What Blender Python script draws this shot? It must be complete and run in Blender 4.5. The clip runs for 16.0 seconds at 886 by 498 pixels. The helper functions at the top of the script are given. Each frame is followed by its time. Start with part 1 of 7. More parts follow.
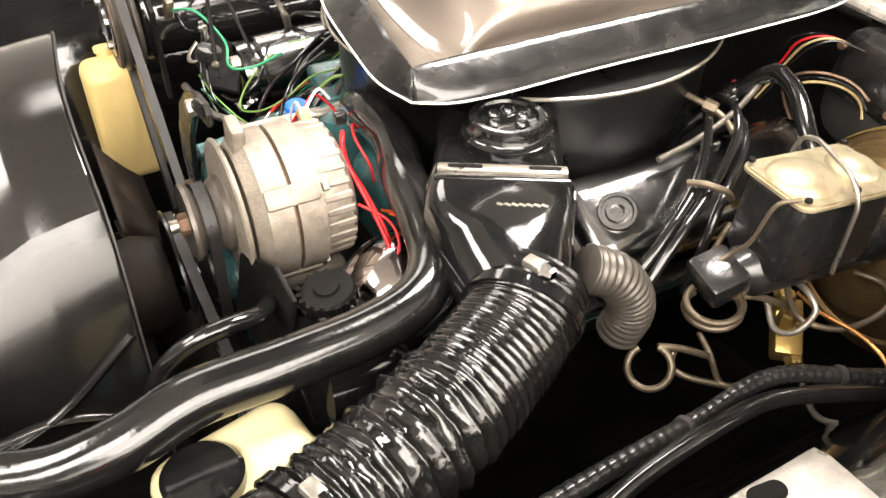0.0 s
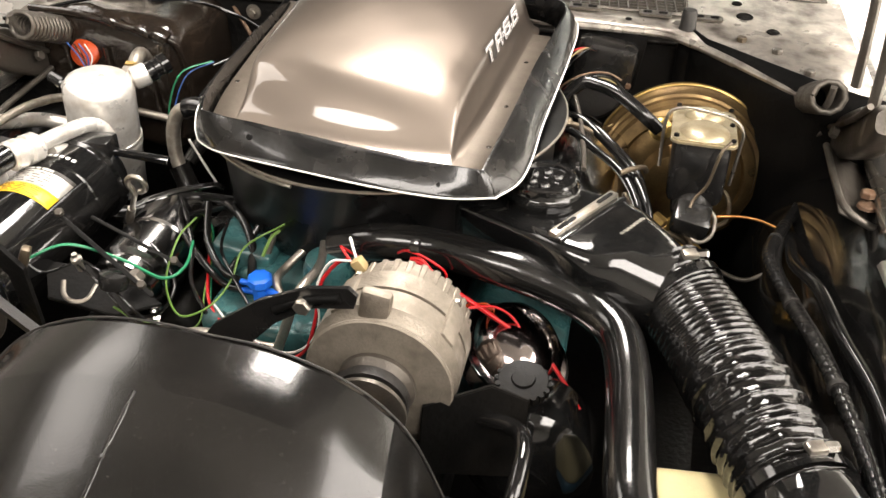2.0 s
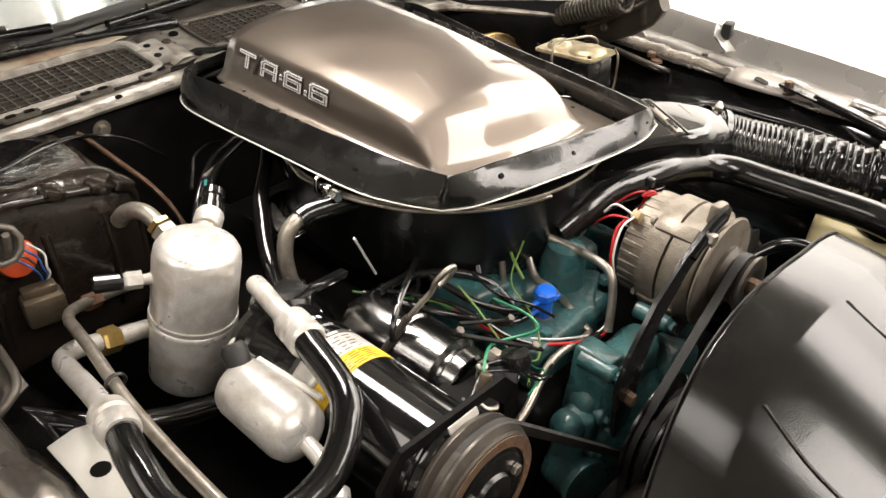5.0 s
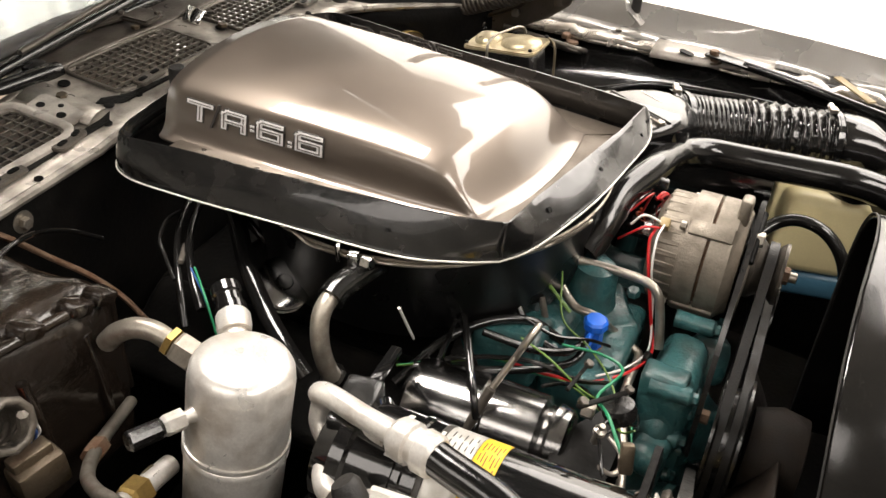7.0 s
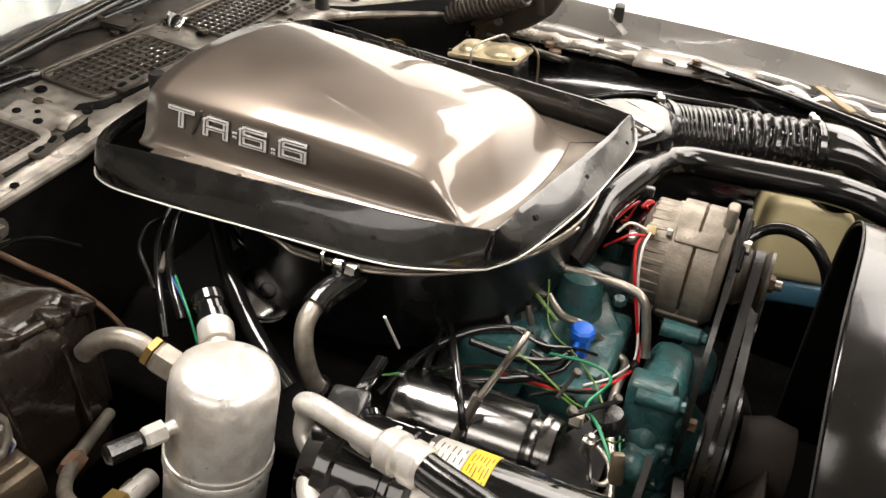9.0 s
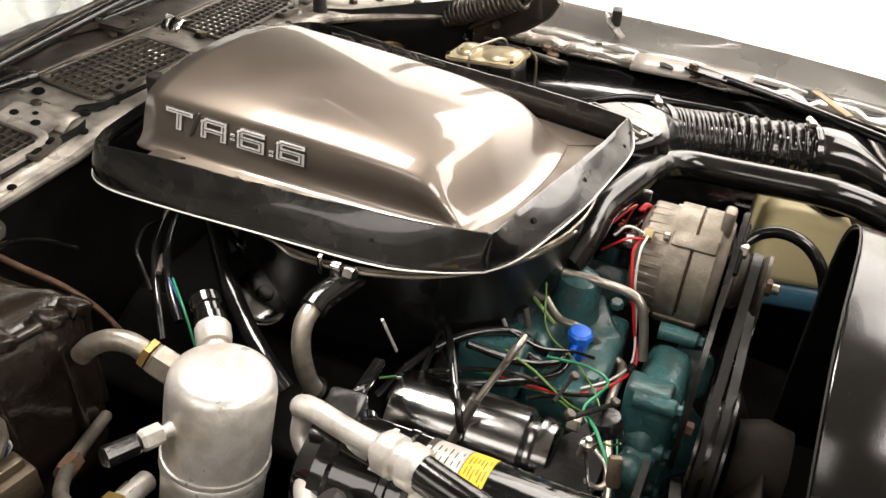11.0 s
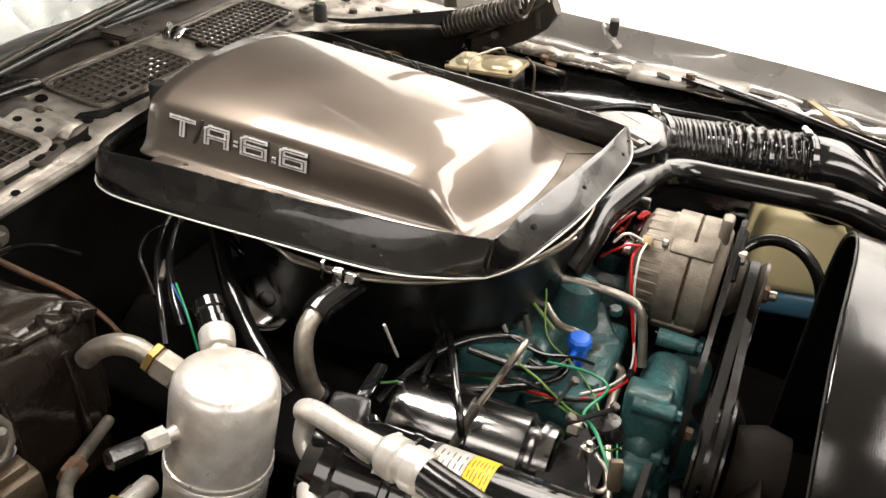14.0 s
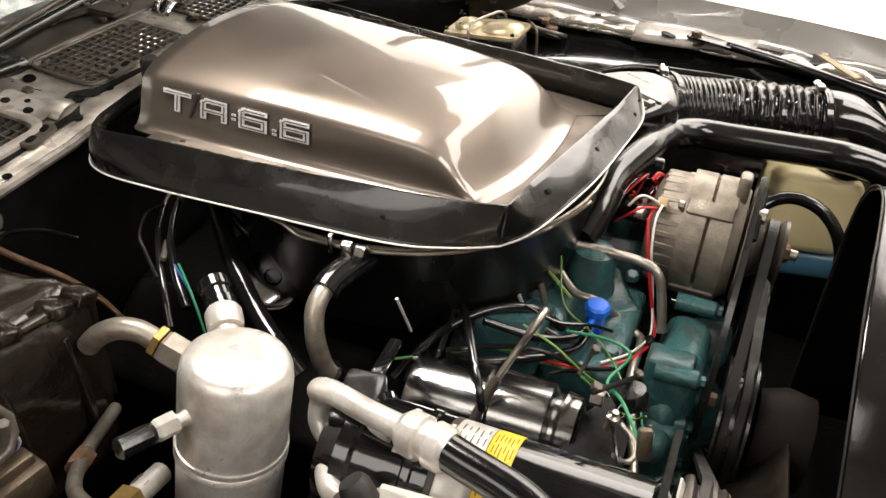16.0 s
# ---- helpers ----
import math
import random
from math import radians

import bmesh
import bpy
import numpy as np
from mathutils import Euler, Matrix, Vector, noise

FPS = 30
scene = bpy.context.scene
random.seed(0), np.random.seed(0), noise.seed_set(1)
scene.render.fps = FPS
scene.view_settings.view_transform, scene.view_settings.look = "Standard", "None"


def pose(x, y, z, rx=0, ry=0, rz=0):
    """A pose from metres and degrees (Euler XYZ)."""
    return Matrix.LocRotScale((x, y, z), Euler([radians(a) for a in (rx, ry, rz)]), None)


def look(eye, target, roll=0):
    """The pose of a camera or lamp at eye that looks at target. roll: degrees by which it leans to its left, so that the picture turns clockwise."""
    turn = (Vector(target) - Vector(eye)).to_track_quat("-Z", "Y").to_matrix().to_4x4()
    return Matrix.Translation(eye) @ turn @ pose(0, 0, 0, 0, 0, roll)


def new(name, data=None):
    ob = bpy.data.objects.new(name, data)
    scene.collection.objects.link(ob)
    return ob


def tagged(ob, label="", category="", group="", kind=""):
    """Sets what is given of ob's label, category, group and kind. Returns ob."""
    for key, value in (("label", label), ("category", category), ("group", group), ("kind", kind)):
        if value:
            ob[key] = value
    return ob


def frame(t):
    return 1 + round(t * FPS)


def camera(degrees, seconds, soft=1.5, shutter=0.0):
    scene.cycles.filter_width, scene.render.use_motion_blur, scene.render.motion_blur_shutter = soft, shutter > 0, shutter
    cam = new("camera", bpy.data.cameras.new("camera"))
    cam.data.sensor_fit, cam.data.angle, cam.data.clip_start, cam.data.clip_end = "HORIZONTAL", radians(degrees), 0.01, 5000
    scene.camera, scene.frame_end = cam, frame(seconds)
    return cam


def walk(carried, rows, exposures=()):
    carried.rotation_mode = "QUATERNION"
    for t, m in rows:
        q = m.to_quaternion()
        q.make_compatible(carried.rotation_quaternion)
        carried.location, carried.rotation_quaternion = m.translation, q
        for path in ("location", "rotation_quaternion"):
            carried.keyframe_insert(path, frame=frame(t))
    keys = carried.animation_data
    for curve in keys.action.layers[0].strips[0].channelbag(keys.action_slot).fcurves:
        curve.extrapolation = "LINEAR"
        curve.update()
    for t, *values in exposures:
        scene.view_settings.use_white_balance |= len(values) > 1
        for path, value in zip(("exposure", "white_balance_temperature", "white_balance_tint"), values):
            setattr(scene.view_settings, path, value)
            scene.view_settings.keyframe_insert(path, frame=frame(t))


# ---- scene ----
cam = camera(56.9, 16.0)
PATH = [
    (0, (0.769, -0.517, 1.302), (-0.595, 0.221, 0.04), 0.7),
    (0.5, (0.696, -0.683, 1.311), (-0.497, 0.41, 0.135), 1.3),
    (1, (0.614, -0.8, 1.326), (-0.366, 0.543, 0.214), -0.0),
    (1.5, (0.461, -0.868, 1.343), (-0.223, 0.651, 0.236), -0.6),
    (2, (0.294, -0.934, 1.371), (-0.067, 0.669, 0.231), 0.2),
    (2.5, (0.097, -0.972, 1.399), (0.075, 0.676, 0.265), 0.8),
    (3, (-0.113, -0.936, 1.401), (0.181, 0.692, 0.279), 1.0),
    (3.5, (-0.297, -0.91, 1.413), (0.284, 0.65, 0.304), 2.3),
    (4, (-0.489, -0.884, 1.426), (0.371, 0.538, 0.312), 2.8),
    (4.5, (-0.626, -0.814, 1.426), (0.43, 0.455, 0.298), 3.2),
    (5, (-0.726, -0.7, 1.418), (0.487, 0.414, 0.283), 1.5),
    (5.2, (-0.754, -0.668, 1.421), (0.491, 0.403, 0.278), 0.9),
    (7.3, (-0.765, -0.388, 1.426), (0.712, 0.263, 0.246), 2.4),
    (7.5, (-0.767, -0.394, 1.418), (0.724, 0.26, 0.257), 2.5),
    (8, (-0.762, -0.393, 1.421), (0.73, 0.253, 0.256), 2.9),
    (8.5, (-0.758, -0.39, 1.417), (0.733, 0.252, 0.25), 2.9),
    (9, (-0.759, -0.389, 1.417), (0.731, 0.253, 0.247), 2.8),
    (11.5, (-0.76, -0.388, 1.417), (0.738, 0.249, 0.255), 3.1),
    (12, (-0.761, -0.387, 1.418), (0.737, 0.254, 0.259), 2.9),
    (12.5, (-0.762, -0.387, 1.417), (0.74, 0.256, 0.264), 2.9),
    (13, (-0.767, -0.389, 1.418), (0.739, 0.252, 0.268), 3.1),
    (13.5, (-0.767, -0.389, 1.418), (0.743, 0.247, 0.272), 3.2),
    (14, (-0.77, -0.386, 1.417), (0.745, 0.247, 0.275), 3.4),
    (14.5, (-0.77, -0.387, 1.418), (0.744, 0.251, 0.277), 3.3),
    (15, (-0.767, -0.388, 1.417), (0.744, 0.253, 0.274), 3.2),
    (15.5, (-0.759, -0.389, 1.411), (0.738, 0.261, 0.255), 2.9),
    (16, (-0.756, -0.366, 1.393), (0.731, 0.248, 0.205), 1.4),
]
walk(cam, [(t, look(eye, target, roll)) for t, eye, target, roll in PATH], [(0, 0.93), (0.5, 0.36), (1, 0.27), (2.5, 0.24), (4, 0.05), (5.2, -0.08), (8, -0.2), (15, -0.24), (16, -0.3)])

# ---- light ----
world = bpy.data.worlds.new("world")
world.use_nodes = True
world.node_tree.nodes["Background"].inputs[0].default_value = (0.9, 0.92, 1.0, 1)
world.node_tree.nodes["Background"].inputs[1].default_value = 0.25
scene.world = world


def area_lamp(name, eye, target, sx, sy, power, color):
    data = bpy.data.lights.new(name, "AREA")
    data.shape, data.size, data.size_y, data.energy, data.color = "RECTANGLE", sx, sy, power, color
    ob = new(name, data)
    ob.matrix_world = look(eye, target)
    return ob


WARM = (1.0, 0.925, 0.855)
# all lamps are out of view, placed for the bay's light and reflections
area_lamp("ceiling_lamp", (-0.7, -2.1, 2.80), (-0.7, -2.1, 0), 1.4, 0.8, 46, WARM)
area_lamp("ceiling_lamp", (3.02, -0.75, 2.80), (3.02, -0.75, 0), 2.4, 2.7, 170, WARM)
area_lamp("ceiling_lamp", (1.33, -2.05, 2.80), (1.33, -2.05, 0), 0.95, 1.8, 62, WARM)
area_lamp("ceiling_lamp", (0.05, 0.70, 2.82), (0.05, 0.70, 0), 0.8, 1.6, 150, WARM)
# two strips added to wash the north and east walls white
area_lamp("ceiling_lamp", (0.1, 3.8, 2.80), (0.1, 5.04, 1.2), 5.0, 0.35, 330, WARM)
area_lamp("ceiling_lamp", (3.0, 0.0, 2.80), (4.24, 0.0, 1.2), 6.8, 0.35, 330, WARM)
area_lamp("ceiling_lamp", (-2.2, 0.2, 2.80), (-2.2, 0.2, 0), 1.2, 2.2, 40, WARM)


# ---- materials ----
def mat(name, color, rough=0.5, metal=0.0, var=0.15, scale=60.0, bump=0.0, coat=0.0, dirt=None, dirt_amount=0.35, fine=400.0, bump_scale=None, alpha_glass=0.0, specks=0.0):
    m = bpy.data.materials.new(name)
    m.use_nodes = True
    n, l = m.node_tree.nodes, m.node_tree.links
    b = n["Principled BSDF"]
    tc = n.new("ShaderNodeTexCoord")
    big = n.new("ShaderNodeTexNoise")
    big.inputs["Scale"].default_value, big.inputs["Detail"].default_value = scale, 6
    small = n.new("ShaderNodeTexNoise")
    small.inputs["Scale"].default_value, small.inputs["Detail"].default_value = fine, 3
    for t in (big, small):
        l.new(tc.outputs["Object"], t.inputs["Vector"])
    mix = n.new("ShaderNodeMix")
    mix.data_type = "RGBA"
    mix.inputs["A"].default_value = (*[c * (1 - var) for c in color], 1)
    mix.inputs["B"].default_value = (*[min(1, c * (1 + var)) for c in color], 1)
    l.new(small.outputs["Fac"], mix.inputs["Factor"])
    out = mix.outputs["Result"]
    if dirt:
        ramp = n.new("ShaderNodeMapRange")
        ramp.inputs["From Min"].default_value, ramp.inputs["From Max"].default_value = 0.45, 0.72
        ramp.inputs["To Max"].default_value = dirt_amount
        l.new(big.outputs["Fac"], ramp.inputs["Value"])
        d = n.new("ShaderNodeMix")
        d.data_type = "RGBA"
        d.inputs["B"].default_value = (*dirt, 1)
        l.new(ramp.outputs["Result"], d.inputs["Factor"])
        l.new(out, d.inputs["A"])
        out = d.outputs["Result"]
    if specks:
        dust = n.new("ShaderNodeTexNoise")
        dust.inputs["Scale"].default_value, dust.inputs["Detail"].default_value = 800, 2
        l.new(tc.outputs["Object"], dust.inputs["Vector"])
        lim = n.new("ShaderNodeMapRange")
        lim.inputs["From Min"].default_value, lim.inputs["From Max"].default_value = 0.66, 0.72
        lim.inputs["To Max"].default_value = specks
        l.new(dust.outputs["Fac"], lim.inputs["Value"])
        d2 = n.new("ShaderNodeMix")
        d2.data_type = "RGBA"
        d2.inputs["B"].default_value = (0.26, 0.23, 0.19, 1)
        l.new(lim.outputs["Result"], d2.inputs["Factor"])
        l.new(out, d2.inputs["A"])
        out = d2.outputs["Result"]
    l.new(out, b.inputs["Base Color"])
    rr = n.new("ShaderNodeMapRange")
    rr.inputs["From Min"].default_value, rr.inputs["From Max"].default_value = 0.3, 0.7
    rr.inputs["To Min"].default_value, rr.inputs["To Max"].default_value = max(0.02, rough * 0.75), min(1, rough * 1.3)
    l.new(big.outputs["Fac"], rr.inputs["Value"])
    l.new(rr.outputs["Result"], b.inputs["Roughness"])
    b.inputs["Metallic"].default_value = metal
    b.inputs["Coat Weight"].default_value = coat
    b.inputs["Coat Roughness"].default_value = 0.04
    b.inputs["Coat IOR"].default_value = 1.6
    if bump:
        bp = n.new("ShaderNodeBump")
        bp.inputs["Strength"].default_value, bp.inputs["Distance"].default_value = bump, 0.004
        src = small
        if bump_scale:
            src = n.new("ShaderNodeTexNoise")
            src.inputs["Scale"].default_value, src.inputs["Detail"].default_value = bump_scale, 4
            l.new(tc.outputs["Object"], src.inputs["Vector"])
        l.new(src.outputs["Fac"], bp.inputs["Height"])
        l.new(bp.outputs["Normal"], b.inputs["Normal"])
    if alpha_glass:
        b.inputs["Transmission Weight"].default_value = alpha_glass
    return m


BLACK_GLOSS = mat("black_gloss_paint", (0.006, 0.006, 0.006), 0.09, 0, 0.3, 25, 0.05, 0.5, (0.02, 0.018, 0.016), 0.3, bump_scale=90, specks=0.08)
BLACK_SATIN = mat("black_satin_paint", (0.010, 0.0097, 0.0094), 0.26, 0, 0.3, 18, 0.12, 0.25, (0.024, 0.021, 0.018), 0.4, bump_scale=160, specks=0.09)
# grimy black paint, also used where deep shade is put in as colour
BLACK_MATT = mat("black_grime_and_shade", (0.0045, 0.0043, 0.004), 0.5, 0, 0.4, 14, 0.3, 0, (0.013, 0.011, 0.009), 0.5, bump_scale=120)
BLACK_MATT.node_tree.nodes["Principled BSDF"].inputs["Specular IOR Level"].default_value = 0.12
RUBBER = mat("black_rubber", (0.006, 0.0058, 0.0056), 0.15, 0, 0.3, 30, 0.05, 0.3, (0.02, 0.018, 0.016), 0.3, bump_scale=200)
BELT_MAT = mat("worn_belt_rubber", (0.010, 0.0092, 0.0085), 0.5, 0, 0.3, 40, 0.2, 0.0, (0.030, 0.024, 0.018), 0.5)
RUBBER_DULL = mat("dull_rubber", (0.018, 0.017, 0.016), 0.5, 0, 0.3, 30, 0.15, 0.0, (0.07, 0.06, 0.05), 0.4)
PLASTIC_SHINY = mat("shiny_black_plastic", (0.006, 0.0057, 0.0055), 0.10, 0, 0.3, 20, 0.5, 0.3, (0.02, 0.018, 0.016), 0.3, bump_scale=45)
SHROUD_MAT = mat("moulded_black_plastic", (0.008, 0.0075, 0.007), 0.14, 0, 0.3, 9, 0.05, 0.2, (0.02, 0.018, 0.016), 0.4, fine=900, bump_scale=600, specks=0.09)
PAN_MAT = mat("dusty_bronze_paint", (0.15, 0.125, 0.10), 0.5, 0.5, 0.2, 20, 0.05, 0.0, (0.07, 0.055, 0.042), 0.5, specks=0.1)
BRONZE = mat("bronze_metallic_paint", (0.188, 0.156, 0.128), 0.38, 0.75, 0.12, 8, 0.0, 1.0, None, fine=2500)
TEAL = mat("teal_engine_enamel", (0.035, 0.110, 0.112), 0.3, 0, 0.3, 30, 0.35, 0.2, (0.028, 0.034, 0.030), 0.75, bump_scale=160)
ALU = mat("dull_aluminium", (0.76, 0.735, 0.69), 0.33, 0.5, 0.15, 38, 0.10, 0, (0.34, 0.28, 0.21), 0.6, bump_scale=220)
ALU_DULL = mat("stained_dull_aluminium", (0.40, 0.365, 0.31), 0.40, 0.75, 0.2, 60, 0.08, 0, (0.14, 0.11, 0.08), 0.6)
ALU_CAST = mat("cast_aluminium", (0.26, 0.228, 0.185), 0.5, 0.5, 0.25, 50, 0.2, 0, (0.13, 0.105, 0.08), 0.7, bump_scale=350)
STEEL = mat("bare_steel", (0.42, 0.39, 0.34), 0.35, 0.9, 0.2, 40, 0.1, 0, (0.17, 0.12, 0.08), 0.5)
CHROME = mat("bright_chrome", (0.75, 0.74, 0.72), 0.1, 1.0, 0.05, 20)
RUSTY = mat("rusted_steel", (0.2, 0.13, 0.085), 0.6, 0.5, 0.35, 60, 0.4, 0, (0.13, 0.05, 0.02), 0.7)
COPPER = mat("copper_plated_line", (0.62, 0.28, 0.09), 0.35, 0.8, 0.2, 60, 0.05, 0, (0.3, 0.14, 0.05), 0.4)
BRASS = mat("brass", (0.55, 0.38, 0.13), 0.35, 0.9, 0.2, 60, 0.1, 0, (0.22, 0.15, 0.07), 0.4)
GOLD_CAD = mat("gold_cadmium_plate", (0.26, 0.175, 0.078), 0.36, 0.85, 0.25, 22, 0.12, 0, (0.09, 0.055, 0.03), 0.85, bump_scale=120)
LID = mat("dusty_brass_lid", (0.52, 0.45, 0.30), 0.35, 0.7, 0.2, 40, 0.1, 0, (0.24, 0.17, 0.09), 0.6, bump_scale=150)
COWL_MAT = mat("dusty_grey_cowl_paint", (0.47, 0.435, 0.385), 0.32, 0.5, 0.2, 26, 0.14, 0.0, (0.06, 0.047, 0.036), 0.85, bump_scale=90)
GALV = mat("dusty_silver_paint", (0.56, 0.52, 0.47), 0.34, 0.3, 0.2, 26, 0.14, 0.1, (0.10, 0.08, 0.06), 0.8, bump_scale=90)
SILVER_PAINT = mat("silver_car_paint", (0.62, 0.60, 0.57), 0.28, 0.5, 0.06, 10, 0.0, 0.6, (0.4, 0.37, 0.33), 0.25)
FLANGE_MAT = mat("bare_dented_steel", (0.46, 0.43, 0.39), 0.24, 0.9, 0.15, 20, 0.12, 0, (0.16, 0.13, 0.10), 0.6, bump_scale=60)
HINGE_MAT = mat("grey_zinc_coat", (0.16, 0.145, 0.125), 0.4, 0.6, 0.25, 30, 0.2, 0, (0.09, 0.07, 0.05), 0.5)
HINGE_DARK = mat("dark_phosphate_steel", (0.10, 0.088, 0.074), 0.36, 0.5, 0.3, 25, 0.15, 0, (0.035, 0.028, 0.022), 0.5)
BOTTLE = mat("yellowed_translucent_plastic", (0.74, 0.64, 0.36), 0.38, 0, 0.08, 16, 0.05, 0, (0.6, 0.5, 0.28), 0.3)
AMBER = mat("aged_amber_plastic", (0.70, 0.53, 0.22), 0.36, 0, 0.1, 16, 0.05, 0, (0.5, 0.36, 0.12), 0.4)
FAN_MAT = mat("grimy_brown_fan_paint", (0.011, 0.008, 0.0058), 0.6, 0, 0.4, 25, 0.2, 0, (0.03, 0.019, 0.011), 0.5)
FAN_MAT.node_tree.nodes["Principled BSDF"].inputs["Specular IOR Level"].default_value = 0.2
BLACK_CHROME = mat("polished_black_chrome", (0.27, 0.265, 0.26), 0.16, 1.0, 0.1, 30, 0.02, 0, (0.3, 0.29, 0.28), 0.3)
MIRROR_DARK = mat("mirror_dark_chrome", (0.56, 0.49, 0.48), 0.12, 1.0, 0.1, 30, 0.0, 0, (0.3, 0.29, 0.28), 0.3)
OLIVE = mat("olive_tarnished_plate", (0.14, 0.11, 0.075), 0.42, 0.6, 0.25, 40, 0.15, 0, (0.05, 0.035, 0.02), 0.6)
DRUM_MAT = mat("deep_black_enamel", (0.003, 0.003, 0.003), 0.3, 0, 0.3, 12, 0.05, 0, (0.008, 0.007, 0.006), 0.4)
CASE_MAT = mat("brown_black_moulded_plastic", (0.017, 0.0125, 0.0095), 0.15, 0, 0.3, 14, 0.8, 0.35, (0.034, 0.023, 0.015), 0.6, bump_scale=45, specks=0.09)
RIM_MAT = mat("worn_black_lacquer", (0.008, 0.0078, 0.0075), 0.24, 0, 0.3, 30, 0.10, 0.4, (0.028, 0.025, 0.022), 0.5, bump_scale=110, specks=0.09)
COOLANT = mat("blue_washer_fluid_plastic", (0.06, 0.16, 0.24), 0.35, 0, 0.1, 20)
BLUE = mat("bright_blue_plastic", (0.012, 0.14, 0.72), 0.35, 0, 0.1, 30)
YELLOW = mat("yellow_label", (0.85, 0.55, 0.03), 0.45, 0, 0.08, 60, 0, 0, (0.5, 0.33, 0.05), 0.25)
SILVER_LABEL = mat("silver_label", (0.6, 0.58, 0.54), 0.4, 0.4, 0.1, 60, 0, 0, (0.3, 0.27, 0.22), 0.4)
BROWN_INK = mat("brown_print", (0.22, 0.09, 0.02), 0.5, 0, 0.1)
INK = mat("dark_print", (0.05, 0.045, 0.04), 0.5, 0, 0.1)
RED = mat("red_wire", (0.48, 0.010, 0.013), 0.35, 0, 0.15, 60)
GREEN = mat("green_wire", (0.015, 0.19, 0.085), 0.4, 0, 0.2, 60)
LIME = mat("yellow_green_wire", (0.13, 0.23, 0.045), 0.4, 0, 0.2, 60)
WHITE = mat("white_wire", (0.72, 0.70, 0.66), 0.45, 0, 0.1, 60)
ORANGE = mat("orange_plastic", (0.60, 0.075, 0.012), 0.4, 0, 0.15, 40)
BLUE_WIRE = mat("blue_wire", (0.03, 0.09, 0.3), 0.4, 0, 0.2, 60)
TAN_PAINT = mat("rust_stained_tan_paint", (0.50, 0.42, 0.32), 0.45, 0, 0.15, 22, 0.1, 0, (0.26, 0.13, 0.06), 0.7)
TAN = mat("tan_plastic", (0.36, 0.27, 0.13), 0.45, 0, 0.2, 60)
CREAM = mat("cream_paint", (0.78, 0.76, 0.70), 0.5, 0, 0.06, 12, 0.05, 0, (0.55, 0.5, 0.43), 0.3)
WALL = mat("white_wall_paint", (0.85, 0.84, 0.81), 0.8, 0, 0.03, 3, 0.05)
# wall and ceiling colours darkened to hold back bounce light and reflections
DIM_WALL = mat("darkened_wall_paint", (0.22, 0.21, 0.195), 0.8, 0, 0.05, 3, 0.05)
DIM_CEIL = mat("darkened_ceiling_paint", (0.24, 0.23, 0.215), 0.8, 0, 0.05, 3, 0.05)
FLOOR = mat("pale_epoxy_floor", (0.55, 0.54, 0.52), 0.45, 0, 0.06, 2, 0.02, 0, (0.55, 0.53, 0.5), 0.4)
# dash grey is paled to carry the windshield's ceiling reflection
DASH = mat("dash_vinyl_glass_reflection", (0.55, 0.55, 0.52), 0.6, 0, 0.08, 20, 0.2)
SEAT = mat("brown_cabin_trim", (0.09, 0.065, 0.045), 0.7, 0, 0.3, 10, 0.2)
LETTER = mat("badge_silver", (0.82, 0.80, 0.79), 0.3, 0.2, 0.05, 60)


# ---- shape helpers ----
def part(name, bm, material, parent=None, label="", smooth=True, angle=40):
    me = bpy.data.meshes.new(name)
    bmesh.ops.recalc_face_normals(bm, faces=bm.faces)
    bm.to_mesh(me)
    bm.free()
    me.materials.append(material)
    if smooth:
        me.shade_smooth()
        me.set_sharp_from_angle(angle=radians(angle))
    ob = new(name, me)
    if parent:
        ob.parent = parent
    if label:
        ob["label"] = label
    return ob


def thing(name, label, category, group="", kind="", at=(0, 0, 0)):
    ob = new(name)
    ob.empty_display_size = 0.02
    return tagged(ob, label, category, group, kind)


def spline(points, steps=8):
    """Catmull-Rom through the points; each may carry a radius as a fourth number."""
    p = [np.array(q, float) for q in points]
    p = [2 * p[0] - p[1], *p, 2 * p[-1] - p[-2]]
    out = []
    for i in range(1, len(p) - 2):
        a, b, c, d = p[i - 1:i + 3]
        for k in range(steps):
            t = k / steps
            out.append(0.5 * (2 * b + (c - a) * t + (2 * a - 5 * b + 4 * c - d) * t * t + (3 * b - a - 3 * c + d) * t ** 3))
    return out + [p[-2]]


def sweep(bm, points, radius=None, sides=10, steps=8, raw=False, caps=True, flat=1.0):
    """A round tube along a smooth line."""
    line = [np.array(q, float) for q in points] if raw else spline(points, steps)
    n = len(line)
    pos = [Vector(q[:3]) for q in line]
    rad = [float(radius if radius is not None else q[3]) for q in line]
    tang = [(pos[min(i + 1, n - 1)] - pos[max(i - 1, 0)]).normalized() for i in range(n)]
    up = Vector((0, 0, 1)) if abs(tang[0].z) < 0.9 else Vector((1, 0, 0))
    side = tang[0].cross(up).normalized()
    rings = []
    for i in range(n):
        side = (side - tang[i] * side.dot(tang[i])).normalized()
        over = side.cross(tang[i])
        rings.append([bm.verts.new(pos[i] + rad[i] * (math.cos(a) * side + flat * math.sin(a) * over)) for a in (2 * math.pi * k / sides for k in range(sides))])
    for r, s in zip(rings, rings[1:]):
        for k in range(sides):
            bm.faces.new((r[k], r[(k + 1) % sides], s[(k + 1) % sides], s[k]))
    if caps:
        bm.faces.new(rings[0])
        bm.faces.new(rings[-1][::-1])
    return bm


def tube(name, points, radius, material, parent=None, label="", sides=10, steps=8, flat=1.0):
    return part(name, sweep(bmesh.new(), points, radius, sides, steps, flat=flat), material, parent, label, angle=60)


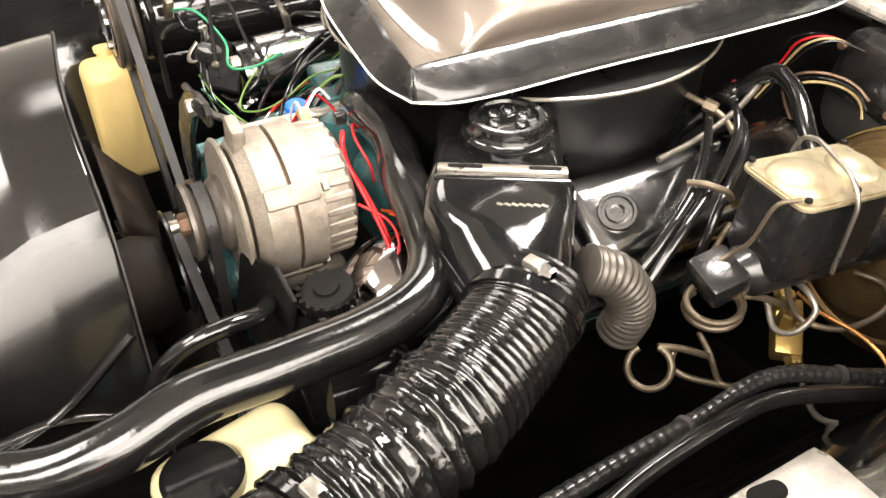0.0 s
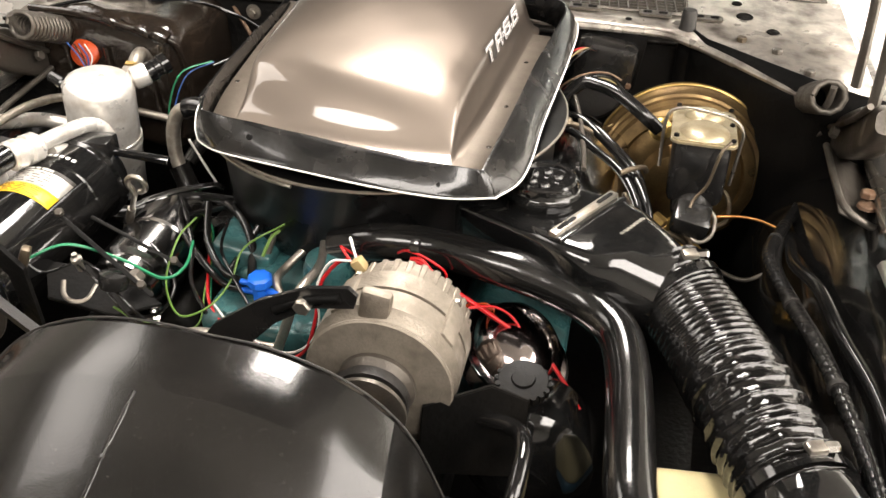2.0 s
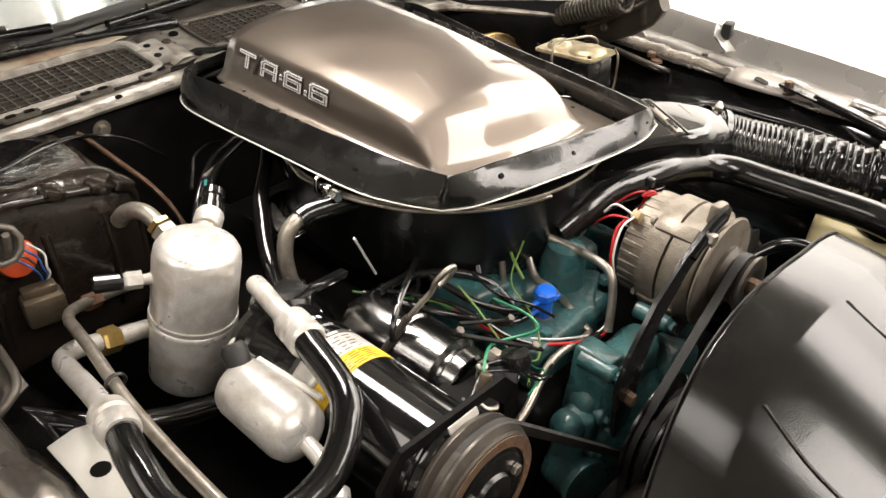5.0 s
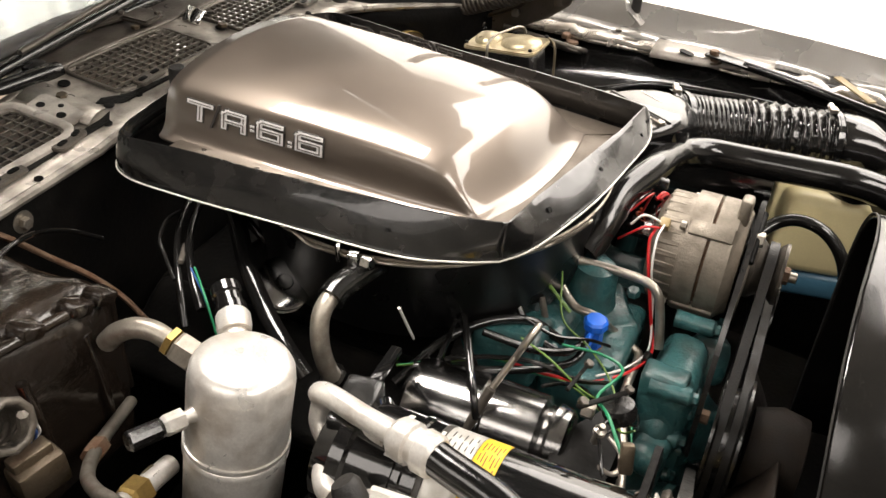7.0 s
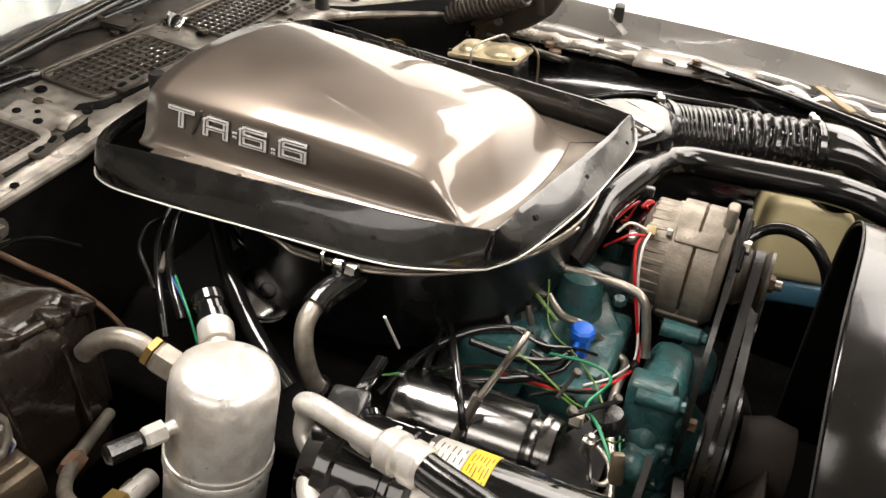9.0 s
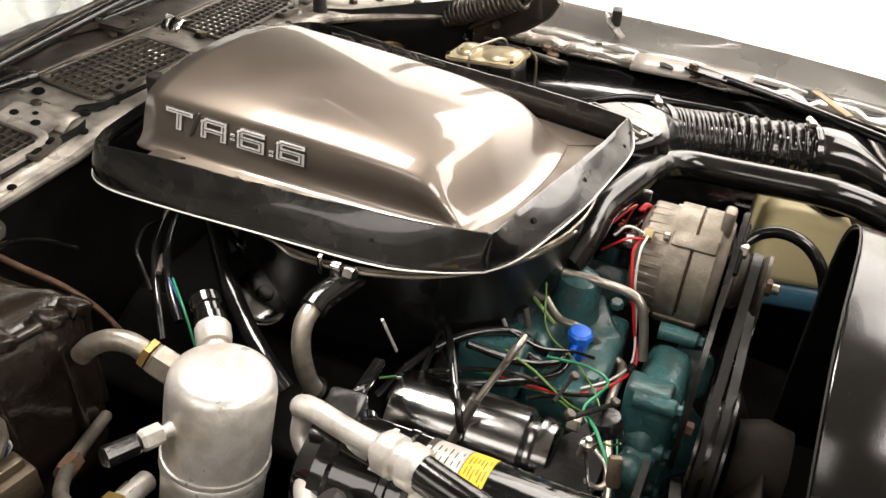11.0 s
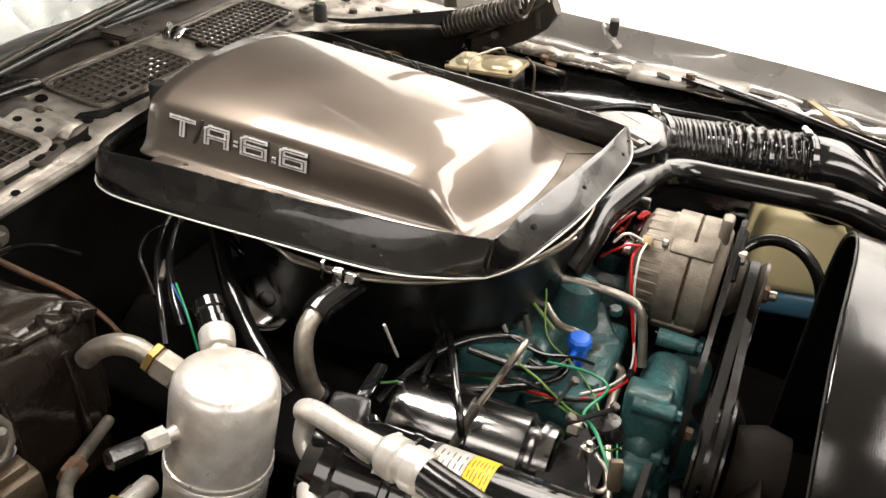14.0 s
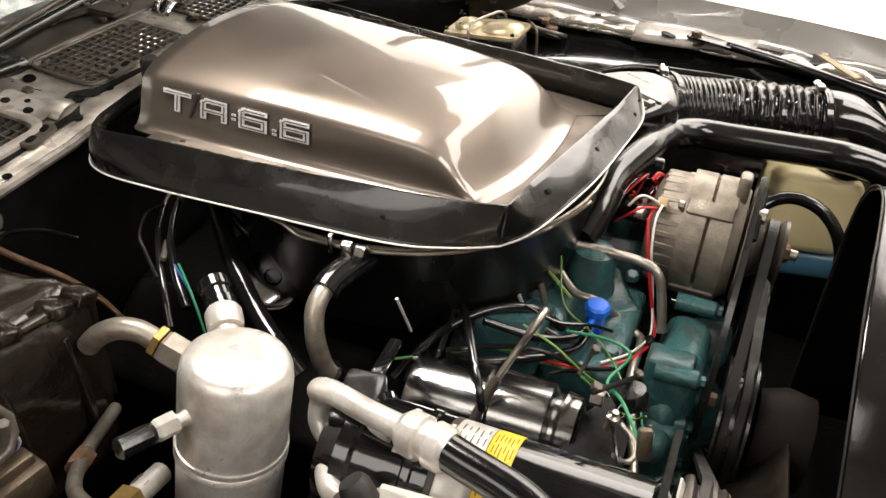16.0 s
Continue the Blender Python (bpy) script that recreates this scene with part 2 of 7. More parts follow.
def lathe(bm, base, axis, profile, sides=32, closed=True):
    """A turned shape: profile rows of (distance along the axis, radius)."""
    base, axis = Vector(base), Vector(axis).normalized()
    ref = Vector((0, 0, 1)) if abs(axis.z) < 0.9 else Vector((1, 0, 0))
    u = axis.cross(ref).normalized()
    v = axis.cross(u)
    rings = []
    for h, r in profile:
        c = base + axis * h
        if r < 1e-5:
            rings.append([bm.verts.new(c)])
        else:
            rings.append([bm.verts.new(c + r * (math.cos(a) * u + math.sin(a) * v)) for a in (2 * math.pi * k / sides for k in range(sides))])
    for r, s in zip(rings, rings[1:]):
        for k in range(sides):
            a, b = r[k % len(r)], r[(k + 1) % len(r)]
            c, d = s[(k + 1) % len(s)], s[k % len(s)]
            f = list(dict.fromkeys((a, b, c, d)))
            if len(f) > 2:
                bm.faces.new(f)
    if closed:
        for ring in (rings[0], rings[-1]):
            if len(ring) > 2:
                bm.faces.new(ring)
    return bm


def turned(name, base, axis, profile, material, parent=None, label="", sides=32, closed=True, angle=35):
    return part(name, lathe(bmesh.new(), base, axis, profile, sides, closed), material, parent, label, angle=angle)


def hexa(name, base, axis, h, r, material, parent=None, label=""):
    """A hexagonal nut or bolt head."""
    bm = lathe(bmesh.new(), base, axis, [(0, r), (h * 0.85, r), (h, r * 0.86)], 6)
    return part(name, bm, material, parent, label, smooth=False)


def add_box(bm, m, sx, sy, sz, bevel=0.0, seg=2):
    made = bmesh.ops.create_cube(bm, size=1.0, matrix=m @ Matrix.Diagonal((sx, sy, sz, 1)))
    if bevel:
        edges = list({e for v in made["verts"] for e in v.link_edges})
        bmesh.ops.bevel(bm, geom=edges, offset=bevel, segments=seg, profile=0.5, affect="EDGES")
    return bm


def box(name, m, sx, sy, sz, material, parent=None, label="", bevel=0.003):
    return part(name, add_box(bmesh.new(), m, sx, sy, sz, bevel), material, parent, label)


def slab(name, outline, thick, m, material, parent=None, label="", bevel=0.0):
    """A plate with a given outline (x, y), extruded along its own z and put at the pose m."""
    bm = bmesh.new()
    a = [bm.verts.new(m @ Vector((x, y, 0))) for x, y in outline]
    b = [bm.verts.new(m @ Vector((x, y, thick))) for x, y in outline]
    k = len(a)
    bm.faces.new(a[::-1])
    top = bm.faces.new(b)
    for i in range(k):
        bm.faces.new((a[i], a[(i + 1) % k], b[(i + 1) % k], b[i]))
    if bevel:
        bmesh.ops.bevel(bm, geom=list(top.edges), offset=bevel, segments=2, affect="EDGES")
    return part(name, bm, material, parent, label)


def sheet(name, grid, thick, material, parent=None, label="", angle=30):
    """A bent sheet of some thickness through rows of points."""
    bm = bmesh.new()
    rows = [[Vector(p) for p in row] for row in grid]
    nr, nc = len(rows), len(rows[0])
    top = [[bm.verts.new(p) for p in row] for row in rows]
    for i in range(nr - 1):
        for j in range(nc - 1):
            bm.faces.new((top[i][j], top[i][j + 1], top[i + 1][j + 1], top[i + 1][j]))
    ob = part(name, bm, material, parent, label, angle=angle)
    s = ob.modifiers.new("thickness", "SOLIDIFY")
    s.thickness, s.offset = thick, -1
    return ob


def loft(name, rings, material, parent=None, label="", caps=True, angle=40):
    bm = bmesh.new()
    r = [[bm.verts.new(p) for p in ring] for ring in rings]
    k = len(r[0])
    for a, b in zip(r, r[1:]):
        for i in range(k):
            bm.faces.new((a[i], a[(i + 1) % k], b[(i + 1) % k], b[i]))
    if caps:
        bm.faces.new(r[0][::-1])
        bm.faces.new(r[-1])
    return part(name, bm, material, parent, label, angle=angle)


def rounded(w, h, r, seg=5, cx=0.0, cy=0.0):
    """A rectangle's outline with round corners."""
    out = []
    for sx, sy, a0 in ((1, 1, 0), (-1, 1, 90), (-1, -1, 180), (1, -1, 270)):
        for k in range(seg + 1):
            a = radians(a0 + 90 * k / seg)
            out.append((cx + sx * (w / 2 - r) + r * math.cos(a), cy + sy * (h / 2 - r) + r * math.sin(a)))
    return out


def wire(name, points, radius, material, label, category="wire", group="engine wiring", sides=6, steps=6):
    return tagged(tube(name, points, radius, material, sides=sides, steps=steps), label, category, group)


def axis_pose(base, axis):
    return Matrix.Translation(base) @ Vector(axis).to_track_quat("Z", "Y").to_matrix().to_4x4()


# ---- the garage ----
tagged(box("floor", pose(0.2, 0.5, -0.06), 8.4, 9.4, 0.12, FLOOR, bevel=0), "pale grey epoxy-coated garage floor", "floor", kind="structure")
# ceiling, south and west walls stay unseen; their dimness is in the colour
tagged(box("ceiling", pose(0.2, 0.5, 2.91), 8.4, 9.4, 0.1, DIM_CEIL, bevel=0), "unseen garage ceiling, darkened to dim its reflections", "ceiling", kind="structure")
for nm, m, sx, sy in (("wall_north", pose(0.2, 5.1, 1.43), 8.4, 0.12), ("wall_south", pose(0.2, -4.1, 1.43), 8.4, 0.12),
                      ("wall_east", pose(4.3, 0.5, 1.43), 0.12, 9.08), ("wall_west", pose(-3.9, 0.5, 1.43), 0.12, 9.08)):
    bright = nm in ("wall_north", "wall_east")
    tagged(box(nm, m, sx, sy, 2.857, WALL if bright else DIM_WALL, bevel=0), "plain white painted garage wall" if bright else "plain unseen garage wall, darkened to dim its reflections", "wall", kind="structure")

# ---- the car's body round the engine bay ----
car = thing("car", "silver coupe with its hood raised and engine bay bare", "car")


def crown(y):
    """The fender crown's distance from the middle of the car."""
    return float(np.interp(y, (-1.0, -0.8, -0.54, -0.4, -0.24, -0.08, 0.1, 0.3, 0.6, 2.0), (0.50, 0.60, 0.672, 0.705, 0.73, 0.742, 0.765, 0.79, 0.815, 0.82)))


def flange(y):
    return float(np.interp(y, (-1.0, -0.8, -0.54, -0.3, -0.1, 0.05, 0.2, 0.6), (0.44, 0.53, 0.607, 0.630, 0.638, 0.647, 0.66, 0.68)))


ys = [-0.95 + 0.05 * i for i in range(33)]
for s, nm in ((1, "left_fender"), (-1, "right_fender")):
    rows = []
    for y in ys:
        c = crown(y)
        g = flange(y) + 0.012
        wob = 0.004 * math.sin(y * 47) + 0.003 * math.sin(y * 91 + 1)
        w = c - g
        rows.append([(s * g, y, 0.866 + wob * 0.5), (s * (g + w * 0.2), y, 0.869 + wob), (s * (g + w * 0.42), y, 0.868 + wob * 0.5), (s * (g + w * 0.46), y, 0.866), (s * (g + w * 0.5), y, 0.871), (s * (g + w * 0.78), y, 0.898 + wob * 0.1), (s * (c - 0.012), y, 0.9045),
                     (s * c, y, 0.903), (s * (c + 0.03), y, 0.893), (s * (c + 0.07), y, 0.86), (s * (c + 0.10), y, 0.78), (s * (c + 0.115), y, 0.6), (s * (c + 0.08), y, 0.3)])
    fd = sheet(nm, rows, 0.0015, SILVER_PAINT, car, "silver fender with a wavy dented inner edge")
    rows = []
    for y in ys[:27]:
        g = flange(y)
        rows.append([(s * (g + 0.035), y, 0.8665), (s * g, y, 0.866), (s * (g - 0.006), y, 0.855), (s * (g - 0.03), y, 0.835), (s * (g - 0.06), y, 0.81),
                     (s * (g - 0.09), y, 0.775 + 0.01 * math.sin(9 * y)), (s * (g - 0.125), y, 0.72), (s * (g - 0.15), y, 0.64), (s * (g - 0.17), y, 0.45)])
    sheet("inner_fender", rows, 0.002, BLACK_GLOSS, car, "gloss black inner wheel housing")
    # the dented bare-metal flange between fender and wheel housing
    rows = []
    for i in range(67):
        y = -0.87 + 0.018 * i
        g = flange(y)
        roll_ = 0.0045 * math.sin(y * 74 + 0.7 * math.sin(y * 31)) * (1.0 if y < -0.12 else 0.25) + 0.002 * math.sin(y * 133)
        out_ = 0.005 * math.sin(y * 47) * (1.0 if y < -0.1 else 0.3)
        rows.append([(s * (g - 0.028 + out_), y, 0.8565), (s * (g - 0.022 + out_), y, 0.862 + roll_ * 0.4), (s * (g - 0.012 + out_ * 0.6), y, 0.8665 + roll_), (s * (g + 0.002), y, 0.8685 + roll_), (s * (g + 0.013), y, 0.8665 + roll_ * 0.6), (s * (g + 0.022), y, 0.8635)])
    sheet("flange", rows, 0.0015, FLANGE_MAT, car, "dented bare-metal flange seam", angle=50)
box("hood_bumper", pose(0.694, -0.086, 0.912, 0, 0, 12), 0.028, 0.018, 0.03, RUBBER_DULL, car, "black rubber bump stop", 0.004)
box("hood_bumper", pose(-0.694, -0.086, 0.912, 0, 0, -12), 0.028, 0.018, 0.03, RUBBER_DULL, car, "black rubber bump stop", 0.004)
box("firewall", pose(0, 0.340, 0.62, 0, 3, 4), 1.22, 0.02, 0.60, BLACK_MATT, car, "black painted firewall")
for s in (-1, 1):
    g = [[(s * x, max(0.10, float(np.interp(x, (0.40, 0.42, 0.50, 0.57, 0.64), (0.345, 0.304, 0.229, 0.164, 0.114)))), z) for x in (0.38, 0.40, 0.42, 0.46, 0.50, 0.535, 0.57, 0.605, 0.66)] for z in (0.935, 0.88, 0.80, 0.70, 0.55)]
    sheet("firewall_wing", g, 0.003, BLACK_MATT, car, "black slanted end of the firewall")
box("radiator_support", pose(0, -0.80, 0.60), 1.0, 0.06, 0.5, BLACK_SATIN, car, "black radiator support")
box("undertray", pose(0, -0.2, 0.33), 1.2, 1.2, 0.02, BLACK_MATT, car, "dark engine bay underside")

# ---- cowl with its grilles ----
cowl = thing("cowl", "dusty silver cowl panel with three black mesh grilles", "cowl")


def cowl_front(x):
    return float(np.interp(x, (-0.64, -0.57, -0.51, -0.45, -0.2, -0.1, 0, 0.36, 0.42, 0.50, 0.57, 0.64), (0.20, 0.285, 0.335, 0.358, 0.362, 0.352, 0.348, 0.340, 0.30, 0.225, 0.16, 0.11)))


GRILLES = ((-0.452, -0.196), (-0.084, 0.092), (0.172, 0.385))
GY0, GY1 = 0.408, 0.500


def cowl_z(y):
    return 0.951 + 0.08 * (y - 0.345)


xs = sorted({-0.64, -0.57, -0.5, -0.42, -0.36, -0.3, 0.0, 0.36, 0.42, 0.5, 0.57, 0.64, *[v for g in GRILLES for v in g]})
bm = bmesh.new()
for a, b in zip(xs, xs[1:]):
    hole = any(a >= g0 - 1e-6 and b <= g1 + 1e-6 for g0, g1 in GRILLES)
    for y0a, y0b, y1 in (((cowl_front(a), cowl_front(b), GY0), (GY0, GY0, GY1), (GY1, GY1, 0.60)) if not hole else ((cowl_front(a), cowl_front(b), GY0), (GY1, GY1, 0.60))):
        q = [(a, y0a), (b, y0b), (b, y1), (a, y1)]
        bm.faces.new([bm.verts.new((x, y, cowl_z(y) + 0.002 * math.sin(31 * x) * math.sin(17 * y))) for x, y in q])
bmesh.ops.remove_doubles(bm, verts=bm.verts, dist=1e-5)
cp = part("panel", bm, COWL_MAT, cowl, "dusty silver pressed panel")
sm = cp.modifiers.new("thickness", "SOLIDIFY")
sm.thickness, sm.offset = 0.012, -1
bm = sweep(bmesh.new(), [(x, cowl_front(x) - 0.001, cowl_z(cowl_front(x)) - 0.004) for x in np.linspace(-0.64, 0.64, 40)], 0.006, 8, 2)
part("front_seam", bm, COWL_MAT, cowl, "folded shiny front seam")
box("well", pose(0, 0.456, 0.90), 1.0, 0.13, 0.02, BLACK_MATT, cowl, "black air well under the grilles")
for g0, g1 in GRILLES:
    gr = new("grille")
    gr.parent = cowl
    tagged(gr, "black square mesh grille")
    nx, ny = round((g1 - g0) / 0.0150), 8
    lx = add_box(bmesh.new(), pose(0, 0, 0), g1 - g0, 0.0018, 0.0045)
    me = bpy.data.meshes.new("slat")
    lx.to_mesh(me), lx.free()
    me.materials.append(HINGE_MAT)
    ly = add_box(bmesh.new(), pose(0, 0, 0), 0.0022, GY1 - GY0, 0.0045)
    me2 = bpy.data.meshes.new("slat")
    ly.to_mesh(me2), ly.free()
    me2.materials.append(HINGE_MAT)
    tilt = math.degrees(math.atan(0.08))
    for j in range(ny + 1):
        y = GY0 + (GY1 - GY0) * j / ny
        o = new("slat", me)
        o.parent, o.matrix_local = gr, pose((g0 + g1) / 2, y, cowl_z(y) - 0.001, tilt)
    for i in range(nx + 1):
        x = g0 + (g1 - g0) * i / nx
        o = new("slat", me2)
        o.parent, o.matrix_local = gr, pose(x, (GY0 + GY1) / 2, cowl_z((GY0 + GY1) / 2) - 0.001, tilt)
for x, y in ((0.390, 0.356), (-0.035, 0.3575)):
    st = thing("hood_stop", "black rubber hood stop on the cowl edge", "rubber stop", "cowl stops")
    turned("post", (x, y, cowl_z(y)), (0, 0, 1), [(0, 0.014), (0.004, 0.0125), (0.026, 0.0115), (0.03, 0.0095)], RUBBER_DULL, st, sides=14)
for k, (x, y) in enumerate(((-0.52, 0.46), (-0.14, 0.46), (-0.10, 0.55), (0.16, 0.44), (0.50, 0.52), (0.47, 0.33), (0.56, 0.24), (0.595, 0.522), (0.52, 0.30), (-0.56, 0.26), (-0.48, 0.36))):
    hexa("bolt", (x, y, cowl_z(y)), (0, 0, 1), 0.007, 0.008, OLIVE if k % 2 else HINGE_MAT, cowl, "weathered hexagon bolt")
# latch tabs, drain holes and the raised frames of the grilles
for x, y, a in ((-0.039, 0.404, 5), (-0.209, 0.392, 8), (-0.30, 0.392, 0), (-0.40, 0.392, 0), (0.09, 0.392, -4), (0.23, 0.392, 0), (0.34, 0.392, 0), (0.42, 0.394, 0)):
    tab = slab("latch_tab", rounded(0.05, 0.020, 0.006, 3), 0.004, pose(x, y, cowl_z(y) + 0.002, 4, 0, a), HINGE_MAT, cowl, "slotted grey latch tab", 0.001)
    for dx in (-0.012, 0.012):
        slab("slot", rounded(0.014, 0.007, 0.003, 3), 0.001, pose(x + dx, y + dx * math.tan(radians(a)), cowl_z(y) + 0.0062, 4, 0, a), BLACK_MATT, cowl, "dark slot")
for x, y, r in ((-0.139, 0.452, 0.009), (-0.154, 0.488, 0.008), (-0.112, 0.479, 0.007), (-0.154, 0.378, 0.005), (-0.12, 0.40, 0.006), (0.155, 0.44, 0.007), (0.165, 0.40, 0.005), (0.48, 0.42, 0.011), (0.52, 0.37, 0.008), (-0.49, 0.40, 0.010), (0.47, 0.47, 0.007), (-0.5, 0.5, 0.008), (0.17, 0.545, 0.009), (-0.08, 0.385, 0.004), (0.30, 0.368, 0.004), (-0.28, 0.366, 0.004)):
    turned("drain_hole", (x, y, cowl_z(y) + 0.0012), (0, -0.08, 1), [(0, r * 1.25), (0.0012, r * 1.2), (0.0014, r), (0.0006, r * 0.98)], BLACK_MATT, cowl, "dark drain hole", 16)
for g0, g1 in GRILLES:
    loop = [(x, y, cowl_z(y) + 0.001) for x, y in rounded(g1 - g0 + 0.008, GY1 - GY0 + 0.008, 0.016, 4, (g0 + g1) / 2, (GY0 + GY1) / 2)]
    part("grille_rim", sweep(bmesh.new(), loop + loop[:1], 0.003, 6, 1, raw=True), HINGE_MAT, cowl, "thin grey grille frame")
    for sx, sy in ((g0, GY0), (g0, GY1), (g1, GY0), (g1, GY1)):
        mx, my = (1 if sx == g0 else -1), (1 if sy == GY0 else -1)
        slab("corner_web", [(sx, sy), (sx + mx * 0.016, sy), (sx + mx * 0.005, sy + my * 0.005), (sx, sy + my * 0.016)], 0.003, pose(0, 0, cowl_z(sy) - 0.001), COWL_MAT, cowl, "rounded panel corner")
# raised bright frame of the passenger grille, with a holed tab at its inner end
g0, g1 = GRILLES[0]
loops = [[(x, y, cowl_z(y) + up) for x, y in rounded(g1 - g0 + 2 * o, GY1 - GY0 + 2 * o, 0.012 + o, 4, (g0 + g1) / 2, (GY0 + GY1) / 2)] for o, up in ((0.015, 0.0), (0.0145, 0.005), (0.012, 0.0068), (0.004, 0.0068), (0.001, 0.005), (0.001, 0.0))]
bm = bmesh.new()
vs = [[bm.verts.new(p) for p in lp] for lp in loops]
for p, q in zip(vs, vs[1:]):
    for j in range(len(p)):
        bm.faces.new((p[j - 1], p[j], q[j], q[j - 1]))
part("grille_frame", bm, GALV, cowl, "raised bright frame of the passenger grille")
slab("holed_tab", rounded(0.040, 0.075, 0.010, 4), 0.0035, pose(-0.168, 0.447, cowl_z(0.447) + 0.002, 4.6), GALV, cowl, "holed bright tab", 0.001)
for x, y, r in ((-0.176, 0.432, 0.0065), (-0.160, 0.445, 0.004), (-0.172, 0.468, 0.006)):
    turned("drain_hole", (x, y, cowl_z(y) + 0.0057), (0, -0.08, 1), [(0, r), (0.0006, r * 0.95), (0.0007, 0)], BLACK_MATT, cowl, "dark drain hole", 14)
# thin black strips stand in for the shadow along the raised frames
slab("seam_gap", [(-0.475, 0.378), (-0.15, 0.378), (-0.13, 0.392), (-0.15, 0.391), (-0.475, 0.391)], 0.0012, pose(0, 0, cowl_z(0.385) + 0.0006, 4.6 * 0), BLACK_MATT, cowl, "black strip as the shadow before the grille frame")
slab("seam_gap", [(-0.105, 0.386), (-0.02, 0.383), (0.11, 0.383), (0.11, 0.389), (-0.02, 0.390), (-0.085, 0.398), (-0.125, 0.435), (-0.135, 0.43)], 0.0012, pose(0, 0, cowl_z(0.395) + 0.0006), BLACK_MATT, cowl, "black strip as the shadow before the grille frame")
sheet("tan_strip", [[(x, 0.520, 0.966), (x, 0.528, 0.9705 + 0.001 * math.sin(60 * x)), (x, 0.548, 0.972)] for x in np.linspace(-0.56, -0.145, 15)], 0.003, TAN_PAINT, cowl, "rust-stained tan strip behind the grille")
# ledge behind the grilles with linkage plates, pivots and bolts
sheet("rear_ledge", [[(x, 0.511, 0.9655), (x, 0.520, 0.9672), (x, 0.545, 0.969 + 0.002 * math.sin(x * 40)), (x, 0.60, 0.972), (x, 0.64, 0.980)] for x in np.linspace(-0.62, 0.62, 31)], 0.0015, HINGE_DARK, cowl, "dark grimy stepped rear ledge")
for x, y, w, d, a in ((0.055, 0.575, 0.07, 0.05, -8), (0.095, 0.535, 0.05, 0.045, 10), (-0.06, 0.56, 0.04, 0.03, 5), (0.33, 0.57, 0.06, 0.03, 0), (-0.35, 0.57, 0.07, 0.03, 3)):
    slab("linkage_plate", rounded(w, d, 0.006, 3), 0.006, pose(x, y, cowl_z(y) + 0.008, 5, 0, a), HINGE_DARK, cowl, "dark pressed linkage plate", 0.003)
    hexa("bolt", (x + w * 0.3, y - d * 0.35, cowl_z(y) + 0.013), (0, 0, 1), 0.004, 0.005, HINGE_MAT, cowl, "weathered hexagon bolt")
    hexa("bolt", (x - w * 0.6, y - d * 0.3, cowl_z(y) + 0.003), (0, 0, 1), 0.005, 0.006, OLIVE, cowl, "weathered hexagon bolt")
# bent brackets beside the grilles
sheet("bracket", [[(-0.172, 0.395, 0.958), (-0.15, 0.398, 0.962), (-0.128, 0.40, 0.957)], [(-0.174, 0.45, 0.962), (-0.15, 0.452, 0.965), (-0.125, 0.45, 0.961)], [(-0.172, 0.51, 0.966), (-0.15, 0.51, 0.969), (-0.122, 0.505, 0.965)]], 0.002, COWL_MAT, cowl, "raised panel joint")
sheet("bracket", [[(0.14, 0.47, 0.963), (0.165, 0.475, 0.975), (0.19, 0.48, 0.966)], [(0.14, 0.50, 0.966), (0.165, 0.505, 0.981), (0.19, 0.51, 0.968)]], 0.002, CHROME, cowl, "shiny folded metal tab")

# ---- windshield, wipers and the cabin edge ----
ws = thing("windshield", "raked clear windshield above the cowl", "windshield", kind="structure")
GLASS = mat("clear_glass", (0.9, 0.95, 0.93), 0.02, 0, 0.0, 5, alpha_glass=0.95)
pane = sheet("pane", [[(x, 0.595 - 0.05 * (x / 0.7) ** 2 + d, 0.985 + d * 0.78) for x in np.linspace(-0.68, 0.68, 13)] for d in (0.0, 0.25, 0.5, 0.75)], 0.005, GLASS, ws)
pane.visible_shadow = False
sheet("seal", [[(x, 0.580 - 0.05 * (x / 0.7) ** 2 + d, 0.978 + d * 0.5) for x in np.linspace(-0.70, 0.70, 13)] for d in (0.0, 0.022)], 0.006, RUBBER_DULL, ws, "black rubber glass seal")
# pale pad colour stands in for the reflection on the glass
dash = thing("dashboard", "dashboard top, pale grey to mimic reflection in the glass", "dashboard")
sheet("pad", [[(x, 0.625 + d - 0.05 * (x / 0.7) ** 2, 0.975 + 0.03 * d) for x in np.linspace(-0.66, 0.66, 9)] for d in (0, 0.12, 0.24)], 0.02, DASH, dash)
box("edge_strip", pose(0, 0.89, 0.972), 1.3, 0.03, 0.02, CREAM, dash, "pale edge strip", 0.004)
box("cabin_trim", pose(0, 1.25, 0.75), 1.36, 0.5, 0.36, SEAT, dash, "brown cabin trim in shadow", 0.02)


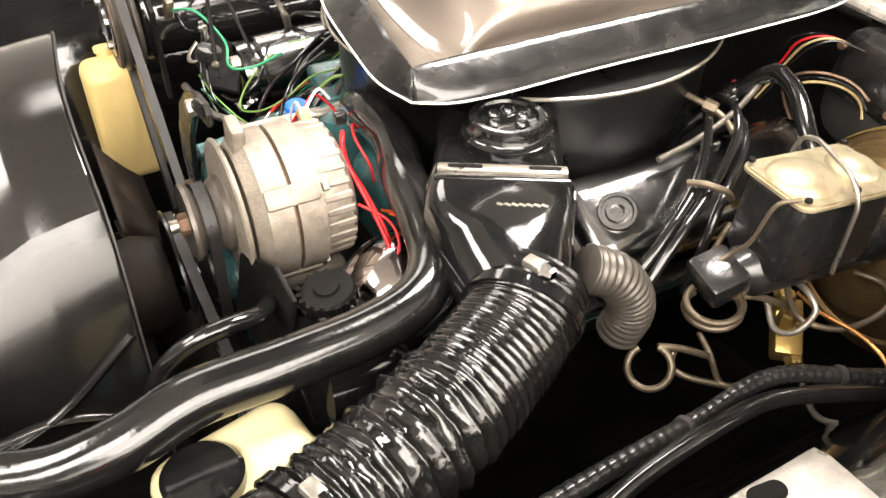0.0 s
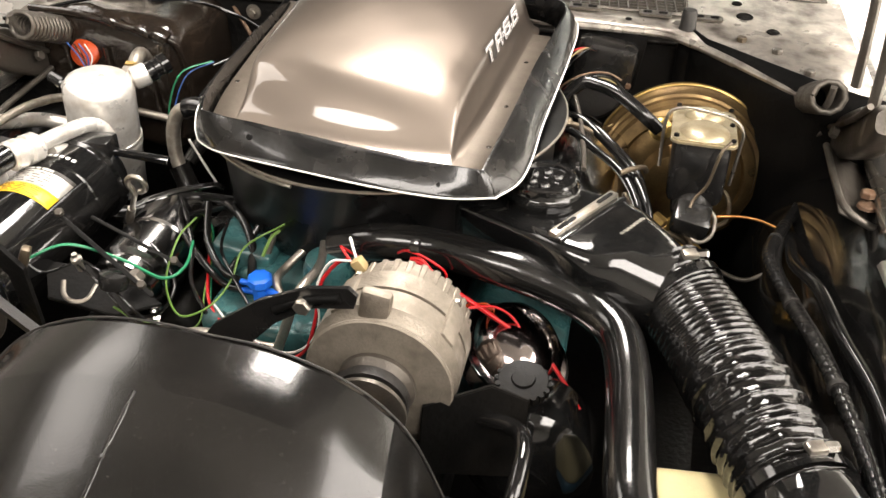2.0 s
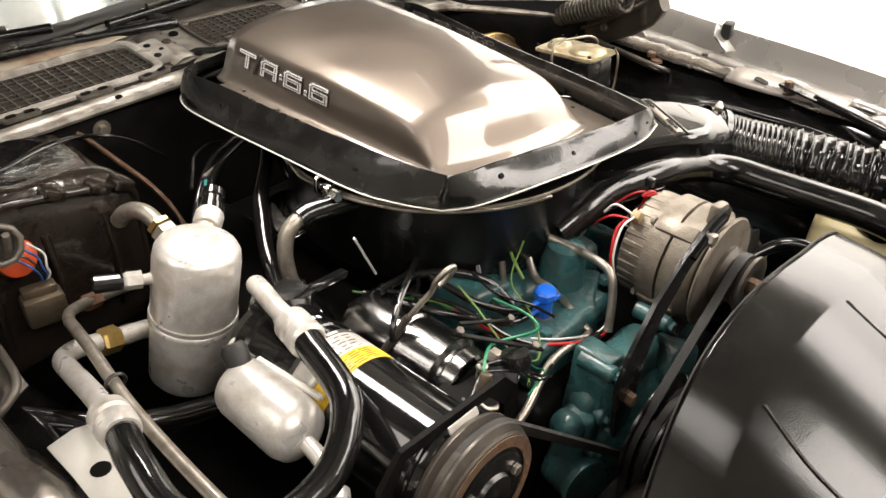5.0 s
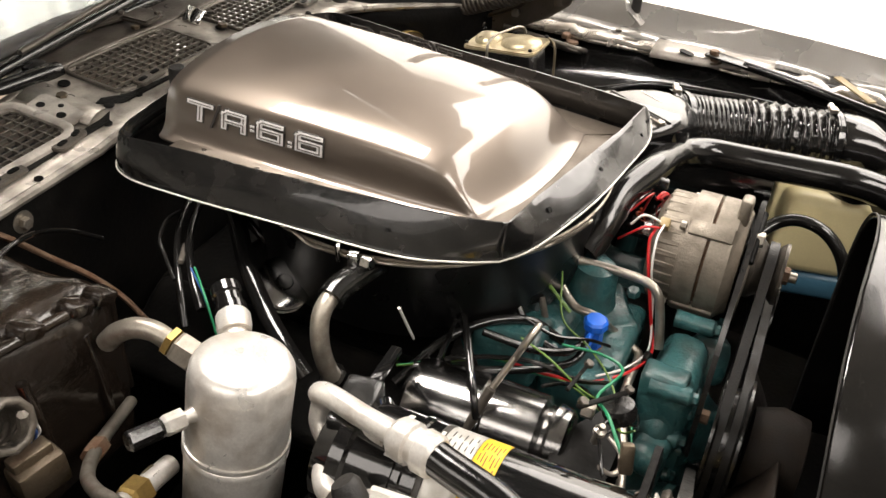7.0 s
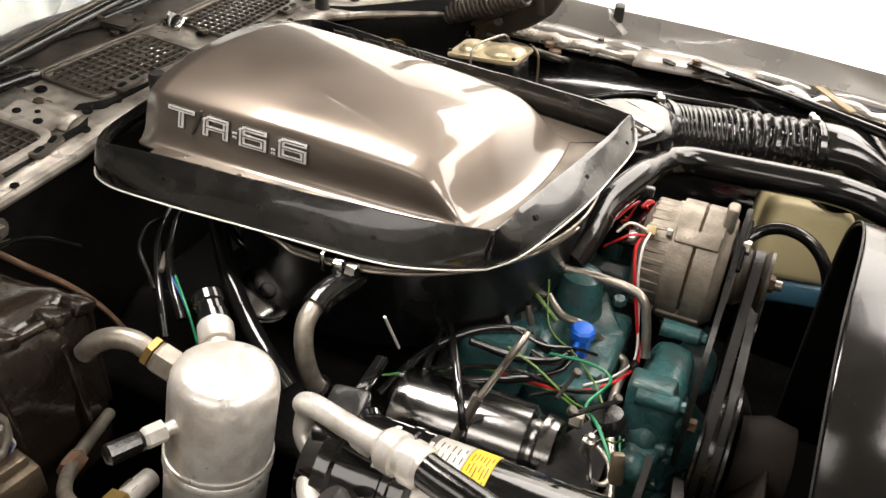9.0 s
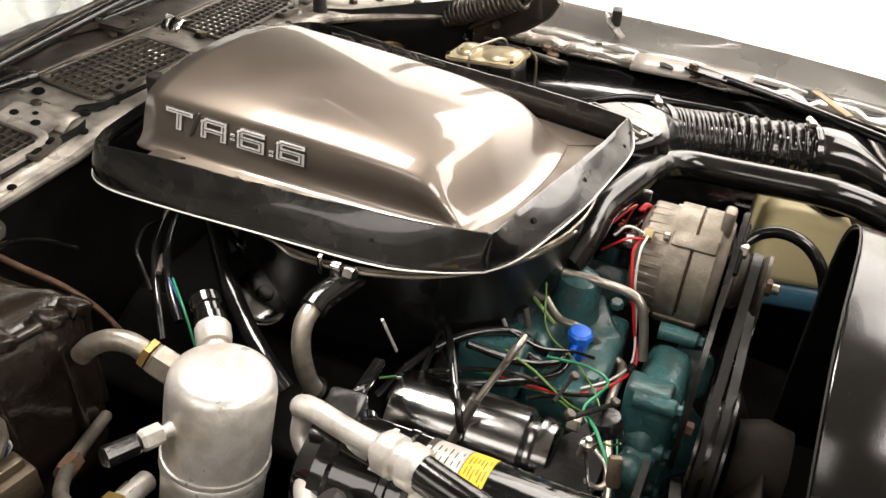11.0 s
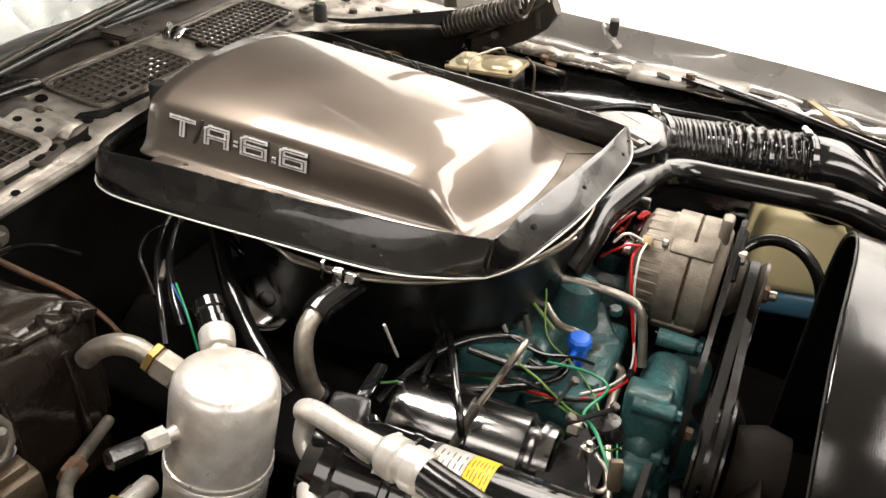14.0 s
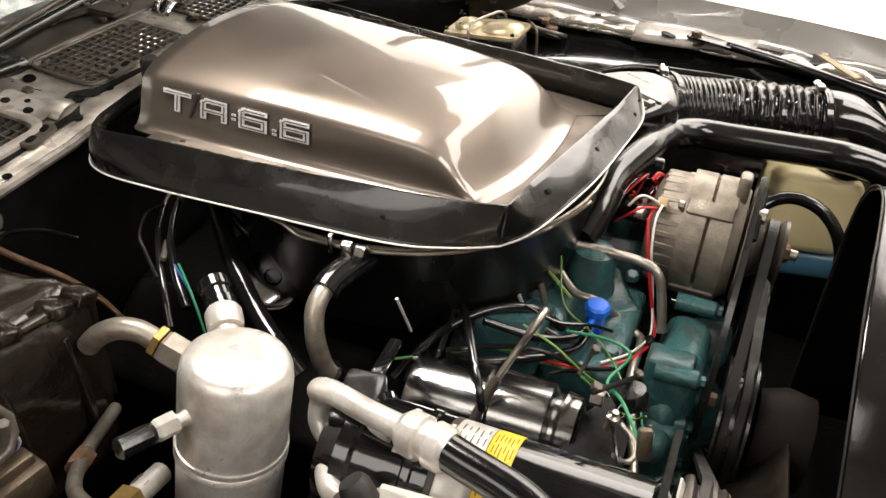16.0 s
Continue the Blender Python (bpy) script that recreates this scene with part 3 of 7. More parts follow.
def wiper(label, arm, blade, pivot):
    wp = thing("wiper", label, "wiper", "windshield wipers")
    a, b = Vector(arm[0]), Vector(arm[1])
    d = (b - a).normalized()
    side = d.cross(Vector((0, 0, 1))).normalized()
    rings = [[a + (b - a) * f + side * x + Vector((0, 0, 1)) * z for x, z in rounded(w, h, min(w, h) * 0.42, 4)] for f, w, h in ((0.0, 0.010, 0.008), (0.03, 0.015, 0.011), (0.6, 0.018, 0.014), (0.80, 0.024, 0.020), (0.96, 0.026, 0.022), (0.992, 0.020, 0.018), (1.0, 0.010, 0.010))]
    loft("arm", rings, BLACK_SATIN, wp, "tapered black arm with a rounded end")
    a, b = Vector(blade[0]), Vector(blade[1])
    tube("blade", [a, a.lerp(b, 0.5), b], 0.0075, RUBBER, wp, "rounded black blade", 12, 6)
    tube("bridge", [a.lerp(b, 0.15) + Vector((0, 0, 0.010)), a.lerp(b, 0.5) + Vector((0, 0, 0.015)), a.lerp(b, 0.85) + Vector((0, 0, 0.010))], 0.0045, HINGE_DARK, wp, "dark blade bridge", 8, 6)
    turned("pivot", pivot, (0, 0, 1), [(0, 0.022), (0.012, 0.020), (0.022, 0.015), (0.025, 0.006)], BLACK_SATIN, wp, "round pivot cap", 20)


wiper("black passenger wiper arm and blade parked on the cowl", ((-0.60, 0.530, 0.985), (-0.085, 0.472, 0.969)), ((-0.66, 0.575, 0.998), (-0.262, 0.522, 0.990)), (-0.110, 0.492, 0.958))
wiper("black driver wiper arm and blade parked on the cowl", ((-0.10, 0.530, 0.975), (0.42, 0.560, 0.960)), ((-0.19, 0.492, 0.985), (0.30, 0.565, 0.985)), (0.395, 0.575, 0.935))

# the cowl and all on it lie a little aslant to the bay's axes, more so on the driver's side
def lean(p):
    return Vector((p.x, p.y + float(np.interp(p.x, (-0.7, -0.45, -0.2, -0.1, 0.1, 0.172, 0.7), (-0.068, -0.066, -0.059, -0.034, -0.034, -0.029, 0.024))), p.z + 0.002 - 0.055 * max(0.0, p.x)))


for root in [o for o in bpy.data.objects if o.name.split(".")[0] in ("cowl", "hood_stop", "windshield", "dashboard")]:
    for o in root.children_recursive:
        if o.type != "MESH":
            continue
        if o.name.startswith("slat"):
            at = o.matrix_basis.translation.copy()
            gm = next(c for c in ((q0 + q1) / 2 for q0, q1 in GRILLES) if abs(at.x - c) < 0.14)
            run = lean(Vector((gm + 0.08, 0, 0))) - lean(Vector((gm - 0.08, 0, 0)))
            turn = Euler((0, -math.atan(run.z / run.x), math.atan(run.y / run.x))).to_matrix().to_4x4()
            o.matrix_basis = Matrix.Translation(lean(at)) @ turn @ Matrix.Translation(-at) @ o.matrix_basis
        else:
            for v in o.data.vertices:
                v.co = lean(v.co)

# ---- raised hood over the bay, with the scoop's opening ----
hood = thing("hood", "raised dark-backed hood with an oval scoop opening", "hood")
hm = pose(0, 0.56, 1.06) @ pose(0, 0, 0, -47)
bm = bmesh.new()
NX, NY = 14, 14
for i in range(NX):
    for j in range(NY):
        x0, x1 = -0.70 + 1.4 * i / NX, -0.70 + 1.4 * (i + 1) / NX
        taper = lambda x, y: x * (1 - 0.28 * max(0, (-y - 0.5) / 0.95) ** 1.3)
        y0, y1 = -1.45 + 1.45 * j / NY, -1.45 + 1.45 * (j + 1) / NY
        if abs((x0 + x1) / 2) < 0.26 and -0.95 < (y0 + y1) / 2 < -0.38:
            continue
        bm.faces.new([bm.verts.new(hm @ Vector((taper(x, y), y, 0.03 * (1 - (x / 0.7) ** 2)))) for x, y in ((x0, y0), (x1, y0), (x1, y1), (x0, y1))])
bmesh.ops.remove_doubles(bm, verts=bm.verts, dist=1e-5)
hp = part("panel", bm, BLACK_SATIN, hood, "black inner skin")
sm = hp.modifiers.new("thickness", "SOLIDIFY")
sm.thickness = 0.02


# ---- hood hinges ----
def hinge(s):
    h = thing("hinge", "grey zinc hood hinge with a stretched coil spring", "hinge", "hood hinges")
    a, b = Vector((0.562 * s, 0.244, 0.880)), Vector((0.540 * s, 0.030, 0.974))
    d = (b - a)
    u = d.cross(Vector((0, 0, 1))).normalized()
    v = d.normalized().cross(u)
    coil = []
    turns = 23
    for k in range(turns * 10 + 1):
        t = k / (turns * 10)
        an = 2 * math.pi * turns * t
        coil.append(a + d * (0.06 + 0.9 * t) + 0.0185 * (math.cos(an) * u + math.sin(an) * v))
    bm = sweep(bmesh.new(), coil, 0.0040, 5, 1, raw=True)
    part("spring", bm, HINGE_MAT, h, "stretched steel coil spring", angle=80)
    for e, q in ((a, -1), (b, 1)):
        hook = [e + d * (-0.03 if q < 0 else 0.03) + Vector((0, 0, 0.012)), e + Vector((0, 0, -0.004)), e + d * (0.05 if q < 0 else -0.05) + Vector((0, 0, -0.012))]
        tube("hook", hook, 0.004, HINGE_MAT, h, "bent spring hook", 6)
    # pressed bracket under the spring, and the arms up to the hood
    beam = []
    for y, z, w, d in ((0.0, 0.962, 0.03, 0.030), (0.02, 0.945, 0.034, 0.056), (0.06, 0.920, 0.034, 0.066), (0.12, 0.885, 0.032, 0.062), (0.175, 0.855, 0.030, 0.056), (0.23, 0.835, 0.03, 0.05)):
        beam.append([Vector((0.602 * s + px, y + 0.45 * pz, z + 0.85 * pz)) for px, pz in rounded(w, d, 0.010, 3)])
    loft("bracket", beam, HINGE_DARK, h, "dark pressed steel channel", angle=50)
    tube("bracket_flange", [(0.580 * s, 0.01, 0.975), (0.579 * s, 0.05, 0.942), (0.581 * s, 0.12, 0.899), (0.583 * s, 0.20, 0.858)], 0.004, HINGE_MAT, h, "worn bright flange", 8)
    g = [[(s * (0.575 + 0.02 * i), 0.12 - 0.028 * j, 0.868 - 0.010 * i - 0.004 * j + (0.004 if i in (0, 3) or j == 5 else 0)) for i in range(4)] for j in range(6)]
    sheet("base_plate", g, 0.003, HINGE_DARK, h, "slotted foot plate")
    tube("base_lip", [(0.575 * s, 0.12, 0.870), (0.576 * s, 0.03, 0.860), (0.582 * s, -0.012, 0.853), (0.605 * s, -0.026, 0.842), (0.628 * s, -0.016, 0.832), (0.637 * s, 0.02, 0.834), (0.636 * s, 0.10, 0.842)], 0.0045, HINGE_MAT, h, "rolled bright lip", 8)
    turned("slot_plug", (0.609 * s, 0.0, 0.850), (0, 0, 1), [(0, 0.012), (0.004, 0.011)], RUSTY, h, "rusty slot washer", 14)
    hexa("bolt", (0.609 * s, 0.012, 0.858), (0, 0, 1), 0.008, 0.009, RUSTY, h)
    hexa("bolt", (0.579 * s, 0.165, 0.866), (-s, 0, 0.3), 0.008, 0.009, HINGE_MAT, h)
    hexa("bolt", (0.578 * s, 0.10, 0.897), (-s, 0, 0.3), 0.008, 0.008, HINGE_MAT, h)
    for y0, y1, x0 in ((0.205, 0.225, 0.612), (0.026, 0.03, 0.590)):
        tube("arm", [(x0 * s, y0, 0.92), (x0 * s, y0 + 0.01, 0.98), (x0 * s, (y0 + y1) / 2 + 0.02, 1.04), ((x0 - 0.01) * s, y1 + 0.02, 1.1), ((x0 - 0.01) * s, y1 + 0.04, 1.18)], 0.013, HINGE_MAT, h, "curved lifting arm", 8, flat=0.5)
    return h


hinge(1), hinge(-1)


# ---- hood scoop on the air cleaner ----
scoop = thing("hood_scoop", "bronze metallic hood scoop with a black folded rim", "hood scoop")


def scoop_floor(x, y):
    """The pan's height: it leans a little forward and towards the alternator's side."""
    return 0.9475 + 0.05 * (y + 0.144) - 0.058 * x


# along the shell: y, edge height over the pan, crown over the edge, half-width at the edge and at the pan
STATIONS = ((0.232, 0.0535, 0.0215, 0.146, 0.162), (0.16, 0.0545, 0.0215, 0.1435, 0.158), (0.06, 0.0555, 0.021, 0.139, 0.150), (-0.02, 0.054, 0.0205, 0.1345, 0.143), (-0.06, 0.0515, 0.019, 0.132, 0.139),
            (-0.085, 0.0485, 0.0175, 0.130, 0.136), (-0.098, 0.044, 0.0160, 0.129, 0.134), (-0.110, 0.0345, 0.0135, 0.128, 0.132), (-0.121, 0.0235, 0.010, 0.1275, 0.1315), (-0.132, 0.0125, 0.006, 0.127, 0.131),
            (-0.141, 0.0052, 0.0028, 0.1275, 0.132), (-0.150, 0.0016, 0.0008, 0.129, 0.134), (-0.160, 0.0004, 0.0002, 0.131, 0.138))


def nose(x, y):
    """The shell's nose runs aslant and bulges in the middle."""
    if y > -0.07:
        return y
    k = min(1, (-0.07 - y) / 0.05)
    return y - k * (0.07 * x + 0.016 * (1 - min(1, (x / 0.14) ** 2)))


rows = []
for y, h, crown_h, hwc, hwb in STATIONS:
    row = []
    for s in (-1, 1):
        r = min(0.013, h * 0.3)
        half = [(s * (hwb + 0.016), 0.0002), (s * (hwb + 0.007), 0.0008), (s * (hwb + 0.002), h * 0.10)]
        for f in (0.25, 0.5):
            half.append((s * (hwb + (hwc - hwb) * f), h * f))
        half += [(s * (hwb + (hwc - hwb) * 0.8), h - r * 1.15), (s * (hwc - r * 0.12), h - r * 0.42), (s * (hwc - r * 0.55), h - r * 0.05), (s * (hwc - r * 1.3), h + crown_h * 0.17)]
        for f in (0.8, 0.6, 0.4, 0.2):
            half.append((s * hwc * f, h + crown_h * (1 - f * f) ** 0.9))
        row += half if s < 0 else [(0, h + crown_h)] + half[::-1]
    rows.append([(x, nose(x, y), scoop_floor(x, y) + z) for x, z in row])
body = sheet("body", rows, 0.0025, BRONZE, scoop, "bronze metallic lacquered shell", angle=70)
body.modifiers.new("round", "SUBSURF").levels = 2
body.modifiers["round"].render_levels = 2
body.modifiers.move(1, 0)

# the rim: a fold (crest) and an apron down to its bare lip, mitred at the two front corners
RIM_LEFT = [((-0.1515, -0.1800, 0.9795), (-0.1620, -0.1790, 0.9405)), ((-0.1640, -0.145, 0.9815), (-0.1845, -0.140, 0.9415)), ((-0.1765, -0.08, 0.9835), (-0.2040, -0.080, 0.9425)), ((-0.189, 0.055, 0.984), (-0.2145, 0.05, 0.9445)),
            ((-0.196, 0.17, 0.9855), (-0.222, 0.165, 0.9455)), ((-0.208, 0.242, 0.9885), (-0.221, 0.240, 0.9465)), ((-0.192, 0.262, 0.988), (-0.202, 0.268, 0.953)), ((-0.14, 0.274, 0.987), (-0.146, 0.281, 0.962)), ((0.0, 0.280, 0.9875), (0.0, 0.288, 0.966)),
            ((0.14, 0.280, 0.990), (0.148, 0.290, 0.962)), ((0.196, 0.260, 0.990), (0.213, 0.276, 0.960)), ((0.211, 0.218, 0.990), (0.229, 0.226, 0.959)), ((0.203, 0.12, 0.9855), (0.227, 0.12, 0.956)), ((0.194, 0.03, 0.982), (0.222, 0.03, 0.953)),
            ((0.188, -0.08, 0.979), (0.216, -0.075, 0.950)), ((0.182, -0.16, 0.976), (0.2145, -0.155, 0.948)), ((0.1765, -0.218, 0.9718), (0.2075, -0.205, 0.9465)), ((0.1755, -0.2285, 0.9710), (0.189, -0.236, 0.9455))]
RIM_FRONT = [((0.1755, -0.2285, 0.9710), (0.189, -0.236, 0.9455)), ((0.12, -0.2215, 0.969), (0.138, -0.2465, 0.9450)), ((0.06, -0.2115, 0.970), (0.066, -0.2405, 0.9445)), ((-0.02, -0.1975, 0.9715), (-0.02, -0.232, 0.9485)),
             ((-0.086, -0.186, 0.9735), (-0.09, -0.2145, 0.9455)), ((-0.132, -0.1815, 0.977), (-0.133, -0.1985, 0.9420)), ((-0.1515, -0.1800, 0.9795), (-0.1620, -0.1790, 0.9405))]
bm = bmesh.new()
lip_line, pan_line = [], []
for span in (RIM_LEFT, RIM_FRONT):
    rings = []
    for q in spline([(*c, *l) for c, l in span], 7):
        c, l = Vector(q[:3]), Vector(q[3:])
        out = Vector((l.x - c.x, l.y - c.y, 0))
        out = out.normalized() if out.length > 0.004 else Vector((-0.6, -0.8, 0))
        dent = 0.0012 * noise.noise(c * 22) + 0.0006 * noise.noise(c * 60)
        foot = Vector((c.x, c.y, scoop_floor(c.x, c.y) - 0.004)) - out * 0.006
        ring = [foot, c - out * 0.0025 - Vector((0, 0, 0.008)), c - out * 0.0012 + Vector((0, 0, dent))]
        for f, b in ((0.0, 0.0012), (0.12, 0.0022), (0.3, 0.003), (0.5, 0.0034), (0.7, 0.003), (0.88, 0.0012), (0.96, 0.0004), (1.0, 0.0016)):
            ring.append(c + (l - c) * f + out * (b + dent * math.sin(math.pi * f)) + Vector((0, 0, dent * (1 - f))))
        rings.append([bm.verts.new(p) for p in ring])
        lip_line.append(l + out * 0.0016)
        pan_line.append((foot.x, foot.y))
    for a, b in zip(rings, rings[1:]):
        for k in range(len(a) - 1):
            bm.faces.new((a[k], b[k], b[k + 1], a[k + 1]))
rim = part("rim", bm, RIM_MAT, scoop, "gloss black folded rim with worn edges", angle=40)
sm = rim.modifiers.new("thickness", "SOLIDIFY")
sm.thickness = 0.0014
part("rim_edge", sweep(bmesh.new(), lip_line, 0.0010, 6, 1, raw=True), CREAM, scoop, "bare worn lower edge")
bm = bmesh.new()
rings = [[bm.verts.new((x * k, min(y, 0.205) * k, scoop_floor(x * k, min(y, 0.205) * k) - 0.0008)) for x, y in pan_line] for k in (1.0, 0.8, 0.3)]
for a, b in zip(rings, rings[1:]):
    for i in range(len(a)):
        bm.faces.new((a[i - 1], a[i], b[i], b[i - 1]))
bmesh.ops.remove_doubles(bm, verts=bm.verts, dist=1e-5)
part("pan", bm, PAN_MAT, scoop, "bronze painted pan round the shell").modifiers.new("thickness", "SOLIDIFY").thickness = -0.002
# added black panel gives the scoop mouth its inner shade
slab("back_shadow", rounded(0.26, 0.003, 0.001, 2), 0.05, pose(0, 0.10, 0.958), BLACK_MATT, scoop, "black panel added as shade inside the scoop mouth")
for x, y in ((-0.166, -0.06), (-0.172, 0.10), (0.163, -0.12), (0.166, -0.02), (0.172, 0.11), (-0.172, 0.17)):
    turned("screw", (x, y, scoop_floor(x, y) - 0.0008), (0, 0, 1), [(0, 0.004), (0.002, 0.0035), (0.0025, 0.001)], CHROME, scoop, sides=10)
for c, l, f, r in (((0.12, -0.2215, 0.969), (0.138, -0.2465, 0.945), 0.6, 0.0026), ((0.02, -0.2045, 0.9708), (0.024, -0.236, 0.9465), 0.45, 0.0032), ((-0.086, -0.186, 0.9735), (-0.09, -0.2195, 0.9465), 0.35, 0.0034), ((0.155, -0.226, 0.970), (0.17, -0.243, 0.945), 0.5, 0.0018), ((-0.189, 0.055, 0.984), (-0.2145, 0.05, 0.9445), 0.5, 0.0020), ((-0.18, -0.07, 0.9835), (-0.2075, -0.075, 0.944), 0.5, 0.0020), ((-0.196, 0.17, 0.9855), (-0.222, 0.165, 0.9455), 0.45, 0.0018)):
    c, l = Vector(c), Vector(l)
    ax_ = Vector((l.x - c.x, l.y - c.y, 0)).normalized()
    turned("drilled_hole", c + (l - c) * f + ax_ * 0.0032, ax_ + Vector((0, 0, 0.8)), [(0, r), (0.0008, r * 0.9)], BLACK_MATT, scoop, "small drilled hole", 10)

# lettering on both flanks: T / A . 6 . 6 in squared outline strokes
GLYPHS = {"T": [[(0, 1), (1, 1)], [(0.5, 1), (0.5, 0)]], "/": [[(0.08, -0.25), (0.42, 1.25)]], "A": [[(0, 0), (0, 0.85), (0.15, 1), (0.9, 1), (0.9, 0)], [(0, 0.42), (0.9, 0.42)]],
          "6": [[(0.95, 1), (0.12, 1), (0, 0.88), (0, 0), (0.95, 0), (0.95, 0.55), (0, 0.55)]], ".": [[(0.0, 0.0), (0.05, 0.0)], [(0.0, 0.24), (0.05, 0.24)]], "-": [[(0.0, 0.30), (0.05, 0.30)], [(0.0, 0.56), (0.05, 0.56)]]}
LINE = (("T", 0.0), ("/", 0.88), ("A", 1.46), ("-", 2.60), ("6", 2.91), (".", 4.11), ("6", 4.44))


def flank(s, y, z):
    """The flank's distance from the middle at a place along it and a height."""
    st = sorted(STATIONS)
    h, hwc, hwb = (float(np.interp(y, [q[0] for q in st], [q[i] for q in st])) for i in (1, 3, 4))
    f = (z - scoop_floor(s * hwb, y)) / h
    return s * (hwb + (hwc - hwb) * min(f, 0.78) - max(0, f - 0.72) * 0.012)


def ribbon(bm, pts, width, height, place):
    """A flat raised stroke along a bent line."""
    for (x0, y0), (x1, y1) in zip(pts, pts[1:]):
        dx, dy = x1 - x0, y1 - y0
        ln = math.hypot(dx, dy)
        ux, uy = dx / ln * width / 2, dy / ln * width / 2
        q = [(x0 - ux - uy, y0 - uy + ux), (x0 - ux + uy, y0 - uy - ux), (x1 + ux + uy, y1 + uy - ux), (x1 + ux - uy, y1 + uy + ux)]
        lo, hi = [bm.verts.new(place(x, y, 0)) for x, y in q], [bm.verts.new(place(x, y, height)) for x, y in q]
        bm.faces.new(hi)
        for k in range(4):
            bm.faces.new((lo[k], lo[(k + 1) % 4], hi[(k + 1) % 4], hi[k]))


for s in (-1, 1):
    SX, SY = 0.0307, 0.0165
    y_first = 0.2035 if s < 0 else 0.004
    for ch, off in LINE:
        for width, height, material in ((0.36, 0.0010, INK), (0.25, 0.0016, LETTER), (0.05, 0.0019, HINGE_MAT)):
            if ch == "/" and material is not INK:
                continue

            def place(x, y, h, off=off):
                along = (off + 0.125 + x * 0.88) * SX
                yy = y_first - along if s < 0 else y_first + along
                zz = (0.9995 - along * 0.055 if s < 0 else 0.9870 + along * 0.02) + y * SY
                return (flank(s, yy, zz) + s * h, yy, zz)

            bm = bmesh.new()
            for stroke in GLYPHS[ch]:
                ribbon(bm, stroke, 0.09 if ch == "/" else width * 0.55 if ch in ".-" else width, 0.0026 if ch == "/" else height, place)
            part("badge_letter", bm, material, scoop, "silver outlined badge character", smooth=False)

# ---- air cleaner drum and intake snorkel ----
ac = thing("air_cleaner", "black round air cleaner drum with a snorkel", "air cleaner")
CX, CY = 0.016, -0.010
turned("drum", (CX, CY, 0.805), (0, 0, 1), [(0, 0.12), (0.0, 0.19), (0.006, 0.205), (0.03, 0.211), (0.11, 0.213), (0.118, 0.216), (0.121, 0.2235), (0.124, 0.2245), (0.1265, 0.2235), (0.1275, 0.21), (0.128, 0.06)], DRUM_MAT, ac, sides=96)
turned("drum_lip", (CX, CY, 0.928), (0, 0, 1), [(0, 0.2240), (0.0008, 0.2258), (0.003, 0.2258), (0.0038, 0.2240)], ALU_DULL, ac, "worn bright lip of the drum", sides=96, closed=False)
band = [(CX + 0.2275 * math.cos(radians(a)), CY + 0.2275 * math.sin(radians(a)), 0.927 + (0.006 if a < 172 else 0)) for a in range(150, 262, 4)]
tube("clamp_band", band, 0.0022, STEEL, ac, "thin steel clamp rod", 6, 3)
box("clamp_screw", pose(-0.2115, -0.044, 0.931, 0, 0, 10), 0.018, 0.012, 0.016, CHROME, ac, "bright clamp screw", 0.002)
hexa("nut", (-0.2135, -0.055, 0.931), (-0.1, -1, 0), 0.010, 0.008, CHROME, ac)
box("clamp_lug", pose(-0.2125, -0.026, 0.931, 0, 0, 8), 0.01, 0.006, 0.022, CHROME, ac, "bright clamp lug", 0.002)

# snorkel: box section from the drum to the flexible duct
AX = Vector((0.86, -0.51, 0)).normalized()
SD = Vector((0.51, 0.86, 0)).normalized()


def ring_at(c, w, h, r, tilt=0.0):
    c = Vector(c)
    return [c + SD * x + Vector((0, 0, 1)) * y + AX * (tilt * y) for x, y in rounded(w, h, r, 4)]


loft("snorkel", [ring_at((0.10, -0.09, 0.872), 0.12, 0.06, 0.012), ring_at((0.19, -0.145, 0.874), 0.118, 0.062, 0.012), ring_at((0.262, -0.188, 0.878), 0.118, 0.066, 0.012),
                 ring_at((0.285, -0.200, 0.879), 0.128, 0.07, 0.014), ring_at((0.315, -0.219, 0.876), 0.125, 0.075, 0.02), ring_at((0.343, -0.228, 0.870), 0.106, 0.088, 0.038), ring_at((0.378, -0.240, 0.857), 0.090, 0.088, 0.0435)], BLACK_GLOSS, ac, "gloss black tapered snorkel")
RAIL = Matrix.Translation((0.279, -0.195, 0.9135)) @ pose(0, 0, 0, 0, 0, math.degrees(math.atan2(SD.y, SD.x)))
rail = box("clip_rail", RAIL, 0.112, 0.011, 0.008, STEEL, ac, "raised clip rail of worn bright metal", 0.002)
for x, w in ((-0.032, 0.030), (0.036, 0.028)):
    slab("slot", rounded(w, 0.0045, 0.002, 2), 0.0008, RAIL @ pose(x, -0.0006, 0.0041), BLACK_MATT, rail, "dark slot")
box("clip_ridge", RAIL @ pose(0, -0.012, -0.002), 0.116, 0.006, 0.008, BLACK_GLOSS, ac, "folded black ridge", 0.002)
motor = turned("vacuum_motor", (0.232, -0.162, 0.900), (0, 0, 1), [(0, 0.046), (0.006, 0.047), (0.009, 0.044), (0.011, 0.0395), (0.014, 0.0395), (0.016, 0.042), (0.020, 0.042), (0.022, 0.038), (0.025, 0.036), (0.034, 0.0355), (0.036, 0.033), (0.0355, 0.028), (0.031, 0.026), (0.031, 0.0)], BLACK_GLOSS, ac, "round black vacuum motor", 40)
for k in range(5):
    a = 1.1 * k + 0.4
    turned("dimple", (0.232 + 0.015 * math.cos(a), -0.162 + 0.015 * math.sin(a), 0.930), (0, 0, 1), [(0, 0.0075), (0.003, 0.0068), (0.0055, 0.004), (0.006, 0)], BLACK_GLOSS, motor, "raised boss", 14)
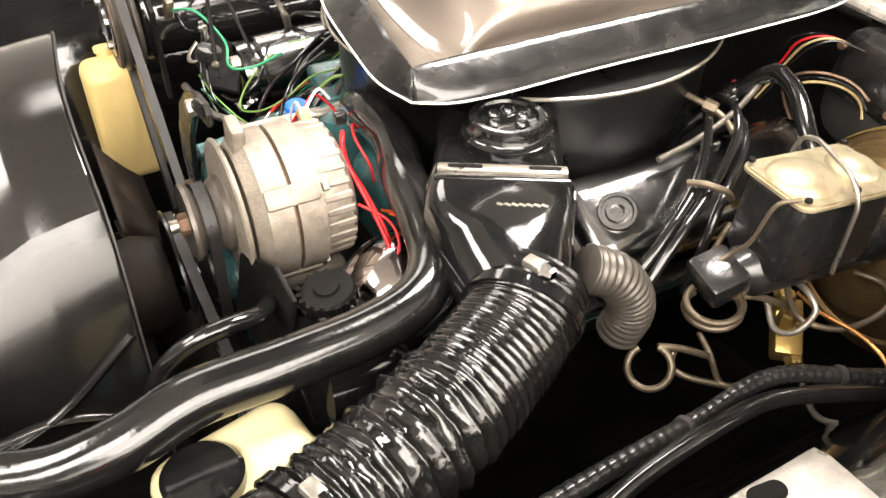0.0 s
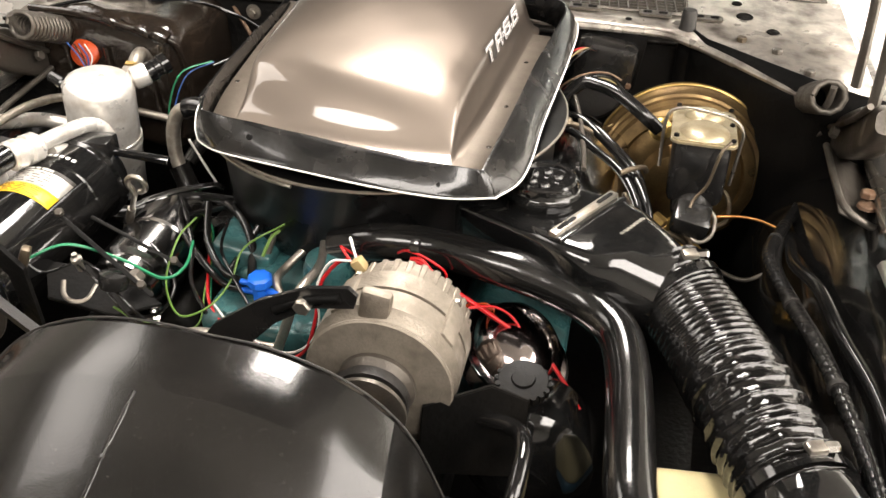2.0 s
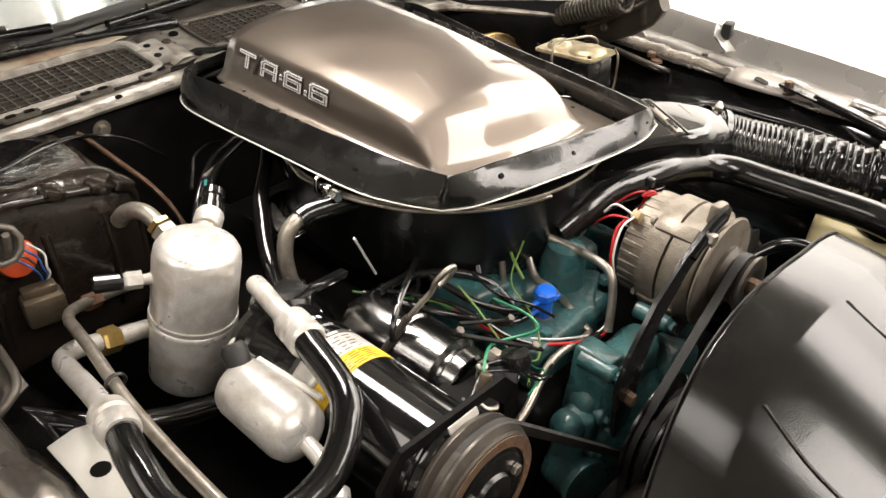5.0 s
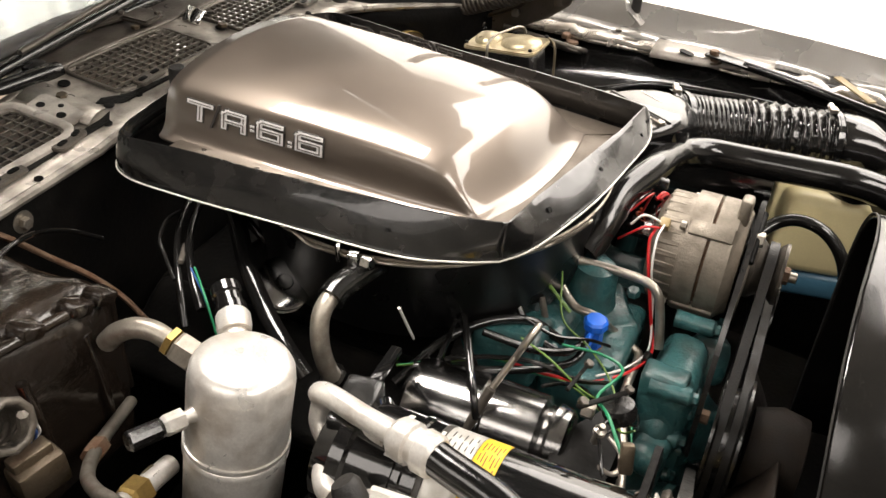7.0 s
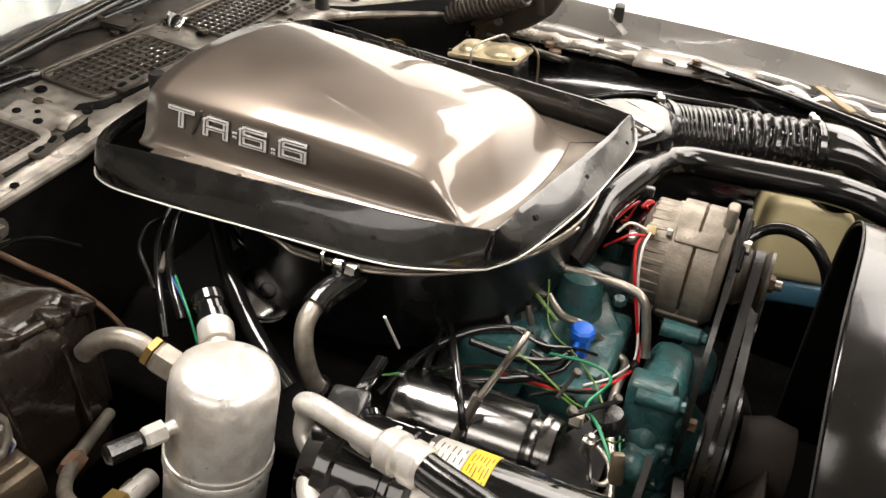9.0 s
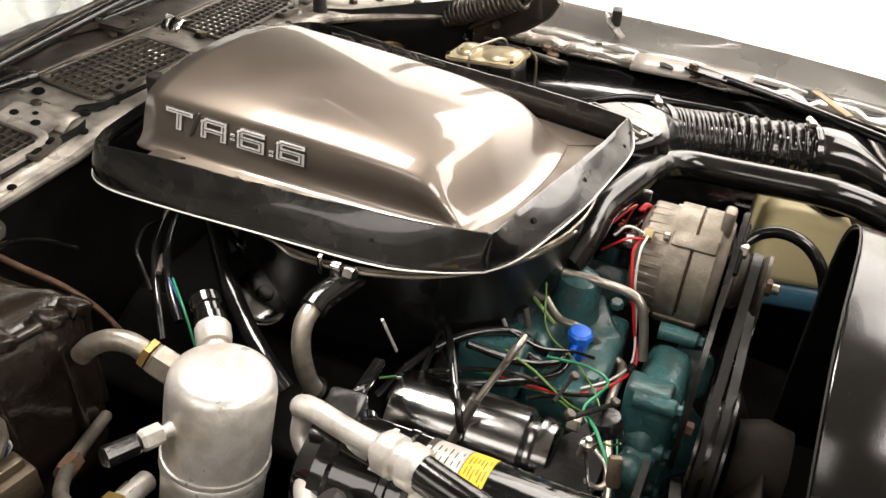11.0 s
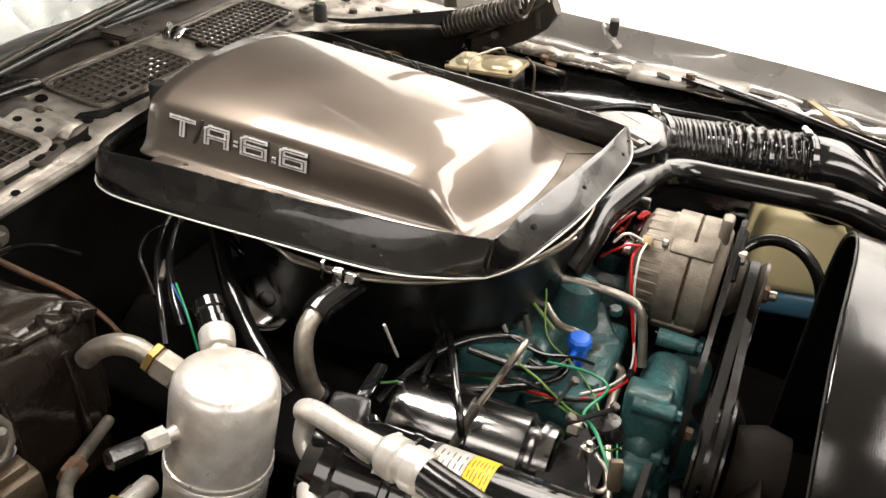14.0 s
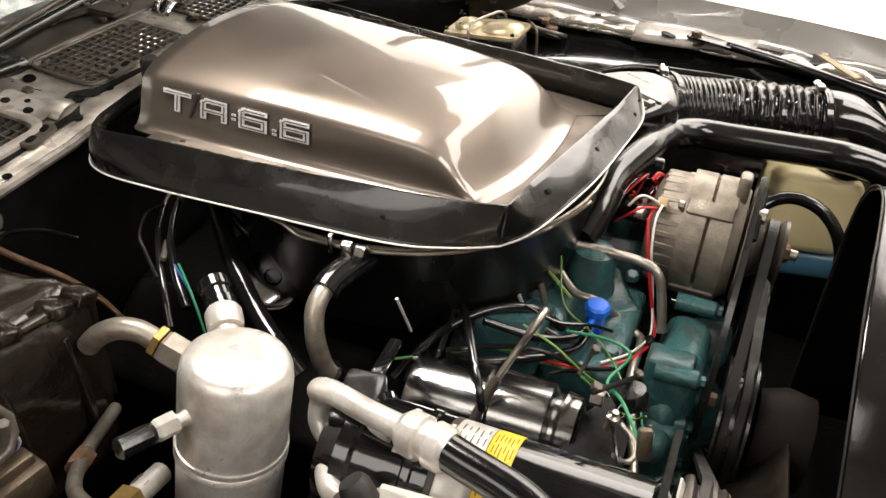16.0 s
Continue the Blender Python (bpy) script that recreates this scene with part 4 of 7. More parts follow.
tube("vacuum_nipple", [(0.205, -0.145, 0.938), (0.19, -0.12, 0.945), (0.17, -0.06, 0.935)], 0.003, RUBBER, ac, "thin vacuum hose", 6)
for k in range(7):
    box("stamp", Matrix.Translation((0.300 + 0.006 * k * 0.51 + 0.02, -0.222 + 0.006 * k * 0.86, 0.9140 - 0.0005)) @ pose(0, 0, 0, 0, 0, 30), 0.006, 0.0028, 0.0012, STEEL, ac, "stamped mark", 0)

# ---- flexible intake duct and its front horn ----
duct = thing("intake_duct", "ribbed black flexible intake hose", "air duct")
DL = [Vector(q) for q in spline([(0.366, -0.216, 0.862), (0.392, -0.248, 0.850), (0.412, -0.285, 0.844), (0.430, -0.322, 0.840), (0.445, -0.360, 0.838), (0.460, -0.400, 0.835), (0.473, -0.438, 0.833), (0.482, -0.462, 0.831)], 56)]
rng = random.Random(4)
rings_ = []
t_ = 0.0
while t_ < 1.0:
    near = min(1.0, max(0.0, (t_ - 0.30) / 0.25))
    rings_.append((t_, 0.0022 + near * rng.uniform(0.0005, 0.0032), near * rng.uniform(-0.35, 0.35), rng.uniform(0, 6.28)))
    t_ += (0.026 + 0.020 * near) * rng.uniform(0.85, 1.2)
SIDES = 56
bm = bmesh.new()
hoops = []
for i, c in enumerate(DL):
    t = i / (len(DL) - 1)
    d = (DL[min(i + 1, len(DL) - 1)] - DL[max(i - 1, 0)]).normalized()
    e_side = d.cross(Vector((0, 0, 1))).normalized()
    e_up = e_side.cross(d)
    hoop = []
    for j in range(SIDES):
        an = 2 * math.pi * j / SIDES
        r = 0.0452
        for c_t, amp, skew, ph in rings_:
            q = (t - c_t - 0.022 * skew * math.sin(an + ph) - 0.012 * skew * math.sin(3 * an + ph)) / 0.0095
            if abs(q) < 3:
                r += amp * (1 + 0.5 * skew * math.cos(2 * an + ph)) * math.exp(-abs(q) ** 1.4)
        wr = min(1.0, max(0.0, (t - 0.3) / 0.2))
        p = c + (e_side * math.cos(an) + e_up * math.sin(an)) * r
        r += wr * (0.0024 * noise.noise(p * 55) + 0.0016 * noise.noise(p * 120))
        hoop.append(bm.verts.new(c + (e_side * math.cos(an) + e_up * math.sin(an)) * r))
    hoops.append(hoop)
for p, q in zip(hoops, hoops[1:]):
    for j in range(SIDES):
        bm.faces.new((p[j - 1], p[j], q[j], q[j - 1]))
part("hose", bm, PLASTIC_SHINY, duct, "crinkled glossy ribbed hose", angle=80)
for i in (36, 365):
    c = DL[i]
    d = (DL[i + 3] - DL[i - 3]).normalized()
    clamp = turned("hose_clamp", c - d * 0.004, d, [(0, 0.0485), (0, 0.0505), (0.009, 0.0505), (0.009, 0.0485)], BLACK_GLOSS, duct, "dark band clamp", 40, closed=False)
    hexa("clamp_screw", c + Vector((0.008, 0.006, 0.0505)), (1, 0.3, 0), 0.014, 0.005, CHROME, clamp, "bright worm screw")
    box("clamp_housing", Matrix.Translation(c + Vector((0.004, 0.004, 0.0515))) @ pose(0, 0, 0, 0, 0, 20), 0.016, 0.012, 0.007, STEEL, clamp, "steel worm housing", 0.002)
horn = thing("intake_horn", "gloss black moulded intake horn at the radiator support", "intake horn")
HL = [(0.474, -0.440, 0.833), (0.486, -0.475, 0.833), (0.498, -0.510, 0.831), (0.505, -0.550, 0.824), (0.502, -0.60, 0.810)]
hw = [(0.092, 0.092, 0.0455), (0.096, 0.092, 0.0455), (0.104, 0.078, 0.038), (0.118, 0.056, 0.027), (0.13, 0.034, 0.016)]
hr = []
for i, (c, (w, h, r)) in enumerate(zip(HL, hw)):
    d = (Vector(HL[min(i + 1, 4)]) - Vector(HL[max(i - 1, 0)])).normalized()
    side = d.cross(Vector((0, 0, 1))).normalized()
    up = side.cross(d)
    hr.append([Vector(c) + side * x + up * y for x, y in rounded(w, h, r, 5)])
loft("shell", hr, BLACK_GLOSS, horn, angle=80).modifiers.new("round", "SUBSURF").levels = 2
horn.children[0].modifiers["round"].render_levels = 2

# ---- upper radiator hose ----
rh = thing("radiator_hose", "thick black upper radiator hose with two bends", "hose")
tube("hose", [(0.01, -0.217, 0.847), (0.06, -0.226, 0.866), (0.125, -0.230, 0.871), (0.20, -0.250, 0.8735), (0.25, -0.258, 0.866), (0.295, -0.270, 0.855), (0.3265, -0.300, 0.849), (0.339, -0.35, 0.845), (0.3435, -0.42, 0.846), (0.346, -0.49, 0.847), (0.354, -0.545, 0.836), (0.345, -0.60, 0.824), (0.31, -0.66, 0.818), (0.25, -0.70, 0.81)], 0.0215, RUBBER, rh, sides=24, steps=12)
turned("hose_clamp", (0.032, -0.2195, 0.853), (0.94, -0.16, 0.30), [(0, 0.0212), (0, 0.0228), (0.011, 0.0228), (0.011, 0.0212)], STEEL, rh, "steel band clamp", 28)


# ---- fan shroud, fan, belts ----
shroud = thing("fan_shroud", "large moulded black fan shroud with raised ribs", "fan shroud")


def arch(x):
    return (x, -0.504 - 0.082 * x + 0.059 * x ** 2 + 2.127 * x ** 3, 0.957 - 0.034 * x - 1.484 * x ** 2 - 3.962 * x ** 3 - 31.59 * x ** 4)


edge = [arch(x) for x in (-0.35, -0.33, -0.31, -0.29, -0.27, -0.25, -0.23, -0.2, -0.17, -0.14, -0.1, -0.06, -0.02, 0.015)] + [(0.05, -0.507, 0.9560), (0.08, -0.508, 0.9505), (0.11, -0.508, 0.9400), (0.138, -0.507, 0.9225), (0.160, -0.506, 0.900), (0.177, -0.506, 0.873), (0.195, -0.507, 0.828), (0.202, -0.508, 0.80), (0.208, -0.51, 0.70), (0.216, -0.515, 0.50)]
FWD = ((0.0, -0.001), (0.004, 0.0), (0.030, -0.002), (0.058, -0.0055), (0.060, -0.0062), (0.12, -0.031), (0.20, -0.064), (0.32, -0.115))
rows = []
for d, h in FWD:
    rows.append([(x + (0.0 if i < 18 else 0.12 * d), y - d, z + (h if i < 20 else h * max(0, 1 - (i - 19) / 2.0))) for i, (x, y, z) in enumerate(edge)])
sheet("cover", rows, 0.004, SHROUD_MAT, shroud, "glossy moulded cover with a worn edge", angle=13)
bm = sweep(bmesh.new(), [(x, y + 0.0005, z) for x, y, z in edge], 0.0011, 6, 2)
part("edge_lip", bm, RUBBER_DULL, shroud, "chalky worn rear edge")
for x0, x1 in ((-0.017, -0.02), (-0.16, -0.17), (0.10, 0.105), (-0.29, -0.31)):
    a, b = arch(x0), arch(x1)
    tube("rib", [(x0, a[1] - 0.064, a[2] - 0.0085), (x1, b[1] - 0.12, b[2] - 0.032), (x1, b[1] - 0.20, b[2] - 0.065), (x1, b[1] - 0.32, b[2] - 0.116)], 0.0022, SHROUD_MAT, shroud, "thin raised rib", 6)
for z0, z1 in ((0.80, 0.74), (0.70, 0.74)):
    tube("rib", [(0.206 + (0.8 - z0) * 0.08, -0.515, z0), (0.214 + (0.8 - z1) * 0.05, -0.60, z1), (0.231 + (0.8 - z1) * 0.02, -0.70, z1 - 0.01)], 0.005, SHROUD_MAT, shroud, "thin raised rib", 6)

fan = thing("radiator_fan", "grimy dark engine fan at rest behind the shroud", "fan")
FH = Vector((-0.02, -0.475, 0.665))
turned("hub", FH + Vector((0, 0.02, 0)), (0, -1, 0), [(0, 0.05), (0.03, 0.06), (0.06, 0.055), (0.065, 0.02)], FAN_MAT, fan, "grimy fan clutch", 32)

for deg in (168, 204, 270, 336):
    an = radians(deg)
    rad, tg = Vector((math.cos(an), 0, math.sin(an))), Vector((-math.sin(an), 0, math.cos(an)))
    g = [[FH + rad * r + tg * w * (0.8 + r) + Vector((0, 0.004 + 0.6 * w + 3 * w * w, 0)) for w in (-0.042, -0.02, 0.0, 0.02, 0.042)] for r in (0.06, 0.10, 0.14, 0.18, 0.215)]
    sheet("blade", g, 0.003, FAN_MAT, fan, "grimy brown blade")


def belt(name, circles, y, r, label):
    """A belt round pulleys that lie in one plane across the car."""
    pts = []
    for cx, cz, cr in circles:
        pts += [(cx + cr * math.cos(radians(a)), cz + cr * math.sin(radians(a))) for a in range(0, 360, 10)]
    pts = sorted(set(pts))
    hull = []
    for seq in (pts, pts[::-1]):
        part_ = []
        for p in seq:
            while len(part_) > 1 and (part_[-1][0] - part_[-2][0]) * (p[1] - part_[-2][1]) - (part_[-1][1] - part_[-2][1]) * (p[0] - part_[-2][0]) <= 0:
                part_.pop()
            part_.append(p)
        hull += part_[:-1]
    bm = bmesh.new()
    prof = ((-0.0055, 0.0), (0.0055, 0.0), (0.0038, -0.009), (-0.0038, -0.009))
    n = len(hull)
    cxm, czm = sum(h[0] for h in hull) / n, sum(h[1] for h in hull) / n
    rings = []
    for i, (x, z) in enumerate(hull):
        (ax, az), (bx, bz) = hull[i - 1], hull[(i + 1) % n]
        tx, tz = bx - ax, bz - az
        ln = math.hypot(tx, tz)
        ox, oz = tz / ln, -tx / ln
        rings.append([bm.verts.new((x + ox * d, y + w, z + oz * d)) for w, d in prof])
    for a, b in zip(rings, rings[1:] + rings[:1]):
        for k in range(4):
            bm.faces.new((a[k], a[(k + 1) % 4], b[(k + 1) % 4], b[k]))
    return tagged(part(name, bm, BELT_MAT), label, "belt", "drive belts")


def pulley(c, r, w, material, label, group="pulleys"):
    p = thing("pulley", label, "pulley", group)
    turned("rim", (c[0], c[1] + w / 2, c[2]), (0, -1, 0), [(0, r * 0.3), (0, r * 1.05), (w * 0.1, r * 1.05), (w * 0.4, r * 0.86), (w * 0.6, r * 0.86), (w * 0.9, r * 1.05), (w, r * 1.05), (w, r * 0.92), (w * 0.7, r * 0.85), (w * 0.7, r * 0.35), (w * 0.9, r * 0.3), (w, r * 0.2)], material, p, sides=40)
    return p


ALT = (0.111, 0.828)
belt("drive_belt", [(ALT[0], ALT[1], 0.036), (-0.02, 0.665, 0.075), (0.0, 0.47, 0.085)], -0.421, 0.006, "grey worn rubber belt from the alternator")
belt("drive_belt", [(0.235, 0.66, 0.06), (-0.02, 0.665, 0.075), (0.0, 0.47, 0.085)], -0.438, 0.006, "grey worn rubber belt to the steering pump")
belt("drive_belt", [(-0.352, 0.838, 0.066), (0.0, 0.47, 0.085)], -0.405, 0.006, "slack rubber belt on the compressor clutch")
pulley((-0.02, -0.43, 0.665), 0.075, 0.034, BLACK_SATIN, "black double-groove water pump pulley")
pulley((0.0, -0.421, 0.47), 0.085, 0.05, BLACK_SATIN, "black grooved crankshaft pulley behind the fan")
pulley((0.235, -0.438, 0.66), 0.06, 0.02, BLACK_SATIN, "black steering pump pulley")

# ---- alternator ----
alt = thing("alternator", "dull cast aluminium alternator with a slotted fan", "alternator")
A0 = Vector((ALT[0], -0.288, ALT[1]))
turned("rear_case", A0, (0, -1, 0), [(-0.004, 0.02), (-0.004, 0.05), (0.0, 0.061), (0.006, 0.0665), (0.034, 0.0685), (0.0345, 0.065)], ALU_CAST, alt, sides=48)
n_f = 30
rib_me = add_box(bmesh.new(), pose(0, 0, 0), 0.0075, 0.030, 0.006, 0.0015, 1)
me = bpy.data.meshes.new("fin")
rib_me.to_mesh(me), rib_me.free()
me.materials.append(ALU_CAST)
for k in range(n_f):
    an = 2 * math.pi * k / n_f
    o = new("fin", me)
    o.parent = alt
    o.matrix_local = Matrix.Translation(A0 + Vector((0.0658 * math.cos(an), -0.018, 0.0650 * math.sin(an)))) @ Euler((0, -an + math.pi / 2, 0)).to_matrix().to_4x4()
turned("stator_gap", A0, (0, -1, 0), [(0.034, 0.067), (0.080, 0.067)], RUSTY, alt, "rusty iron stator band", 48)
turned("rear_band", A0, (0, -1, 0), [(0.034, 0.067), (0.034, 0.0745), (0.0595, 0.0745), (0.0595, 0.067)], ALU_CAST, alt, sides=48)
turned("front_case", A0, (0, -1, 0), [(0.0635, 0.067), (0.0635, 0.0745), (0.088, 0.0745), (0.092, 0.070), (0.100, 0.063), (0.101, 0.02)], ALU_CAST, alt, sides=48)
for an in (35, 125, 215, 305):
    c = A0 + Vector((0.0715 * math.cos(radians(an)), 0, 0.0715 * math.sin(radians(an))))
    bm = add_box(bmesh.new(), Matrix.Translation(c + Vector((0, -0.062, 0))) @ Euler((0, -radians(an), 0)).to_matrix().to_4x4(), 0.012, 0.052, 0.02, 0.003)
    part("bolt_lug", bm, ALU_CAST, alt, "cast lug")
    hexa("bolt", c + Vector((0, -0.032, 0)), (0, 1, 0), 0.006, 0.005, STEEL, alt)
box("mount_ear", pose(ALT[0] - 0.005, -0.378, ALT[1] + 0.076, 0, 10, 0), 0.03, 0.014, 0.034, ALU_CAST, alt, "cast mounting ear", 0.005)
box("mount_ear", pose(ALT[0] + 0.03, -0.34, ALT[1] - 0.080, 0, 0, 0), 0.02, 0.09, 0.02, ALU_CAST, alt, "cast mounting boss", 0.006)
afan = turned("fan", A0, (0, -1, 0), [(0.104, 0.02), (0.104, 0.066), (0.106, 0.072), (0.1085, 0.073), (0.1105, 0.071), (0.112, 0.05), (0.113, 0.03)], ALU_CAST, alt, "pressed steel cooling fan", 48)
for k in range(14):
    an = 2 * math.pi * k / 14
    m = Matrix.Translation(A0 + Vector((0.052 * math.cos(an), -0.1125, 0.052 * math.sin(an)))) @ Euler((0, -an, 0)).to_matrix().to_4x4() @ Euler((0.35, 0, 0)).to_matrix().to_4x4()
    box("fan_vane", m @ pose(0, 0.006, 0), 0.022, 0.0015, 0.010, ALU_CAST, afan, bevel=0)
apul = turned("pulley", A0, (0, -1, 0), [(0.113, 0.015), (0.113, 0.038), (0.118, 0.038), (0.128, 0.030), (0.138, 0.030), (0.146, 0.038), (0.150, 0.038), (0.150, 0.022), (0.146, 0.014)], HINGE_DARK, alt, "dark worn steel pulley", 40)
hexa("pulley_nut", A0 + Vector((0, -0.146, 0)), (0, -1, 0), 0.012, 0.011, RUSTY, apul)
turned("shaft_end", A0, (0, -1, 0), [(0.155, 0.0065), (0.166, 0.0065), (0.167, 0.005)], STEEL, apul, sides=14)
box("plug", pose(0.064, -0.297, 0.885, 0, -35, 0), 0.012, 0.012, 0.015, TAN, alt, "tan wiring plug", 0.002)
box("terminal", pose(0.118, -0.279, 0.905), 0.01, 0.012, 0.012, BLACK_SATIN, alt, "small black terminal", 0.002)
# slotted tension strap of the alternator
strap = thing("alternator_bracket", "black slotted alternator tension strap", "bracket")
sl = [(-0.105, 0.770), (-0.09, 0.815), (-0.05, 0.868), (0.0, 0.905), (0.05, 0.928), (0.088, 0.934), (0.096, 0.926), (0.092, 0.912), (0.05, 0.905), (0.012, 0.880), (-0.03, 0.835), (-0.05, 0.79), (-0.055, 0.76), (-0.06, 0.70), (-0.09, 0.69)]
slab("plate", sl, 0.006, Matrix(((1, 0, 0, 0), (0, 0, 1, -0.398), (0, 1, 0, 0), (0, 0, 0, 1))), BLACK_SATIN, strap, "", 0.0015)
tube("slot", [(0.015, -0.3985, 0.897), (0.045, -0.3985, 0.913), (0.08, -0.3985, 0.922)], 0.0045, BLACK_MATT, strap, "dark slot", 8)
hexa("bolt", (0.045, -0.398, 0.910), (0, -1, 0), 0.009, 0.0085, STEEL, strap, "steel clamp bolt")
hexa("bolt", (-0.075, -0.398, 0.745), (0, -1, 0), 0.009, 0.0085, RUSTY, strap, "rusty pivot bolt")

# ---- engine castings in teal ----
eng = thing("engine_block", "teal painted engine with intake manifold and covers", "engine")


def cast(name, m, sx, sy, sz, bev, label=""):
    bm = add_box(bmesh.new(), m, sx, sy, sz, bev, 3)
    bmesh.ops.subdivide_edges(bm, edges=[e for e in bm.edges if e.calc_length() > 0.03], cuts=3)
    for v in bm.verts:
        v.co += v.normal * (0.0018 * noise.noise(v.co * 40) + 0.0016 * noise.noise(v.co * 22))
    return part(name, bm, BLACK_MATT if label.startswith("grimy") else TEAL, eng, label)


# block, valley and passenger head blackened for the shade under the drum
cast("block", pose(0, 0.0, 0.60), 0.30, 0.66, 0.24, 0.02, "grimy black cylinder block, darkened as shade")
cast("intake_manifold", pose(-0.01, -0.175, 0.755), 0.22, 0.13, 0.10, 0.02, "teal intake manifold")
cast("manifold_valley", pose(-0.01, 0.04, 0.752), 0.22, 0.30, 0.10, 0.02, "grimy black manifold valley, darkened as shade")
cast("water_crossover", pose(-0.05, -0.262, 0.755), 0.16, 0.085, 0.065, 0.010, "teal water crossover casting")
cast("crossover_arm", pose(-0.115, -0.185, 0.795, 0, 12, 0), 0.075, 0.075, 0.06, 0.008, "teal casting arm")
turned("thermostat_neck", (0.002, -0.235, 0.775), (0.05, -0.05, 1), [(0, 0.036), (0.02, 0.033), (0.03, 0.030), (0.055, 0.028), (0.068, 0.024), (0.073, 0.012), (0.074, 0)], TEAL, eng, "teal thermostat housing", 28)
cast("neck_flange", pose(0.01, -0.262, 0.780, 0, 0, 30), 0.085, 0.05, 0.02, 0.008, "teal bolted flange")
for x, y, z in ((0.038, -0.282, 0.79), (-0.02, -0.245, 0.79), (-0.095, -0.29, 0.785), (-0.13, -0.16, 0.826)):
    hexa("bolt", (x, y, z), (0, 0, 1), 0.009, 0.0085, TEAL, eng)
cast("timing_cover", pose(-0.035, -0.36, 0.66), 0.122, 0.055, 0.235, 0.022, "teal timing cover")
cast("cover_flange", pose(-0.085, -0.352, 0.70, 0, 8, 0), 0.035, 0.05, 0.18, 0.005, "teal bolted cover edge")
slab("cover_wing", [(0.0, 0.0), (0.055, 0.02), (0.075, -0.05), (0.065, -0.11), (0.0, -0.12)], 0.010, Matrix(((1, 0, 0, 0.035), (0, 0, 1, -0.392), (0, 1, 0, 0.735), (0, 0, 0, 1))), TEAL, eng, "teal angular cover wing", 0.003)
turned("water_pump", (-0.02, -0.375, 0.665), (0, -1, 0), [(0, 0.075), (0.012, 0.07), (0.025, 0.045), (0.045, 0.03)], TEAL, eng, "teal water pump body", 32)
cast("pump_inlet", pose(0.055, -0.385, 0.715, 0, 35, 0), 0.07, 0.05, 0.06, 0.016, "teal pump inlet")
for x, z, r in ((-0.088, 0.778, 0.0115), (-0.093, 0.715, 0.012), (-0.095, 0.655, 0.011), (0.028, 0.784, 0.011)):
    turned("bolt_boss", (x, -0.338, z), (0, -1, 0), [(0, r), (0.044, r * 0.92), (0.047, r * 0.7)], TEAL, eng, sides=16)
    hexa("bolt", (x, -0.384, z), (0, -1, 0), 0.007, 0.0065, TEAL, eng)
for c, ax, r in (((-0.078, -0.352, 0.712), (-0.35, -1, 0.3), 0.030), ((-0.118, -0.345, 0.700), (-0.5, -1, 0.2), 0.020), ((-0.055, -0.372, 0.640), (-0.2, -1, 0.1), 0.042)):
    turned("pump_lobe", c, ax, [(0, r), (0.014, r), (0.020, r * 0.94), (0.026, r * 0.72), (0.029, r * 0.4), (0.030, 0)], TEAL, eng, "teal rounded casting lobe", 28)
cast("cover_step", pose(-0.105, -0.352, 0.665, 8, 10, 12), 0.05, 0.04, 0.11, 0.010, "teal stepped cover edge")
for z, w in ((0.742, 0.052), (0.684, 0.06)):
    cast("cast_rib", pose(-0.058, -0.372, z, 0, 6, 0), w, 0.038, 0.011, 0.004, "teal cast rib")
turned("hose_stub", (-0.115, -0.345, 0.628), (-0.25, -1, 0.1), [(0, 0.030), (0.04, 0.029), (0.043, 0.034), (0.052, 0.034), (0.054, 0.028), (0.056, 0.0)], TEAL, eng, "teal round cover with a lip", 28)
for s in (-1, 1):
    cast("cylinder_head", pose(0.20 * s, 0.0, 0.69, 0, 32 * s, 0), 0.13, 0.56, 0.10, 0.015, "teal cylinder head" if s > 0 else "grimy black cylinder head, darkened as shade")
cast("intake_runner", pose(0.182, 0.006, 0.800, 0, 20, 15), 0.065, 0.075, 0.07, 0.012, "teal intake runner")
# gloss black valve covers
vc = thing("valve_cover", "gloss black pressed valve cover", "valve cover", "valve covers")
m = pose(0.268, 0.055, 0.795, 0, 30, 0)
part("cover", add_box(bmesh.new(), m, 0.118, 0.34, 0.080, 0.036, 6), BLACK_CHROME, vc, "mirror-gloss black shell")
part("flange", add_box(bmesh.new(), m @ pose(0, 0, -0.034), 0.14, 0.36, 0.008, 0.003, 1), BLACK_SATIN, vc)
vc = thing("valve_cover", "mirror-gloss black rounded valve cover with grooves", "valve cover", "valve covers")
turned("cover", (-0.230, -0.292, 0.793), (-0.03, 1, -0.02), [(0, 0.02), (0.0, 0.034), (0.004, 0.040), (0.018, 0.0425), (0.022, 0.039), (0.026, 0.039), (0.031, 0.046), (0.082, 0.048), (0.085, 0.0455), (0.089, 0.0455), (0.092, 0.048), (0.155, 0.048), (0.166, 0.045), (0.175, 0.030), (0.177, 0)], BLACK_CHROME, vc, "mirror-gloss black shell", 48)
part("flange", add_box(bmesh.new(), pose(-0.240, -0.20, 0.762, 0, -25, 0), 0.11, 0.17, 0.010, 0.003, 1), BLACK_MATT, vc)
hexa("nut", (-0.20, -0.292, 0.825), (0, -1, 0), 0.012, 0.009, STEEL, vc)
turned("grommet", (-0.205, -0.33, 0.835), (0.1, 0.3, 1), [(0, 0.015), (0.008, 0.017), (0.016, 0.015), (0.018, 0.006)], BLACK_SATIN, vc, "black rubber grommet", 18)

